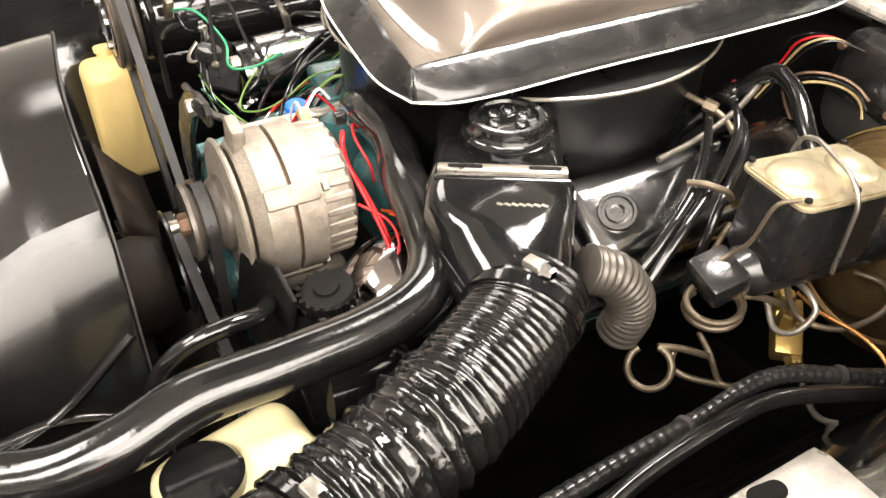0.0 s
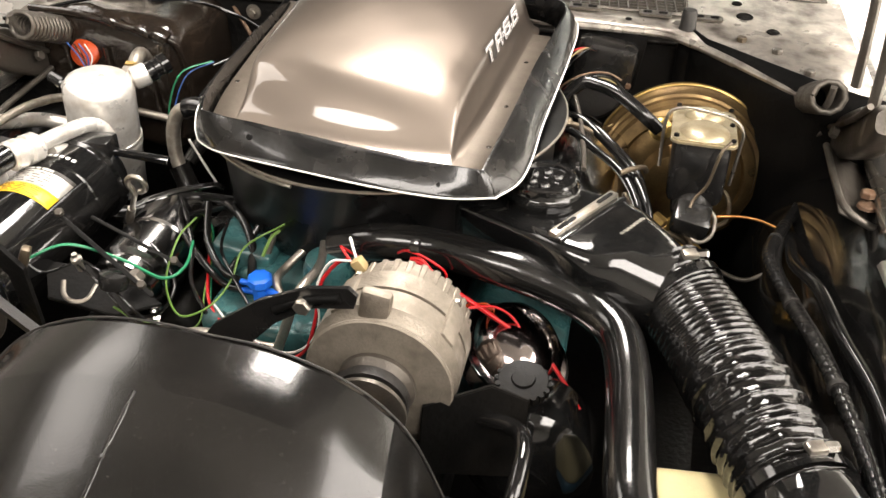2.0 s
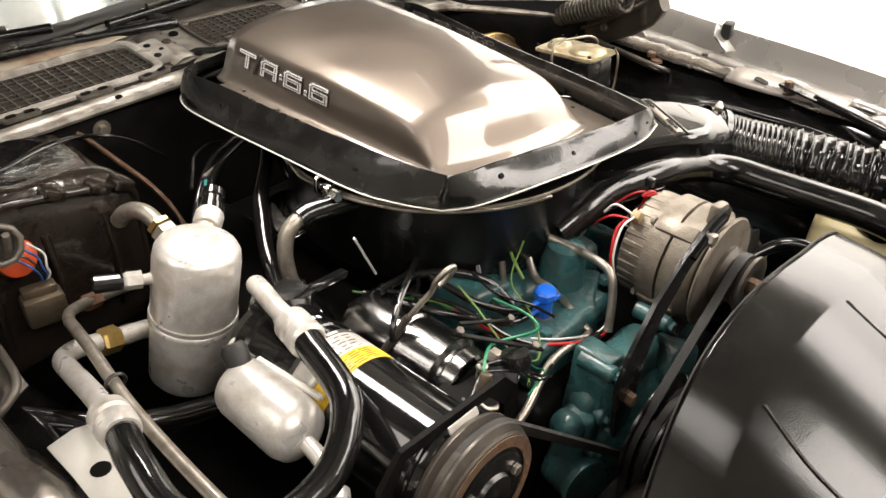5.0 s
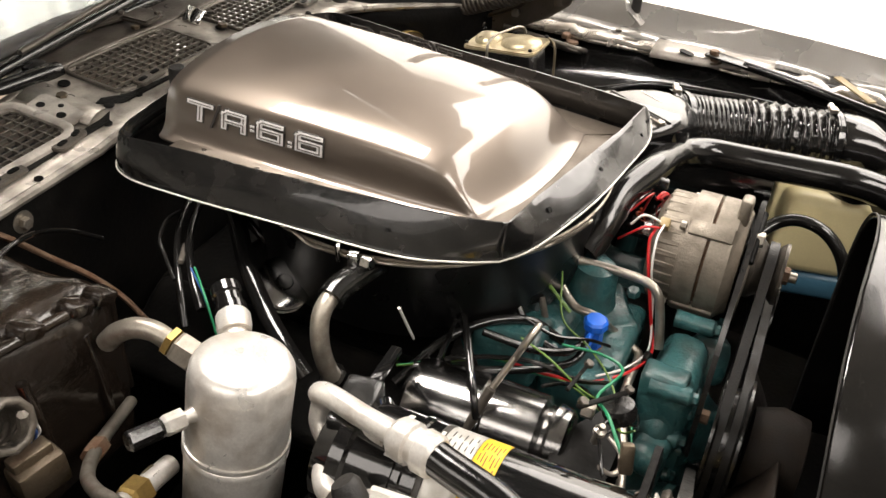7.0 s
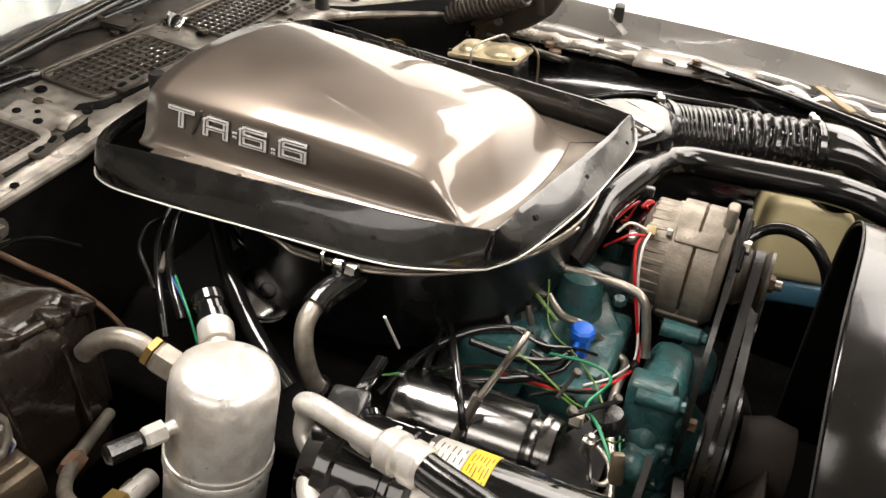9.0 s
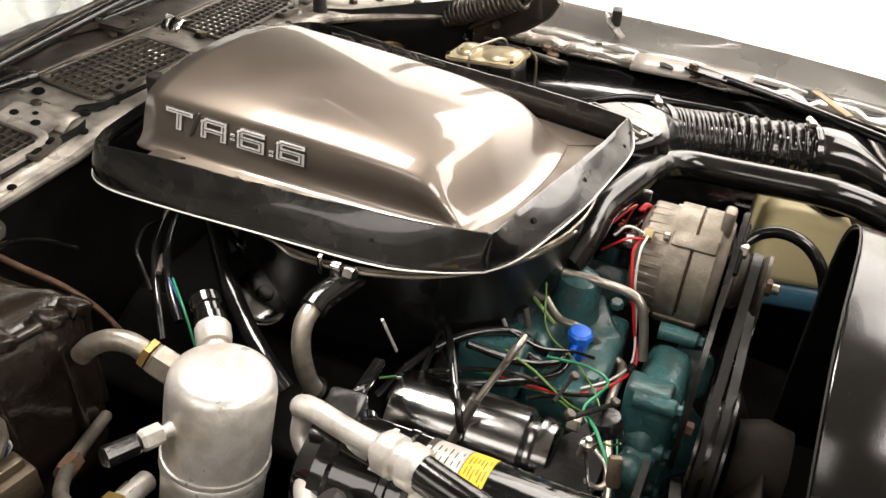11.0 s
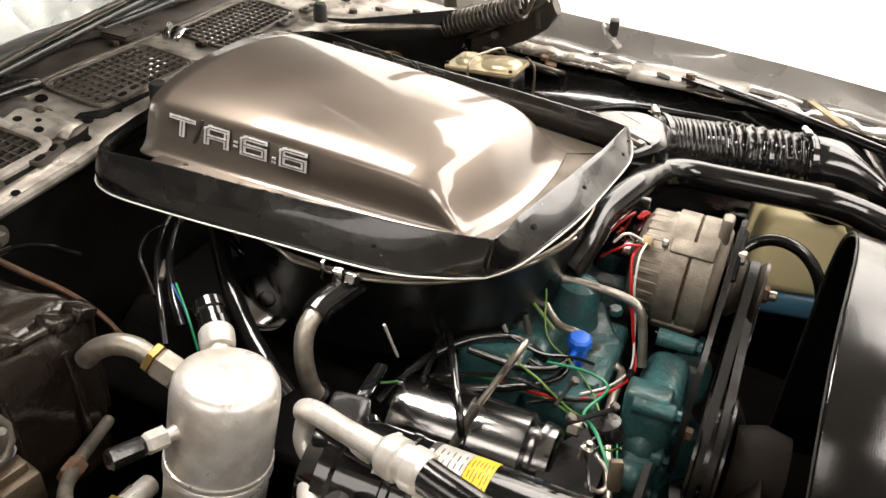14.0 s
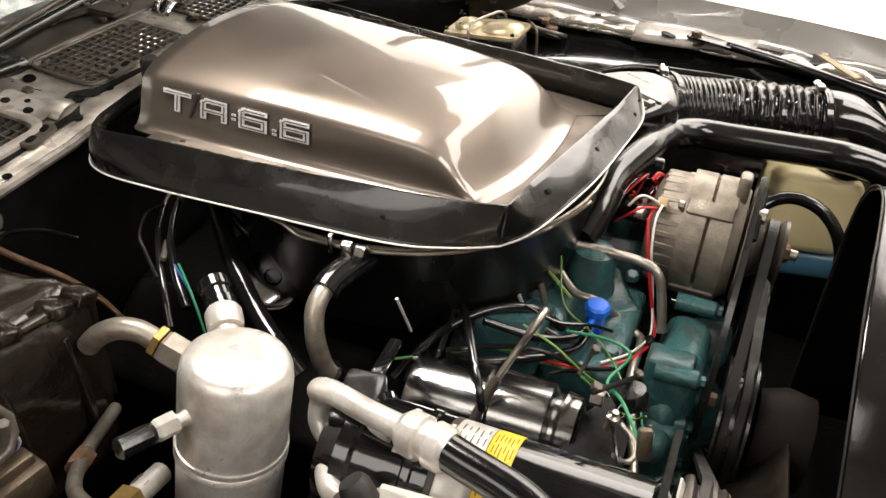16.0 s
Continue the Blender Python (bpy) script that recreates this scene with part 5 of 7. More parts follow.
# blue vacuum switch in the crossover
sw = thing("vacuum_switch", "bright blue vacuum switch on a brown base", "switch")
turned("base", (-0.067, -0.264, 0.778), (0, 0, 1), [(0, 0.017), (0.006, 0.0175), (0.010, 0.012)], RUSTY, sw, "rust brown threaded base", 24)
turned("cap", (-0.067, -0.264, 0.787), (0, 0, 1), [(0, 0.0105), (0.022, 0.0105), (0.025, 0.0115), (0.028, 0.0142), (0.036, 0.0142), (0.039, 0.0115), (0.040, 0)], BLUE, sw, "bright blue cap", 8)
for z, x1 in ((0.800, -0.1), (0.812, -0.1)):
    tube("port", [(-0.067, -0.264, z), (-0.092, -0.262, z)], 0.0035, BLUE, sw, "blue nipple", 8, 2)
tube("port", [(-0.067, -0.264, 0.806), (-0.044, -0.268, 0.806)], 0.0045, BLUE, sw, "blue nipple", 8, 2)

# metal pipes over the crossover
pp = thing("heater_pipe", "bare bent steel pipe over the manifold", "pipe", "metal pipes")
tube("pipe", [(-0.012, -0.192, 0.858), (-0.005, -0.215, 0.850), (0.003, -0.255, 0.845), (-0.001, -0.295, 0.846), (-0.0055, -0.314, 0.838), (-0.013, -0.324, 0.812), (-0.0254, -0.3323, 0.776)], 0.0055, STEEL, pp, sides=12)
pp = thing("choke_pipe", "tarnished brown steel pipe along the manifold", "pipe", "metal pipes")
tube("pipe", [(-0.0261, -0.20, 0.835), (-0.048, -0.232, 0.818), (-0.050, -0.258, 0.815), (-0.0335, -0.276, 0.7887), (-0.032, -0.305, 0.770), (-0.045, -0.3145, 0.769), (-0.1195, -0.318, 0.7789), (-0.1966, -0.3402, 0.7664), (-0.2695, -0.354, 0.7739)], 0.005, STEEL, pp, sides=12)


# ---- brake booster, master cylinder, valve and lines ----
bb = thing("brake_booster", "round gold-plated brake booster on the firewall", "brake booster")
turned("shell", (0.402, 0.310, 0.752), (0.02, -1, 0.06), [(-0.055, 0.07), (0, 0.09), (0.02, 0.112), (0.05, 0.122), (0.066, 0.124), (0.072, 0.130), (0.078, 0.130), (0.084, 0.124), (0.092, 0.122), (0.094, 0.118), (0.102, 0.117), (0.104, 0.111), (0.113, 0.108), (0.119, 0.099), (0.121, 0.093), (0.118, 0.089), (0.122, 0.084), (0.128, 0.076), (0.130, 0.06), (0.152, 0.052), (0.160, 0.03)], GOLD_CAD, bb, sides=64)
turned("seam_ring", (0.402, 0.310, 0.752), (0.02, -1, 0.06), [(0.070, 0.1305), (0.0715, 0.1325), (0.0785, 0.1325), (0.080, 0.1305)], BRASS, bb, "crimped seam ring", 64, closed=False)
turned("check_valve", (0.362, 0.185, 0.845), (0.0, -1, 0.35), [(0, 0.012), (0.03, 0.012), (0.034, 0.016), (0.062, 0.016), (0.066, 0.012), (0.07, 0.008)], BRASS, bb, "amber check valve", 18)
tube("vacuum_hose", [(0.360, 0.118, 0.868), (0.335, 0.120, 0.888), (0.3019, 0.1361, 0.9058), (0.270, 0.150, 0.912), (0.2435, 0.153, 0.9083), (0.2061, 0.1339, 0.8637), (0.1807, 0.0991, 0.815), (0.16, 0.07, 0.77)], 0.0095, RUBBER, bb, "black vacuum hose", 12)
tube("clip", [(0.212, 0.138, 0.872), (0.219, 0.142, 0.880)], 0.013, CHROME, bb, "bright spring clip", 12, 2)
mc = thing("master_cylinder", "black iron master cylinder with a brassy lid", "master cylinder")
MM = pose(0.409, 0.045, 0.868, -5, 0, -3)
box("body", MM, 0.068, 0.112, 0.082, BLACK_SATIN, mc, "black cast reservoir", 0.010)
turned("bore", MM @ Vector((0, 0.12, -0.045)), MM.to_3x3() @ Vector((0, -1, 0)), [(0, 0.026), (0.17, 0.026), (0.18, 0.02), (0.19, 0.016)], BLACK_SATIN, mc, "cast bore below the reservoir", 24)
lid = slab("lid", rounded(0.079, 0.123, 0.012, 4), 0.005, MM @ pose(0, 0, 0.041), LID, mc, "brassy flat lid", 0.002)
for yy, rx, ry in ((0.032, 0.026, 0.022), (-0.026, 0.031, 0.034)):
    bm = lathe(bmesh.new(), (0, 0, 0), (0, 0, 1), [(0, 1.0), (0.35, 0.95), (0.75, 0.7), (1.0, 0.3), (1.02, 0)], 28)
    bmesh.ops.transform(bm, matrix=MM @ pose(0, yy, 0.045) @ Matrix.Diagonal((rx, ry, 0.012, 1)), verts=bm.verts)
    part("lid_dome", bm, LID, lid, "raised oval dome")
for x, y in ((0.033, -0.055), (-0.033, -0.055), (0.033, 0.055), (-0.033, 0.055), (0.033, 0.0)):
    turned("rivet", MM @ Vector((x, y, 0.049)), (0, 0, 1), [(0, 0.0035), (0.003, 0.003), (0.0035, 0)], BLACK_MATT, lid, sides=8)
tube("bail", [MM @ Vector(p) for p in ((0.044, 0.0, -0.03), (0.0465, -0.008, 0.02), (0.046, -0.012, 0.047), (0.03, -0.010, 0.062), (-0.0, 0.0, 0.064), (-0.03, 0.010, 0.062), (-0.047, 0.012, 0.045), (-0.0465, 0.01, -0.02))], 0.0022, STEEL, mc, "bent wire bail", 8)
tube("bail", [MM @ Vector(p) for p in ((0.030, -0.060, 0.05), (0.020, -0.074, 0.04), (0.012, -0.076, 0.0), (0.0, -0.078, -0.02), (-0.004, -0.085, -0.03))], 0.002, OLIVE, mc, "hooked wire end", 8)
box("switch_block", MM @ pose(0.0, -0.085, -0.045, 20, 10), 0.045, 0.04, 0.028, BLACK_SATIN, mc, "grimy black end block", 0.006)
pv = thing("brake_valve", "brass brake valve block with fittings", "valve")
box("block", pose(0.412, 0.073, 0.718, 0, 25, -40), 0.062, 0.028, 0.026, BRASS, pv, "brass valve block", 0.004)
for q, a in (((0.428, 0.066, 0.712), (1, -0.6, -0.5)), ((0.386, 0.090, 0.735), (-1, 0.6, 0.5)), ((0.412, 0.066, 0.728), (0.1, 0, 1)), ((0.397, 0.078, 0.734), (0, 0, 1))):
    hexa("fitting", q, a, 0.020, 0.0095, BRASS, pv, "hexagon fitting")
uf = thing("union_fitting", "orange brass union on a brake line", "fitting")
hexa("nut", (0.343, 0.012, 0.780), (0.8, -0.5, -0.3), 0.020, 0.0095, BRASS, uf)
for k, pts_ in enumerate((
        [(0.325, 0.055, 0.800), (0.336, 0.030, 0.790), (0.349, 0.007, 0.776), (0.368, 0.000, 0.770), (0.388, 0.012, 0.768)],
        [(0.419, 0.138, 0.775), (0.446, 0.146, 0.777), (0.466, 0.132, 0.773), (0.470, 0.100, 0.768), (0.462, 0.066, 0.766), (0.440, 0.046, 0.768), (0.418, 0.052, 0.772), (0.400, 0.065, 0.775)],
        [(0.408, 0.062, 0.786), (0.430, 0.056, 0.790), (0.446, 0.052, 0.780), (0.444, 0.036, 0.760), (0.426, 0.030, 0.752), (0.402, 0.040, 0.765)],
        [(0.415, 0.064, 0.775), (0.445, 0.062, 0.775), (0.480, 0.070, 0.775), (0.510, 0.068, 0.773), (0.540, 0.055, 0.768)],
        [(0.448, 0.058, 0.705), (0.47, 0.045, 0.698), (0.50, 0.03, 0.70), (0.53, 0.03, 0.72)],
        [(0.377, -0.011, 0.720), (0.405, -0.022, 0.720), (0.436, -0.038, 0.720), (0.448, -0.022, 0.718)],
        [(0.384, -0.050, 0.722), (0.400, -0.066, 0.720), (0.420, -0.058, 0.720), (0.446, -0.028, 0.718)])):
    wire("brake_line", pts_, 0.0032 if k != 3 else 0.0020, (OLIVE, OLIVE, ALU_DULL, COPPER, HINGE_MAT, OLIVE, OLIVE)[k], "thin copper-coloured brake line" if k == 3 else "thin bent metal brake line", "brake line", "brake lines", 8)
for c, r, n_t, ax in (((0.387, -0.016, 0.763), 0.026, 1.7, (0.1, -0.1, 1)), ((0.391, -0.086, 0.722), 0.021, 0.85, (0.33, -0.55, 0.64))):
    ax = Vector(ax).normalized()
    eu = ax.cross(Vector((0, 1, 0))).normalized()
    ev_ = ax.cross(eu)
    coil = [Vector(c) + r * (math.cos(a) * eu + math.sin(a) * ev_) + ax * 0.0014 * a for a in np.linspace(0, 2 * math.pi * n_t, 30)]
    coil += [coil[-1] + Vector((0.01, 0.022, -0.004)), coil[-1] + Vector((0.018, 0.05, -0.02))]
    wire("brake_line", coil, 0.0036, OLIVE, "coiled brown-grey brake line", "brake line", "brake lines", 8, 2)

# ---- washer bottle ----
bt = thing("washer_bottle", "yellowed translucent bottle half full of blue fluid", "washer bottle")
bm = add_box(bmesh.new(), pose(0.402, -0.468, 0.7425, 0, 0, 12), 0.14, 0.120, 0.12, 0.022, 4)
for v in bm.verts:
    if v.co.z > 0.78:
        v.co.x += (0.402 - v.co.x) * 0.1
        v.co.z += 0.012 * (0.402 - v.co.x) / 0.07
part("tank", bm, BOTTLE, bt, "yellowed plastic upper tank")
part("fluid", add_box(bmesh.new(), pose(0.402, -0.470, 0.664, 0, 0, 12), 0.134, 0.110, 0.044, 0.012, 3), COOLANT, bt, "blue fluid seen through the plastic")
turned("cap", (0.385, -0.50, 0.797), (0, 0, 1), [(0, 0.03), (0.016, 0.03), (0.02, 0.026), (0.021, 0)], BLACK_GLOSS, bt, "gloss black cap", 28)
tube("overflow_hose", [(0.20, -0.385, 0.79), (0.243, -0.411, 0.81), (0.256, -0.440, 0.820), (0.256, -0.474, 0.814), (0.252, -0.502, 0.790), (0.25, -0.52, 0.75), (0.25, -0.525, 0.69)], 0.0085, RUBBER, bt, "bent black rubber hose", 12)
# ---- power steering pump ----
ps = thing("steering_pump", "gloss black steering pump with a ribbed cap", "pump")
turned("reservoir", (0.255, -0.30, 0.72), (0, -1, 0.1), [(0, 0.03), (0.0, 0.055), (0.02, 0.066), (0.08, 0.066), (0.095, 0.05), (0.10, 0.02)], BLACK_GLOSS, ps, "gloss black reservoir", 40)
turned("neck", (0.243, -0.345, 0.778), (0, -0.15, 1), [(0, 0.022), (0.03, 0.018)], BLACK_GLOSS, ps, sides=24)
pcap = turned("cap", (0.243, -0.348, 0.803), (0, -0.15, 1), [(0, 0.0255), (0.008, 0.026), (0.011, 0.024), (0.0115, 0.012), (0.014, 0.011), (0.0145, 0)], BLACK_MATT, ps, "ribbed dusty cap", 28, angle=20)
for k in range(18):
    a = 2 * math.pi * k / 18
    turned("cap_rib", (0.243 + 0.0255 * math.cos(a), -0.3485 + 0.0255 * math.sin(a), 0.804), (0, -0.15, 1), [(0, 0.003), (0.009, 0.003)], BLACK_MATT, pcap, sides=6)
slab("bracket", [(-0.05, -0.03), (0.05, -0.03), (0.055, 0.06), (0.02, 0.075), (-0.045, 0.05)], 0.004, pose(0.20, -0.40, 0.76, 80, 0, 10), BLACK_MATT, ps, "bent black bracket", 0.001)
ex = thing("domed_cover", "mirror-gloss black domed cover beside the engine", "engine cover")
bm = lathe(bmesh.new(), (0, 0, 0), (0, 0, 1), [(-0.6, 1.0), (0.0, 1.0), (0.1, 1.0), (0.12, 0.90), (0.45, 0.84), (0.75, 0.66), (0.93, 0.40), (1.0, 0.15), (1.01, 0)], 40)
bmesh.ops.transform(bm, matrix=pose(0.224, -0.264, 0.770, 8, 14, 25) @ Matrix.Diagonal((0.056, 0.068, 0.044, 1)), verts=bm.verts)
part("dome", bm, MIRROR_DARK, ex, "", angle=50)
bm = lathe(bmesh.new(), (0, 0, 0), (0, 0, 1), [(-0.02, 0.995), (-0.02, 1.05), (0.08, 1.06), (0.10, 1.0)], 40)
bmesh.ops.transform(bm, matrix=pose(0.224, -0.264, 0.770, 8, 14, 25) @ Matrix.Diagonal((0.056, 0.068, 0.044, 1)), verts=bm.verts)
part("rim", bm, BLACK_GLOSS, ex, "rolled gloss black rim", angle=50)

# ---- air conditioning: compressor, accumulator, muffler, hoses ----
cp_ = thing("compressor", "long black air conditioning compressor with a yellow label", "compressor")
C0 = Vector((-0.358, -0.385, 0.842))
CD = Vector((-0.02, 1, -0.01)).normalized()
turned("body", C0, CD, [(0.0, 0.03), (0.0, 0.055), (0.006, 0.059), (0.012, 0.059), (0.016, 0.055), (0.190, 0.055), (0.192, 0.0565), (0.198, 0.0565), (0.200, 0.055), (0.24, 0.055), (0.243, 0.059), (0.255, 0.059), (0.258, 0.053), (0.275, 0.046), (0.278, 0.02)], BLACK_GLOSS, cp_, "gloss black steel shell", 56)


def wrap(name, d0, d1, a0, a1, r, material, label, parent=None):
    u = CD.cross(Vector((0, 0, 1))).normalized()
    v = u.cross(CD)
    g = [[C0 + CD * d + r * (math.cos(radians(a)) * u + math.sin(radians(a)) * v) for a in np.linspace(a0, a1, 15)] for d in np.linspace(d0, d1, 5)]
    return sheet(name, g, 0.0004, material, parent or cp_, label)


yl = wrap("yellow_label", 0.120, 0.142, 40, 150, 0.0556, YELLOW, "yellow warning label")
sv = wrap("silver_label", 0.1425, 0.178, 40, 150, 0.0556, SILVER_LABEL, "silver printed label")
wrap("header_band", 0.172, 0.178, 40, 150, 0.0558, INK, "black header band", sv)
for k in range(6):
    for j in range(4):
        d = 0.1225 + 0.0031 * k
        a = 60 + 17 * j + (3 if k % 2 else 0)
        wrap("print_line", d, d + 0.0009, a, a + (13 if (k + j) % 3 else 9), 0.0560, BROWN_INK, "brown print", yl)
for k in range(5):
    for j in range(4):
        a = 62 + 14 * j + 3 * (k % 2)
        wrap("print_line", 0.1455 + 0.0052 * k, 0.1464 + 0.0052 * k, a, a + (10 if (k + 2 * j) % 3 else 6), 0.0560, INK, "dark print", sv)
for a, b in ((70, 84), (87, 92), (95, 108)):
    wrap("print_line", 0.1732, 0.1765, a, b, 0.0561, WHITE, "white print", sv)
for k in range(7):
    wrap("print_line", 0.206, 0.211, 62 + 8 * k, 67 + 8 * k, 0.0556, WHITE, "white stencilled mark")
clutch = turned("clutch_pulley", C0, -CD, [(0.004, 0.03), (0.004, 0.064), (0.008, 0.0665), (0.010, 0.0665), (0.014, 0.060), (0.020, 0.060), (0.024, 0.0665), (0.027, 0.0665), (0.031, 0.061), (0.034, 0.063), (0.036, 0.061), (0.036, 0.05), (0.033, 0.048), (0.033, 0.03)], HINGE_DARK, cp_, "worn steel clutch pulley", 56)
turned("clutch_plate", C0, -CD, [(0.033, 0.045), (0.038, 0.045), (0.039, 0.043), (0.039, 0.026), (0.043, 0.024), (0.046, 0.012), (0.046, 0.0)], BLACK_SATIN, clutch, "black clutch plate", 40)
turned("rust_band", C0, -CD, [(0.0365, 0.0495), (0.0368, 0.0605), (0.0375, 0.0605), (0.0375, 0.0495)], RUSTY, clutch, "rust-red clutch face", 48, closed=False)
for k in range(3):
    a = 2 * math.pi * k / 3 + 0.4
    hexa("rivet", C0 - CD * 0.039 + Vector((0.034 * math.cos(a), 0, 0.034 * math.sin(a))), -CD, 0.005, 0.006, STEEL, clutch)
cb = thing("compressor_bracket", "black steel compressor mounting bracket", "bracket")
slab("plate", [(-0.085, -0.06), (-0.085, 0.04), (-0.06, 0.070), (0.07, 0.066), (0.092, 0.04), (0.092, -0.08), (0.078, -0.08), (0.072, 0.03), (0.05, 0.055), (-0.055, 0.057), (-0.07, 0.03), (-0.07, -0.06)], 0.006, Matrix(((1, 0, 0, C0.x), (0, 0, 1, -0.378), (0, 1, 0, C0.z), (0, 0, 0, 1))), BLACK_MATT, cb, "", 0.001)
box("foil_tag", pose(-0.353, -0.386, 0.9065, 60, 0, 0), 0.036, 0.007, 0.002, SILVER_LABEL, cb, "small silver tag", 0.0005)
box("plug", pose(-0.285, -0.352, 0.876, 0, 25, 20), 0.010, 0.012, 0.028, OLIVE, cb, "dusty brown plug bracket", 0.003)

wire("low_hose", [(-0.60, 0.02, 0.80), (-0.52, -0.045, 0.775), (-0.44, -0.075, 0.757), (-0.36, -0.09, 0.757), (-0.30, -0.08, 0.77)], 0.0125, RUBBER, "gloss black hose below the accumulator", "hose", "heater hoses", 12)
acc = thing("accumulator", "brushed aluminium air conditioning accumulator canister", "accumulator")
B0 = Vector((-0.4145, -0.016, 0.733))
BD = Vector((0.035, -0.022, 0.214)).normalized()
turned("can", B0, BD, [(0.024, 0.02), (0.024, 0.040), (0.031, 0.0455), (0.10, 0.0462), (0.104, 0.0462), (0.1045, 0.0478), (0.108, 0.0482), (0.111, 0.0470), (0.1115, 0.0464), (0.115, 0.0482), (0.118, 0.0478), (0.1185, 0.0462), (0.186, 0.0462), (0.196, 0.0448), (0.202, 0.0415), (0.2055, 0.036), (0.2075, 0.026), (0.2085, 0.012), (0.2087, 0)], ALU, acc, sides=64, angle=50)
T0 = B0 + BD * 0.2
turned("switch_nut", T0 + Vector((0.018, 0.022, -0.010)), (0.70, 0.62, 0.22), [(0, 0.0115), (0.018, 0.0115), (0.0185, 0.0150), (0.024, 0.0160), (0.036, 0.0160), (0.039, 0.0145), (0.039, 0.006)], ALU, acc, "aluminium switch body", 24)
turned("switch", T0 + Vector((0.0460, 0.0465, -0.0015)), (0.60, 0.70, 0.30), [(0, 0.0145), (0.010, 0.0145), (0.012, 0.0125), (0.020, 0.0125), (0.022, 0.0145), (0.032, 0.014)], BLACK_GLOSS, acc, "black pressure switch", 20)
P0 = B0 + BD * 0.165
port = turned("service_port", P0 + Vector((-0.041, 0.014, 0.008)), (-0.92, 0.36, 0.14), [(0, 0.0075), (0.006, 0.006), (0.014, 0.005)], ALU, acc, "aluminium service stub", 14)
hexa("port_nut", P0 + Vector((-0.051, 0.018, 0.010)), (-0.92, 0.36, 0.14), 0.018, 0.0095, ALU, port, "bright hexagon nut")
turned("port_cap", P0 + Vector((-0.068, 0.0245, 0.0125)), (-0.92, 0.36, 0.14), [(0, 0.0075), (0.003, 0.0088), (0.028, 0.0092), (0.03, 0.007)], RUBBER, port, "ribbed black cap", 12, angle=20)
hexa("outlet_nut", (-0.379, 0.022, 0.905), (-0.05, 0.85, 0.35), 0.022, 0.0155, ALU_DULL, acc, "large aluminium nut")
hexa("outlet_nut", (-0.380, 0.043, 0.9145), (-0.05, 0.85, 0.35), 0.007, 0.0148, BRASS, acc, "brassy lock nut")
tube("outlet_pipe", [(-0.381, 0.046, 0.916), (-0.383, 0.062, 0.924), (-0.388, 0.080, 0.9245), (-0.394, 0.097, 0.916), (-0.398, 0.110, 0.902)], 0.0098, ALU_DULL, acc, "bent aluminium pipe", 16)

# lower pipes beside the accumulator
lp = thing("liquid_line", "thin white aluminium refrigerant line", "pipe", "refrigerant lines")
tube("pipe", [(-0.3798, 0.125, 0.7987), (-0.4501, 0.086, 0.832), (-0.492, 0.052, 0.857), (-0.5066, 0.028, 0.866), (-0.5115, 0.000, 0.872), (-0.5165, -0.0406, 0.8764), (-0.5270, -0.1316, 0.8740), (-0.531, -0.2254, 0.8725), (-0.530, -0.3217, 0.869), (-0.525, -0.42, 0.862)], 0.0062, ALU_DULL, lp, sides=12)
hexa("fitting", (-0.453, 0.083, 0.8335), (-0.9, -0.4, 0.35), 0.024, 0.0095, RUSTY, lp, "rusty union nut")
tube("cable_tie", [(-0.5235 + 0.010 * math.cos(a), -0.105, 0.8765 + 0.010 * math.sin(a)) for a in np.linspace(0, 2 * math.pi, 9)], 0.002, BLACK_SATIN, lp, "black cable tie", 6, 2)
sl_ = thing("suction_line", "dull aluminium suction pipe with a crimped collar", "pipe", "refrigerant lines")
tube("pipe", [(-0.425, 0.034, 0.802), (-0.465, 0.030, 0.814), (-0.506, 0.026, 0.827), (-0.530, 0.006, 0.839), (-0.538, -0.035, 0.855), (-0.544, -0.080, 0.873), (-0.550, -0.125, 0.889), (-0.557, -0.165, 0.901)], 0.0105, ALU, sl_, sides=14)
hexa("union_nut", (-0.463, 0.031, 0.8125), (-1, -0.15, 0.3), 0.022, 0.0155, BRASS, sl_, "brass union nut")
hexa("union_nut", (-0.442, 0.034, 0.806), (-1, -0.15, 0.3), 0.016, 0.0118, OLIVE, sl_, "rusty union nut")
turned("collar", (-0.555, -0.158, 0.8995), (-0.16, -1, 0.22), [(0, 0.013), (0.004, 0.0185), (0.016, 0.0185), (0.018, 0.0155), (0.023, 0.0155), (0.025, 0.0185), (0.038, 0.018), (0.044, 0.016)], ALU, sl_, "crimped aluminium collar", 24)
tube("hose", [(-0.561, -0.195, 0.9075), (-0.570, -0.240, 0.908), (-0.571, -0.285, 0.896), (-0.548, -0.325, 0.882), (-0.5051, -0.3400, 0.8800), (-0.4521, -0.3343, 0.8894), (-0.4076, -0.298, 0.9085), (-0.3869, -0.222, 0.9150)], 0.0145, RUBBER, sl_, "thick black rubber hose", 18, 12)
mh = thing("manifold_hose", "looped aluminium compressor pipe with a crimped collar", "pipe", "refrigerant lines")
turned("collar", (-0.3855, -0.220, 0.9135), (0.22, 1, -0.10), [(-0.004, 0.0155), (0, 0.0185), (0.012, 0.0185), (0.014, 0.0155), (0.020, 0.0155), (0.022, 0.0185), (0.036, 0.018), (0.042, 0.013)], ALU, mh, "crimped aluminium collar", 24)
tube("pipe", [(-0.3775, -0.183, 0.910), (-0.371, -0.1472, 0.9075), (-0.361, -0.110, 0.9035), (-0.354, -0.092, 0.893), (-0.3465, -0.0887, 0.8756), (-0.355, -0.090, 0.857), (-0.363, -0.104, 0.848), (-0.364, -0.120, 0.852)], 0.0102, ALU, mh, sides=16)
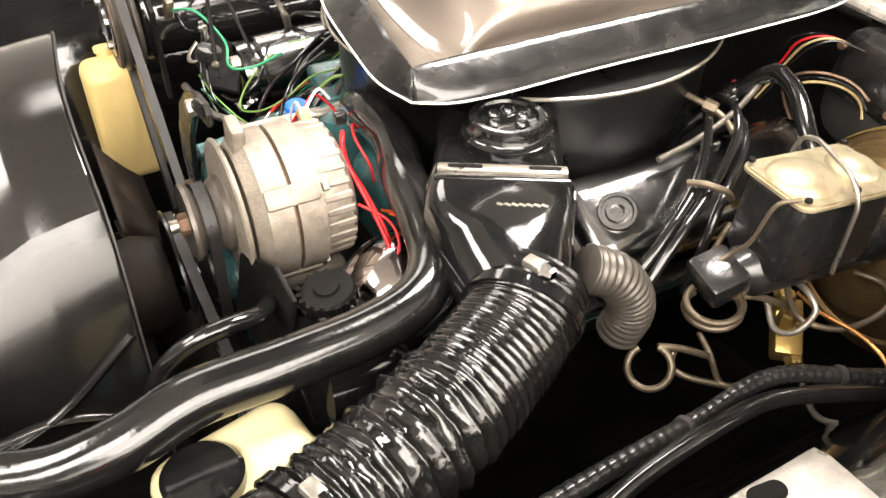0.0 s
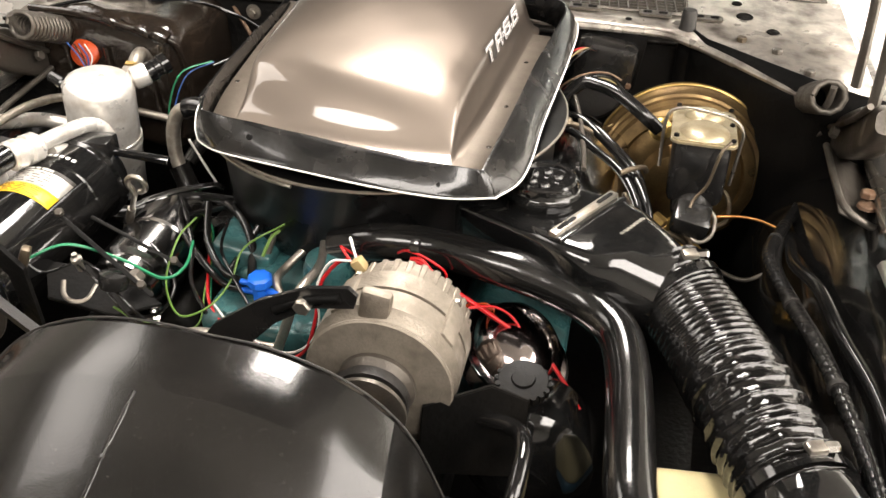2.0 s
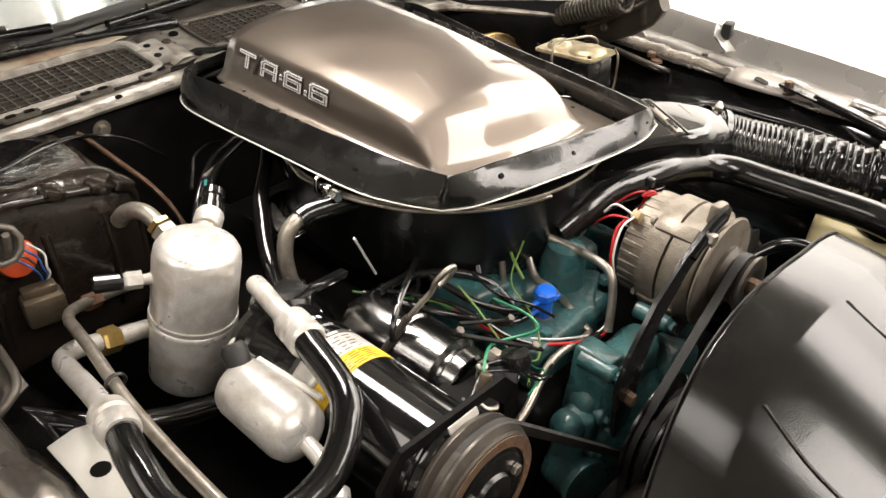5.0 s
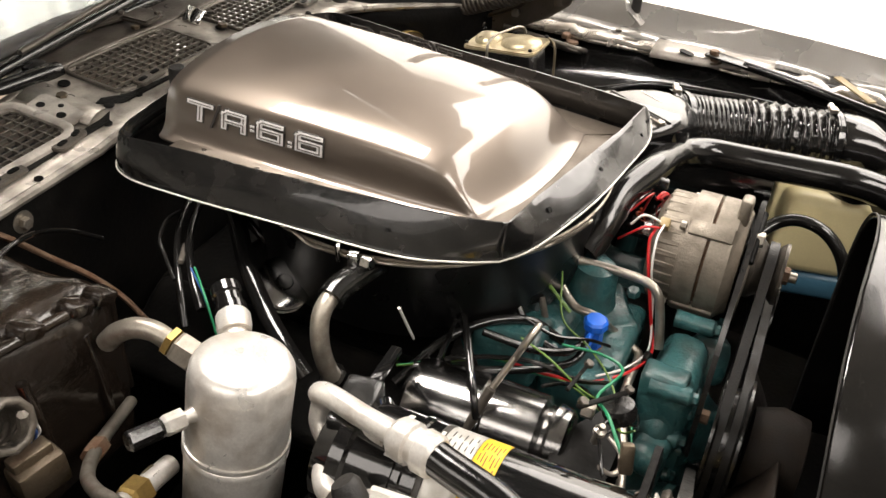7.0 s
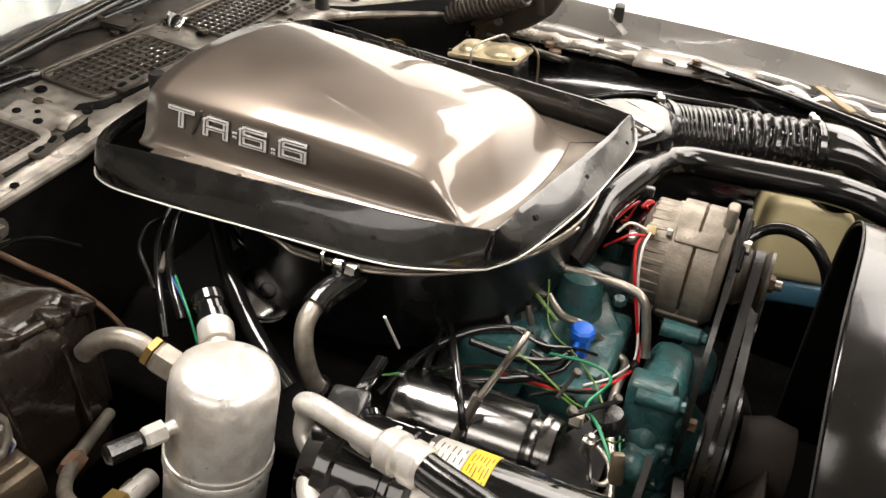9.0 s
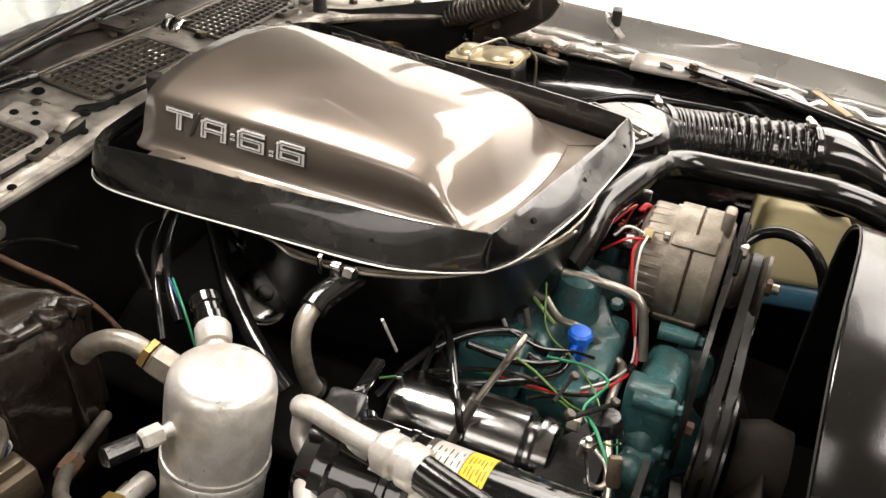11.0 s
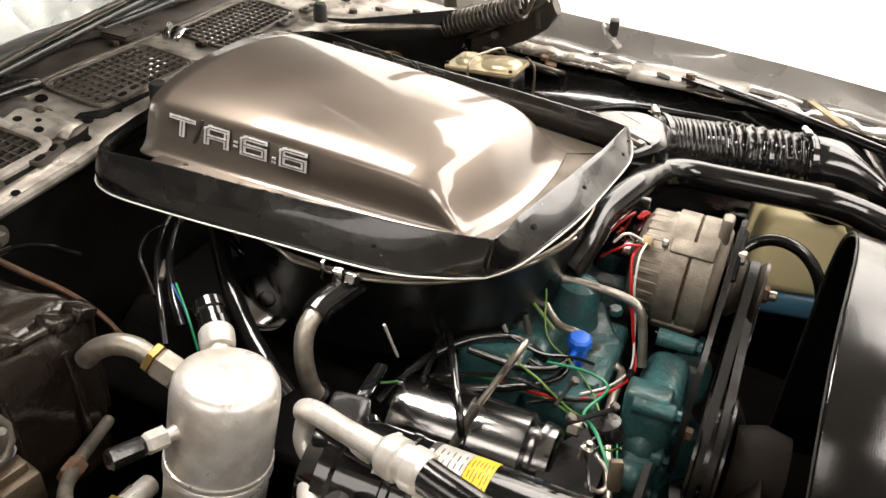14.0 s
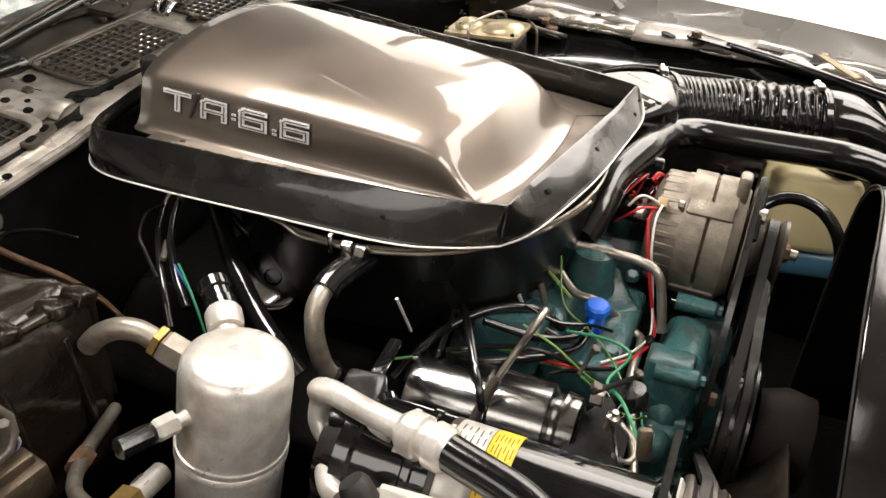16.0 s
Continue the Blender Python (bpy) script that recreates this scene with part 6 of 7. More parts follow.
tube("pipe", [(-0.366, -0.122, 0.852), (-0.388, -0.121, 0.856), (-0.402, -0.124, 0.860), (-0.418, -0.136, 0.864), (-0.425, -0.150, 0.866)], 0.0095, ALU, mh, "bent lower pipe", 14)
tube("pipe", [(-0.372, -0.17, 0.895), (-0.367, -0.145, 0.885), (-0.362, -0.13, 0.87), (-0.36, -0.13, 0.855)], 0.009, ALU, mh, "second short pipe", 14)
box("mount_block", pose(-0.348, -0.125, 0.882, 0, 0, 10), 0.06, 0.035, 0.03, BLACK_SATIN, mh, "black fitting block", 0.005)
mf = thing("muffler", "white aluminium refrigerant muffler cylinder", "muffler")
M0, MD = Vector((-0.437, -0.168, 0.864)), Vector((-0.017, -1, 0.03)).normalized()
turned("can", M0, MD, [(0, 0.008), (0.002, 0.02), (0.010, 0.029), (0.018, 0.031), (0.092, 0.031), (0.102, 0.028), (0.110, 0.018), (0.114, 0.01)], ALU, mf, sides=32)
tube("pipe", [M0 + MD * 0.10, (-0.4459, -0.3143, 0.865), (-0.4648, -0.3437, 0.8558), (-0.495, -0.375, 0.848)], 0.008, ALU, mf, "thin outlet pipe", 12)
turned("collar", (-0.4560, -0.3300, 0.8602), (-0.55, -0.78, -0.27), [(0, 0.011), (0.003, 0.017), (0.014, 0.017), (0.016, 0.0145), (0.021, 0.0145), (0.023, 0.017), (0.036, 0.0165), (0.04, 0.014)], ALU, mf, "crimped aluminium collar", 22)
turned("elbow_cap", M0 + MD * 0.012 + Vector((0.002, 0.0, 0.02)), (0.1, 0.6, 0.8), [(0, 0.012), (0.02, 0.013), (0.026, 0.010)], RUBBER_DULL, mf, "black rubber cap", 18)
box("clamp_strap", Matrix.Translation(M0 + MD * 0.06 + Vector((0.026, 0.006, 0.02))) @ pose(0, 0, 0, 0, 0, 6), 0.006, 0.085, 0.006, CREAM, mf, "pale plastic strap", 0.002)

# ---- evaporator case on the firewall ----
ev = thing("evaporator_case", "lumpy gloss black evaporator case on the firewall", "evaporator case")
bm = add_box(bmesh.new(), pose(-0.480, 0.240, 0.838), 0.24, 0.225, 0.20, 0.03, 4)
bmesh.ops.subdivide_edges(bm, edges=[e for e in bm.edges if e.calc_length() > 0.03], cuts=5, use_grid_fill=True)
for v in bm.verts:
    v.co += v.normal * (0.007 * noise.noise(v.co * 16) + 0.003 * noise.noise(v.co * 41))
    v.co.z += max(0, v.co.z - 0.86) / 0.08 * max(0, min(0.13, -0.36 - v.co.x)) * 0.22 * max(0.15, min(1, (0.27 - v.co.y) / 0.13))
part("shell", bm, CASE_MAT, ev, "wrinkled gloss black shell")
tube("seam", [(-0.59, 0.127, 0.963), (-0.52, 0.125, 0.962), (-0.47, 0.124, 0.955), (-0.42, 0.125, 0.945), (-0.385, 0.128, 0.934), (-0.362, 0.14, 0.915), (-0.357, 0.15, 0.86), (-0.358, 0.15, 0.79)], 0.0055, CASE_MAT, ev, "raised seam", 8)
for x in (-0.455, -0.405, -0.378):
    box("clip", pose(x, 0.128, 0.936 - 0.24 * (x + 0.375), 10, 28, 5), 0.026, 0.022, 0.014, CASE_MAT, ev, "moulded clip", 0.004)
for k in range(3):
    tube("rib", [(-0.545 + 0.07 * k, 0.127, 0.91), (-0.543 + 0.07 * k, 0.125, 0.85), (-0.545 + 0.07 * k, 0.127, 0.78)], 0.005, CASE_MAT, ev, "moulded rib", 8)
turned("blower_motor", (-0.43, 0.27, 0.90), (0.2, -0.45, 0.85), [(0, 0.06), (0.025, 0.058), (0.035, 0.05), (0.040, 0.03), (0.041, 0)], PLASTIC_SHINY, ev, "round gloss black motor cover", 32)

rl = thing("relay", "orange plug with blue wires on the case", "relay")
turned("plug", (-0.512, 0.128, 0.897), (0.1, -0.8, 0.45), [(0, 0.022), (0.008, 0.022), (0.012, 0.017), (0.014, 0)], ORANGE, rl, "orange plastic plug", 20)
for k in range(4):
    tube("lead", [(-0.530 + 0.010 * k, 0.112, 0.918), (-0.512 + 0.008 * k, 0.106, 0.902), (-0.502 + 0.004 * k, 0.102, 0.888), (-0.497 + 0.003 * k, 0.106, 0.874), (-0.498, 0.112, 0.862)], 0.0013, (BLUE_WIRE, RUBBER, BLUE_WIRE, WHITE)[k], rl, "thin lead", 6)
rb = thing("relay_box", "brown metal relay can with a flange", "relay box")
box("can", pose(-0.505, 0.100, 0.842, 0, 0, -10), 0.044, 0.028, 0.036, OLIVE, rb, "tarnished can", 0.005)
box("flange", pose(-0.505, 0.103, 0.864, 0, 0, -10), 0.036, 0.016, 0.010, OLIVE, rb, "tarnished flange", 0.002)

# ---- coolant recovery bottle low beside the radiator ----
rv = thing("recovery_bottle", "yellowed plastic recovery bottle behind the shroud", "bottle")
bm = add_box(bmesh.new(), pose(-0.412, -0.428, 0.672, 0, 0, 4), 0.075, 0.085, 0.185, 0.018, 4)
part("tank", bm, AMBER, rv, "yellowed translucent tank")
turned("neck", (-0.440, -0.428, 0.757), (-0.3, 0, 1), [(0, 0.014), (0.010, 0.013)], AMBER, rv, sides=20)
turned("cap", (-0.443, -0.428, 0.766), (-0.3, 0, 1), [(0, 0.016), (0.008, 0.016), (0.010, 0.013), (0.011, 0)], AMBER, rv, "yellowed cap", 24)


# ---- wiring, hoses and small things over the engine ----
wire("green_wire", [(-0.2863, -0.3507, 0.8724), (-0.2506, -0.3252, 0.8801), (-0.2055, -0.3048, 0.8536), (-0.1536, -0.3158, 0.8452), (-0.14, -0.29, 0.845), (-0.15, -0.25, 0.85)], 0.0017, GREEN, "green insulated wire from the compressor plug")
wire("green_wire", [(-0.165, -0.21, 0.855), (-0.1723, -0.245, 0.8464), (-0.1705, -0.2873, 0.8155), (-0.1456, -0.3127, 0.7927), (-0.117, -0.296, 0.7976), (-0.1016, -0.2666, 0.8147), (-0.0971, -0.2332, 0.838), (-0.0525, -0.214, 0.8645)], 0.0012, LIME, "yellow-green looped wire over the manifold")
for k in range(2):
    wire("green_wire", [(-0.23, -0.10, 0.822), (-0.1969, -0.1395 - 0.004 * k, 0.8186), (-0.1668, -0.1775 - 0.006 * k, 0.8124 + 0.003 * k), (-0.1518, -0.2202, 0.798 + 0.004 * k), (-0.135 - 0.006 * k, -0.2603, 0.7842 + 0.006 * k), (-0.1288 - 0.01 * k, -0.2984, 0.765), (-0.15 - 0.03 * k, -0.33, 0.79), (-0.20, -0.345, 0.80 + 0.02 * k)], 0.0012, LIME if k else GREEN, "green wire along the manifold")
wire("red_wire", [(-0.16, -0.20, 0.81), (-0.1482, -0.2336, 0.7996), (-0.1272, -0.278, 0.788), (-0.0888, -0.3103, 0.7816), (-0.0417, -0.3244, 0.7683), (-0.012, -0.324, 0.766), (0.004, -0.316, 0.778), (0.013, -0.306, 0.81), (0.018, -0.296, 0.85), (0.035, -0.288, 0.875), (0.050, -0.290, 0.884)], 0.0021, RED, "red wire to the alternator plug")
wire("white_wire", [(-0.118, -0.284, 0.7915), (-0.0888, -0.3063, 0.7866), (-0.0417, -0.3204, 0.7735), (-0.012, -0.320, 0.771), (0.008, -0.314, 0.785), (0.018, -0.308, 0.81), (0.016, -0.300, 0.85), (0.032, -0.296, 0.882), (0.055, -0.298, 0.889)], 0.0014, WHITE, "white wire to the alternator plug")
tagged(tube("wire_tape", [(-0.050, -0.3215, 0.772), (-0.0417, -0.3225, 0.7705), (-0.034, -0.3235, 0.769)], 0.0055, RUBBER, sides=8), "black tape wrap on the wires", "tape", "engine wiring")
for k, pts_ in enumerate((
        [(-0.092, -0.262, 0.800), (-0.12, -0.255, 0.80), (-0.16, -0.23, 0.815), (-0.20, -0.19, 0.83), (-0.23, -0.12, 0.83)],
        [(-0.092, -0.262, 0.812), (-0.12, -0.25, 0.815), (-0.15, -0.22, 0.83), (-0.17, -0.17, 0.85)],
        [(-0.09, -0.26, 0.806), (-0.115, -0.24, 0.805), (-0.11, -0.20, 0.82), (-0.09, -0.17, 0.85)])):
    wire("vacuum_hose", pts_, 0.0045, RUBBER, "thin black vacuum hose to the blue switch", "vacuum hose", "vacuum hoses", 8)
wire("spade_wire", [(-0.075, -0.235, 0.83), (-0.07, -0.215, 0.845), (-0.058, -0.197, 0.85)], 0.0022, LIME, "yellow-green wire with a yellow spade plug")
tagged(box("spade_plug", pose(-0.056, -0.194, 0.852, 30, 0, 20), 0.010, 0.014, 0.008, YELLOW, bevel=0.002), "small yellow spade plug", "plug", "engine wiring")
sd = thing("sender", "grey wire boot on a sender", "sender")
tube("boot", [(-0.085, -0.215, 0.80), (-0.08, -0.208, 0.82), (-0.074, -0.20, 0.838)], 0.004, HINGE_MAT, sd, "grey rubber boot", 10)
# red wires behind the alternator
for k, pts_ in enumerate((
        [(0.112, -0.275, 0.885), (0.125, -0.280, 0.888), (0.140, -0.286, 0.876), (0.165, -0.281, 0.852), (0.195, -0.276, 0.828), (0.225, -0.276, 0.808), (0.255, -0.284, 0.793), (0.280, -0.305, 0.778), (0.30, -0.335, 0.770)],
        [(0.116, -0.278, 0.884), (0.130, -0.283, 0.884), (0.146, -0.284, 0.868), (0.170, -0.277, 0.846), (0.200, -0.272, 0.822), (0.228, -0.278, 0.800), (0.250, -0.294, 0.784), (0.272, -0.318, 0.768), (0.285, -0.35, 0.75)],
        [(0.175, -0.288, 0.842), (0.20, -0.268, 0.832), (0.222, -0.268, 0.818), (0.236, -0.285, 0.800), (0.240, -0.305, 0.770), (0.245, -0.32, 0.73)],
        [(0.091, -0.250, 0.872), (0.105, -0.262, 0.885), (0.128, -0.268, 0.882), (0.146, -0.262, 0.862), (0.138, -0.255, 0.836)])):
    wire("red_wire", pts_, 0.0023 if k < 2 else 0.0015, RED, "red cable behind the alternator", sides=8)
for k, pts_ in enumerate(([(0.168, -0.262, 0.822), (0.172, -0.248, 0.816), (0.185, -0.243, 0.812), (0.200, -0.250, 0.806), (0.205, -0.262, 0.800)], [(0.172, -0.255, 0.818), (0.188, -0.246, 0.817), (0.205, -0.251, 0.804)])):
    wire("orange_wire", pts_, 0.0014, ORANGE, "thin orange looped wire")
for k, pts_ in enumerate(([(0.058, -0.297, 0.882), (0.04, -0.28, 0.89), (0.035, -0.265, 0.88), (0.045, -0.25, 0.86)], [(0.062, -0.297, 0.886), (0.048, -0.275, 0.90), (0.045, -0.262, 0.885)])):
    wire("plug_wire", pts_, 0.0015, (RED, WHITE)[k], "short wire at the alternator plug")

# dipstick with its loop handle
ds = thing("dipstick", "steel oil dipstick with a loop handle", "dipstick")
tube("tube", [(-0.285, -0.19, 0.79), (-0.262, -0.203, 0.83), (-0.247, -0.212, 0.857)], 0.005, HINGE_DARK, ds, "dark steel tube", 10)
e1 = Vector((0.48, -0.36, 0.80)).normalized()
e2 = Vector((0.555, 0.2, -0.52))
e2 = (e2 - e1 * e2.dot(e1)).normalized()
ring = [Vector((-0.2165, -0.2345, 0.9065)) + e1 * 0.0155 * math.cos(a) + e2 * 0.0105 * math.sin(a) for a in np.linspace(-2.7, 2.7, 16)]
tube("blade", [(-0.2453, -0.2129, 0.858), (-0.236, -0.220, 0.874), (-0.2275, -0.2265, 0.888)] + ring, 0.0033, STEEL, ds, "bent wire loop", 8, 4)
# heater hose elbow and hoses at the firewall side
eh = thing("heater_elbow", "bent aluminium heater pipe with rubber hose ends", "pipe")
tube("pipe", [(-0.2094, -0.0507, 0.9125), (-0.241, -0.0417, 0.9101), (-0.268, -0.0393, 0.900), (-0.280, -0.0425, 0.872), (-0.279, -0.049, 0.835), (-0.268, -0.056, 0.808)], 0.0095, ALU_DULL, eh, sides=16)
tube("sleeve", [(-0.254, -0.0405, 0.9065), (-0.241, -0.0417, 0.9101), (-0.222, -0.047, 0.9118), (-0.20, -0.053, 0.912), (-0.17, -0.058, 0.905)], 0.0145, RUBBER, eh, "black rubber sleeve", 16)
tube("sleeve", [(-0.276, -0.0515, 0.825), (-0.270, -0.055, 0.812), (-0.262, -0.06, 0.795), (-0.25, -0.068, 0.765)], 0.0145, RUBBER, eh, "black rubber sleeve", 16)
wire("green_wire", [(-0.285, 0.10, 0.915), (-0.315, 0.062, 0.91), (-0.33, 0.04, 0.87), (-0.335, 0.03, 0.82)], 0.0012, GREEN, "thin green wire beside the accumulator")
wire("green_wire", [(-0.285, 0.105, 0.912), (-0.31, 0.068, 0.905), (-0.325, 0.045, 0.865), (-0.33, 0.035, 0.82)], 0.001, BLUE_WIRE, "thin blue wire beside the accumulator")
wire("spark_wire", [(-0.2235, -0.1, 0.895), (-0.209, -0.1, 0.864), (-0.192, -0.1, 0.828)], 0.0016, WHITE, "pale wire under the air cleaner")
cn = thing("canister", "small shiny ridged vacuum canister under the air cleaner", "canister")
turned("can", (-0.192, 0.070, 0.832), (-0.25, -0.5, 0.8), [(0, 0.03), (0.006, 0.032), (0.008, 0.026), (0.012, 0.026), (0.014, 0.032), (0.018, 0.032), (0.020, 0.028), (0.0205, 0.010), (0.024, 0.008), (0.0245, 0)], BLACK_CHROME, cn, sides=28)
# looms along the driver-side wheel housing
lm = thing("corrugated_loom", "black corrugated wiring loom along the wheel housing", "wiring loom", "wiring looms")
LL = spline([(0.5874, 0.1794, 0.763), (0.5547, 0.1, 0.7729), (0.5241, 0.0193, 0.7851), (0.4994, -0.0648, 0.804), (0.5103, -0.159, 0.8129), (0.5228, -0.2554, 0.8278), (0.5352, -0.3534, 0.8343), (0.545, -0.45, 0.828), (0.54, -0.55, 0.81), (0.52, -0.66, 0.79)], 40)
bm = sweep(bmesh.new(), [(*q, 0.0081 if k % 4 < 2 else 0.0074) for k, q in enumerate(LL)], None, 10, 1, raw=True)
part("conduit", bm, BLACK_SATIN, lm, "finely ribbed conduit", angle=80)
for k in (90, 165, 225):
    tube("cable_tie", [Vector(LL[k - 1]) , Vector(LL[k]), Vector(LL[k + 1])], 0.0096, RUBBER_DULL, lm, "cable tie", 10, 2)
wire("fender_loom", [(0.5702, 0.145, 0.7169), (0.547, 0.0718, 0.7573), (0.5345, -0.0078, 0.7891), (0.5233, -0.0897, 0.8148), (0.5343, -0.1676, 0.8377), (0.5451, -0.2491, 0.8398), (0.5637, -0.3263, 0.8342), (0.57, -0.42, 0.825), (0.565, -0.52, 0.81), (0.55, -0.64, 0.79)], 0.0072, RUBBER, "smooth black cable along the wheel housing", "wiring loom", "wiring looms", 12)
wire("fender_loom", [(0.53, 0.02, 0.78), (0.512, -0.07, 0.795), (0.522, -0.16, 0.806), (0.535, -0.25, 0.818), (0.545, -0.34, 0.818), (0.55, -0.42, 0.81), (0.545, -0.52, 0.80), (0.53, -0.64, 0.78)], 0.0045, RUBBER_DULL, "thin black cable along the wheel housing", "wiring loom", "wiring looms", 10)
# wires at the firewall
for k, (m_, d) in enumerate(((RED, 0.0), (TAN, 0.006), (RUBBER, -0.007), (RUBBER, 0.012))):
    wire("firewall_wire", [(0.178 + d, 0.215, 0.835), (0.188 + d, 0.223, 0.862), (0.200 + d, 0.224, 0.890), (0.214 + d * 1.4, 0.224, 0.917), (0.235 + d, 0.24, 0.928), (0.262, 0.272, 0.915)], 0.0014, m_, "thin loose wire at the firewall")
dz_ = thing("wiper_motor", "dull black wiper motor cover on the firewall", "motor")
box("cover", pose(0.272, 0.30, 0.885, 0, 8, 0), 0.095, 0.05, 0.075, BLACK_SATIN, dz_, "pressed black cover", 0.012)
box("flange", pose(0.272, 0.328, 0.885, 0, 8, 0), 0.112, 0.006, 0.090, BLACK_MATT, dz_, "thin mounting flange", 0.002)
for x, z in ((0.232, 0.910), (0.312, 0.862)):
    hexa("bolt", (x, 0.275, z), (0, -1, 0), 0.005, 0.005, RUSTY, dz_, "small rusty cover screw")
ch = thing("fender_chrome_band", "brown dusty seal strip on the fender edge", "seal strip")
box("strip", pose(0.578, -0.470, 0.881, 0, 0, 38), 0.092, 0.014, 0.003, TAN, ch, "faded tan strip", 0.001)
fb = thing("firewall_bolt", "dusty bolt with washer on the firewall", "bolt")
turned("washer", (-0.311, 0.309, 0.918), (0, -1, 0), [(0, 0.013), (0.002, 0.0125), (0.0022, 0.008)], ALU_DULL, fb, "dull washer", 20)
hexa("head", (-0.311, 0.307, 0.918), (0, -1, 0), 0.008, 0.007, ALU_DULL, fb)
wire("firewall_wire", [(-0.345, 0.308, 0.925), (-0.331, 0.300, 0.908), (-0.307, 0.288, 0.875), (-0.287, 0.260, 0.847), (-0.272, 0.235, 0.815), (-0.265, 0.21, 0.78)], 0.0035, RUSTY, "brown cable across the firewall", "cable")
wire("firewall_wire", [(-0.62, 0.10, 0.952), (-0.52, 0.165, 0.968), (-0.426, 0.205, 0.970), (-0.35, 0.250, 0.943), (-0.29, 0.275, 0.905), (-0.25, 0.27, 0.87)], 0.0030, RUBBER, "black cable arching over the evaporator case", "cable")
red = thing("red_clip", "small red plastic clip at the radiator support", "clip")
box("body", pose(0.44, -0.585, 0.845, 0, 0, 20), 0.02, 0.012, 0.018, RED, red, "", 0.003)
# corrugated preheat tube below the snorkel
pt = thing("preheat_tube", "silvery corrugated preheat tube below the snorkel", "air tube")
PL = spline([(0.346, -0.145, 0.836), (0.354, -0.118, 0.822), (0.358, -0.100, 0.798), (0.357, -0.092, 0.770), (0.348, -0.095, 0.735)], 20)
bm = sweep(bmesh.new(), [(*q, 0.0215 + 0.0014 * math.sin(2 * math.pi * 18 * k / len(PL))) for k, q in enumerate(PL)], None, 24, 1, raw=True)
part("tube", bm, HINGE_DARK, pt, angle=80)
dr = thing("breather_ring", "black ringed breather fitting on the valve cover", "fitting")
turned("ring", (0.288, -0.066, 0.830), (0.45, -0.35, 0.8), [(-0.01, 0.020), (0.006, 0.020), (0.008, 0.0185), (0.008, 0.016), (0.005, 0.015), (0.005, 0.012), (0.009, 0.011), (0.009, 0.007), (0.004, 0.006), (0.004, 0)], BLACK_CHROME, dr, sides=32)
hs = thing("crossed_pipe", "thin dull metal pipes crossing behind the snorkel", "pipe", "metal pipes")
tube("pipe", [(0.268, -0.005, 0.862), (0.262, 0.050, 0.868), (0.252, 0.105, 0.880), (0.238, 0.150, 0.896)], 0.0034, HINGE_DARK, hs, "", 8)
tube("pipe", [(0.180, 0.060, 0.890), (0.215, 0.080, 0.884), (0.248, 0.092, 0.876), (0.285, 0.085, 0.866)], 0.0036, OLIVE, hs, "", 8)
hexa("fitting", (0.228, 0.085, 0.882), (0.6, 0.3, -0.1), 0.014, 0.007, OLIVE, hs, "tarnished fitting")
for pts_, r in (([(0.215, 0.12, 0.875), (0.250, 0.108, 0.880), (0.282, 0.082, 0.868), (0.325, 0.014, 0.858), (0.350, -0.040, 0.840), (0.362, -0.085, 0.800)], 0.0055),
                ([(0.205, 0.11, 0.868), (0.245, 0.078, 0.872), (0.278, 0.046, 0.866), (0.318, 0.000, 0.857), (0.342, -0.050, 0.835), (0.352, -0.095, 0.800)], 0.0055),
                ([(0.225, 0.13, 0.862), (0.268, 0.105, 0.872), (0.300, 0.075, 0.862), (0.335, 0.022, 0.852), (0.350, -0.005, 0.82), (0.352, -0.02, 0.76)], 0.0045)):
    wire("vacuum_hose", pts_, r, RUBBER, "black rubber hose beside the snorkel", "vacuum hose", "vacuum hoses", 10)
lt = thing("hose_tie", "grimy olive plastic tie round the hoses", "tie")
tube("strap", [(0.314, -0.008, 0.864), (0.328, 0.000, 0.868), (0.342, 0.014, 0.864), (0.346, 0.020, 0.855)], 0.0035, OLIVE, lt, "", 8)


wire("vacuum_hose", [(-0.165, -0.14, 0.855), (-0.172, -0.148, 0.862), (-0.205, -0.168, 0.862), (-0.240, -0.188, 0.855), (-0.258, -0.200, 0.846), (-0.265, -0.206, 0.83)], 0.004, RUBBER, "black rubber hose over the valve cover", "hose")


# ---- black brackets, rods and clamps between compressor and manifold ----
br = thing("engine_bracket", "black steel bracing bracket over the valve cover", "bracket", "engine brackets")


def bar(name, a, b, w, t, material, parent, label="", up=(0, 0, 1)):
    """A flat bar from a to b."""
    a, b = Vector(a), Vector(b)
    d = (b - a).normalized()
    side = d.cross(Vector(up)).normalized()
    n = side.cross(d)
    m = Matrix(((d.x, side.x, n.x, 0), (d.y, side.y, n.y, 0), (d.z, side.z, n.z, 0), (0, 0, 0, 1)))
    m.translation = (a + b) / 2
    return box(name, m, (b - a).length, w, t, material, parent, label, min(w, t) * 0.25)


bar("brace", (-0.275, -0.302, 0.905), (-0.160, -0.330, 0.830), 0.005, 0.003, BLACK_MATT, br, "flat black brace", (0.2, -0.5, 1))
bar("brace", (-0.246, -0.284, 0.890), (-0.150, -0.280, 0.836), 0.004, 0.003, BLACK_MATT, br, "flat black brace", (0.2, -0.5, 1))
bar("stay", (-0.330, -0.122, 0.879), (-0.250, -0.112, 0.867), 0.012, 0.008, BLACK_GLOSS, br, "gloss black stay")
slab("web", [(-0.31, -0.30), (-0.235, -0.285), (-0.16, -0.315), (-0.20, -0.345), (-0.28, -0.345)], 0.004, pose(0, 0, 0.850, 14, 8, 0), BLACK_MATT, br, "black pressed web", 0.001)
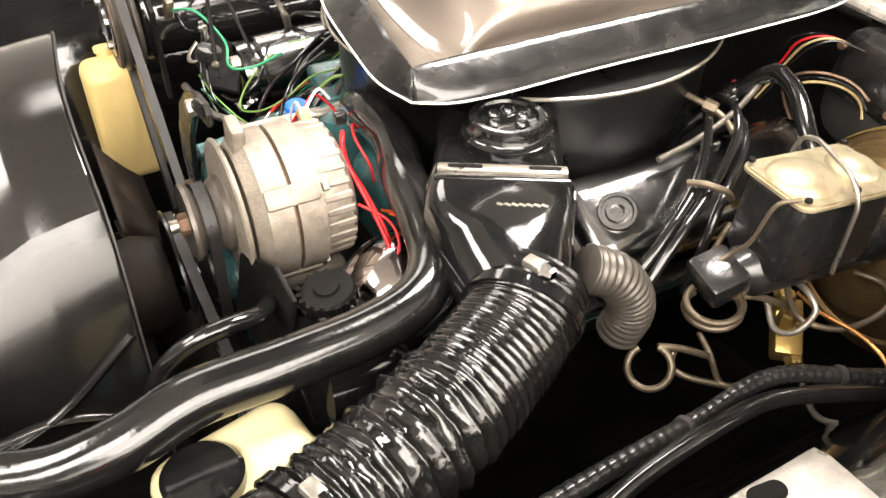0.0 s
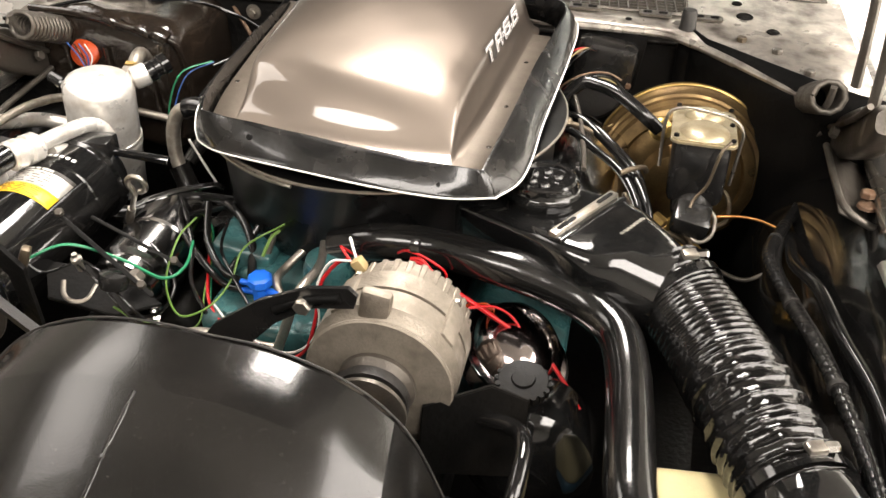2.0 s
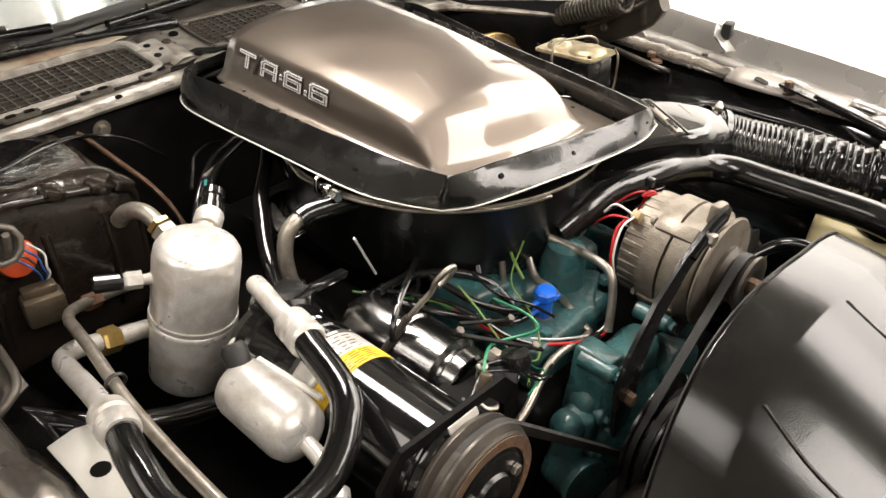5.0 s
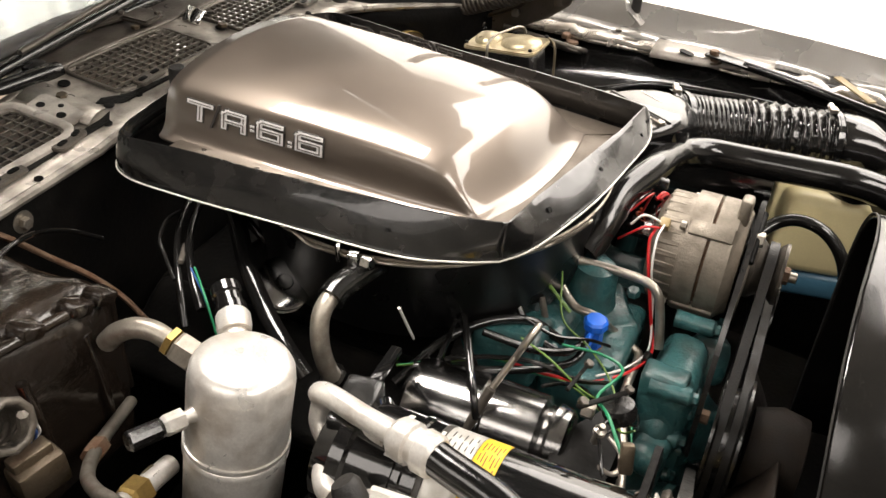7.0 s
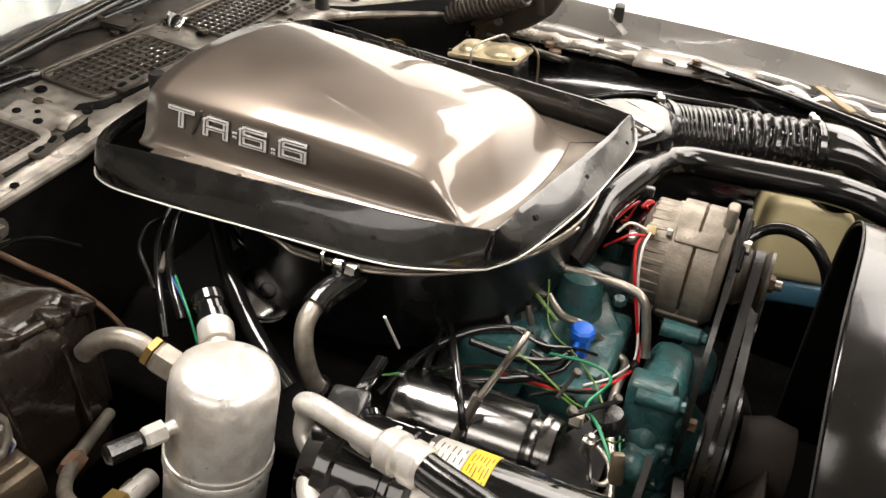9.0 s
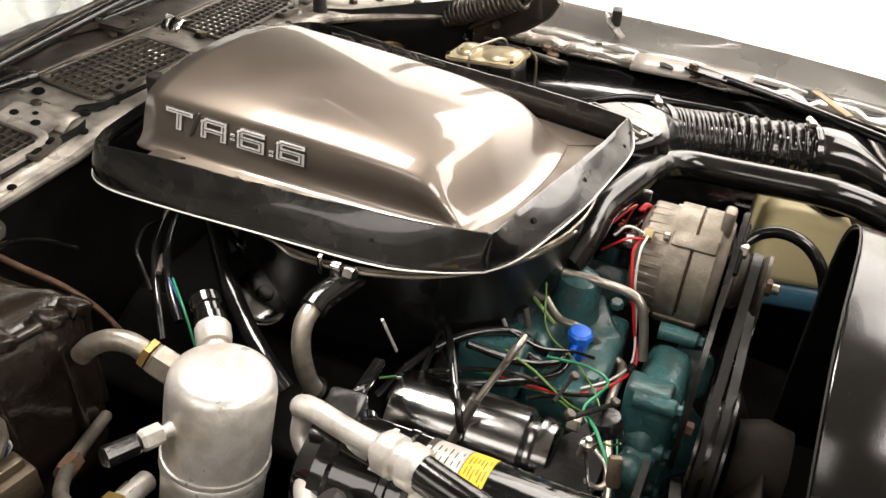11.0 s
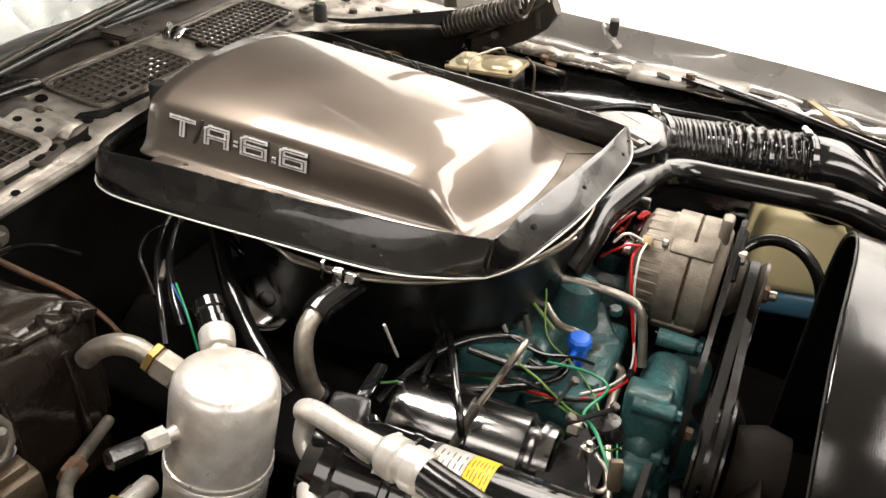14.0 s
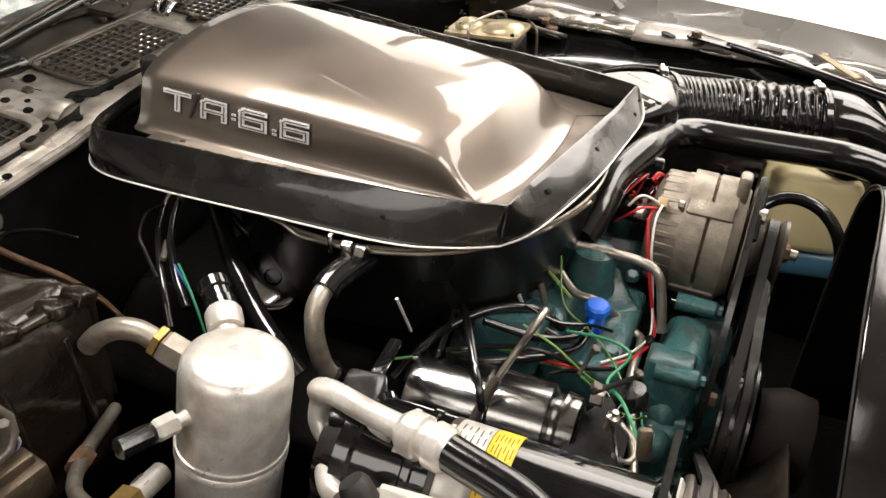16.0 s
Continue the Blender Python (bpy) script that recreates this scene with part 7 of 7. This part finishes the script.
for p in ((-0.268, -0.303, 0.903), (-0.172, -0.327, 0.840), (-0.158, -0.281, 0.842), (-0.325, -0.122, 0.884)):
    hexa("bolt", p, (0.1, -0.5, 1), 0.005, 0.005, HINGE_DARK, br, "dull steel bolt")
gs = thing("gusset_plate", "black triangular plate beside the air cleaner", "bracket", "engine brackets")
m_tri = [(-0.225, -0.145), (-0.145, -0.130), (-0.235, -0.205)]
slab("plate", m_tri, 0.003, pose(0, 0, 0.835, 4, -6, 0), BLACK_SATIN, gs, "", 0.001)
bar("edge", (-0.235, -0.205, 0.828), (-0.145, -0.130, 0.832), 0.005, 0.008, BLACK_GLOSS, gs, "folded bright edge")
bar("edge", (-0.225, -0.145, 0.842), (-0.145, -0.130, 0.834), 0.005, 0.008, BLACK_GLOSS, gs, "folded bright edge")
wire("vacuum_hose", [(-0.235, -0.10, 0.80), (-0.185, -0.125, 0.825), (-0.14, -0.16, 0.835), (-0.105, -0.20, 0.826), (-0.092, -0.235, 0.80)], 0.0055, RUBBER, "thick black hose curving round the manifold", "vacuum hose", "vacuum hoses", 12)
for k, pts_ in enumerate((
        [(-0.252, -0.318, 0.858), (-0.222, -0.325, 0.850), (-0.195, -0.335, 0.826), (-0.165, -0.338, 0.800), (-0.13, -0.325, 0.785)],
        [(-0.250, -0.322, 0.852), (-0.215, -0.335, 0.838), (-0.185, -0.345, 0.812), (-0.15, -0.340, 0.790)],
        [(-0.30, -0.34, 0.862), (-0.285, -0.335, 0.845), (-0.262, -0.325, 0.850), (-0.25, -0.318, 0.856)],
        [(-0.205, -0.25, 0.84), (-0.18, -0.265, 0.828), (-0.162, -0.285, 0.81), (-0.17, -0.31, 0.79), (-0.2, -0.32, 0.785)],
        [(-0.22, -0.15, 0.845), (-0.19, -0.19, 0.84), (-0.165, -0.23, 0.828), (-0.15, -0.27, 0.808), (-0.12, -0.30, 0.79)],
        [(-0.13, -0.20, 0.85), (-0.125, -0.235, 0.835), (-0.10, -0.265, 0.822), (-0.075, -0.285, 0.80)])):
    wire("black_wire", pts_, (0.0018, 0.0014, 0.0018, 0.0022, 0.0026, 0.002)[k], RUBBER, "thin black wire among the engine wiring")
cl = thing("hose_bracket", "bright steel clamp with a wing nut", "clamp")
turned("stud", (-0.250, -0.317, 0.842), (0, -0.2, 1), [(0, 0.004), (0.012, 0.004), (0.013, 0.006), (0.018, 0.006), (0.020, 0.003), (0.024, 0.003)], STEEL, cl, "steel stud and nut", 12)
tube("strap", [(-0.268, -0.328, 0.832), (-0.262, -0.340, 0.822), (-0.248, -0.345, 0.819), (-0.234, -0.340, 0.822), (-0.229, -0.326, 0.832)], 0.0028, STEEL, cl, "bright bent strap", 8, flat=0.5)
tg = thing("foil_tag", "crumpled shiny metal tag beside the engine", "tag")
sheet("leaf", [[(-0.225, -0.28, 0.772), (-0.205, -0.276, 0.779), (-0.186, -0.278, 0.774)], [(-0.222, -0.294, 0.768), (-0.203, -0.291, 0.774), (-0.183, -0.293, 0.771)], [(-0.219, -0.306, 0.762), (-0.20, -0.304, 0.766), (-0.18, -0.307, 0.765)]], 0.0012, CHROME, tg, "folded metal leaf")
# hoses and looms behind the accumulator
for r, pts_ in (
        (0.0042, [(-0.116, 0.24, 0.882), (-0.16, 0.215, 0.891), (-0.219, 0.18, 0.897), (-0.258, 0.15, 0.893), (-0.291, 0.12, 0.88), (-0.313, 0.1, 0.857)]),
        (0.0048, [(-0.097, 0.24, 0.872), (-0.145, 0.21, 0.883), (-0.197, 0.18, 0.891), (-0.245, 0.145, 0.894), (-0.276, 0.115, 0.886), (-0.297, 0.09, 0.872)]),
        (0.0022, [(-0.197, 0.19, 0.904), (-0.223, 0.19, 0.908), (-0.258, 0.17, 0.91), (-0.274, 0.15, 0.904), (-0.296, 0.12, 0.899)]),
        (0.0105, [(-0.122, 0.2, 0.902), (-0.145, 0.17, 0.895), (-0.175, 0.135, 0.882), (-0.218, 0.09, 0.869), (-0.246, 0.05, 0.847), (-0.269, 0.01, 0.831), (-0.28, -0.02, 0.812)]),
        (0.005, [(-0.117, 0.2, 0.899), (-0.133, 0.17, 0.879), (-0.146, 0.13, 0.857), (-0.136, 0.1, 0.825), (-0.115, 0.07, 0.779)])):
    wire("firewall_hose", pts_, r, RUBBER, "gloss black hose down the firewall", "hose", "heater hoses", 12)
ct = thing("loom_clip", "grey plastic clip round the loom wires", "clip", "engine clips")
box("strap", pose(-0.2515, 0.1475, 0.8935, 20, 10, 35), 0.042, 0.006, 0.006, HINGE_MAT, ct, "", 0.002)
# round vent duct and looped wires near the booster
wires_ = thing("loop_harness", "looped thin tan and black wires near the booster", "wire harness")
for k in range(3):
    c = Vector((0.262, 0.235, 0.845))
    lp_ = [c + Vector(((0.045 + 0.006 * k) * math.cos(a), 0.012 * math.sin(2 * a), (0.040 + 0.005 * k) * math.sin(a))) for a in np.linspace(0.4 + 0.2 * k, 5.6 + 0.2 * k, 14)]
    tube("loop", lp_, 0.0016, (TAN, RUBBER, RUSTY)[k], wires_, "thin looped wire", 6, 4)
gr_ = thing("grommet_disc", "dull grey round cover plate on the firewall", "cover")
turned("disc", (0.262, 0.30, 0.84), (0, -1, 0.2), [(0, 0.045), (0.01, 0.045), (0.016, 0.040), (0.018, 0.03), (0.018, 0)], RUBBER_DULL, gr_, sides=28)
# passenger-side fender brace with oval holes
fp = thing("fender_brace", "pale bare-metal fender brace with oval holes", "brace")
sheet("plate", [[(-0.60, -0.12 - 0.05 * i, 0.862 + 0.004 * math.sin(2 * i)), (-0.575, -0.12 - 0.05 * i, 0.866), (-0.555, -0.12 - 0.05 * i, 0.86), (-0.55, -0.12 - 0.05 * i, 0.84)] for i in range(7)], 0.002, CREAM, fp, "pale bent plate")
for y in (-0.18, -0.25, -0.33):
    turned("hole", (-0.58, y, 0.8665), (0, 0, 1), [(0, 0.009), (0.001, 0.008), (0.0012, 0)], BLACK_MATT, fp, "dark oval hole", 16)
bk = thing("fender_bolt", "rusty bolt on the fender flange", "bolt", "fender bolts")
hexa("head", (0.640, -0.18, 0.870), (0, 0, 1), 0.004, 0.006, OLIVE, bk)
bk = thing("fender_bolt", "dull grey bolt on the fender flange", "bolt", "fender bolts")
hexa("head", (0.655, -0.07, 0.870), (0, 0, 1), 0.004, 0.006, HINGE_MAT, bk)
sp = thing("stop_plate", "thin plate below the rubber bump stop", "plate")
slab("plate", [(-0.03, -0.02), (0.03, -0.02), (0.018, 0.02), (-0.018, 0.02)], 0.003, pose(0.676, -0.088, 0.896, 0, -45, 102), SILVER_PAINT, sp)
tb = thing("fender_tab", "pale bare-metal tab with an oval hole and a bolt", "tab")
sheet("plate", [[(x0 + 0.001, y, 0.862), (x0 + 0.004, y, 0.8690), (x0 + 0.016, y, 0.8735), (0.642, y, 0.876)] for x0, y in ((0.588, -0.145), (0.589, -0.17), (0.590, -0.205), (0.592, -0.235), (0.604, -0.262), (0.610, -0.30), (0.612, -0.345))], 0.002, GALV, tb, "pale bent plate", 50)
slab("hole", rounded(0.026, 0.014, 0.0068, 4), 0.0012, pose(0.606, -0.203, 0.8750, 0, -8, 80), BLACK_MATT, tb, "dark oval hole")
hexa("bolt", (0.612, -0.250, 0.8705), (-0.2, 0, 1), 0.006, 0.010, RUSTY, tb, "rusty hexagon bolt")
turned("washer", (0.612, -0.250, 0.8685), (-0.2, 0, 1), [(0, 0.014), (0.002, 0.0135), (0.0022, 0.008)], OLIVE, tb, "tarnished washer", 18)
sr = thing("stay_rod", "long flat black stay along the wheel housing", "stay")
bar("rod", (0.618, -0.236, 0.8775), (0.594, -0.310, 0.8775), 0.026, 0.004, BLACK_SATIN, sr, "flat black end with a bolt")
tube("rod_end", [(0.597, -0.300, 0.8775), (0.564, -0.407, 0.8745), (0.515, -0.548, 0.868), (0.46, -0.70, 0.86)], 0.0075, BLACK_GLOSS, sr, "round black bar", 12)
hexa("bolt", (0.613, -0.247, 0.8795), (0, 0, 1), 0.007, 0.008, RUSTY, sr, "rusty hexagon bolt")
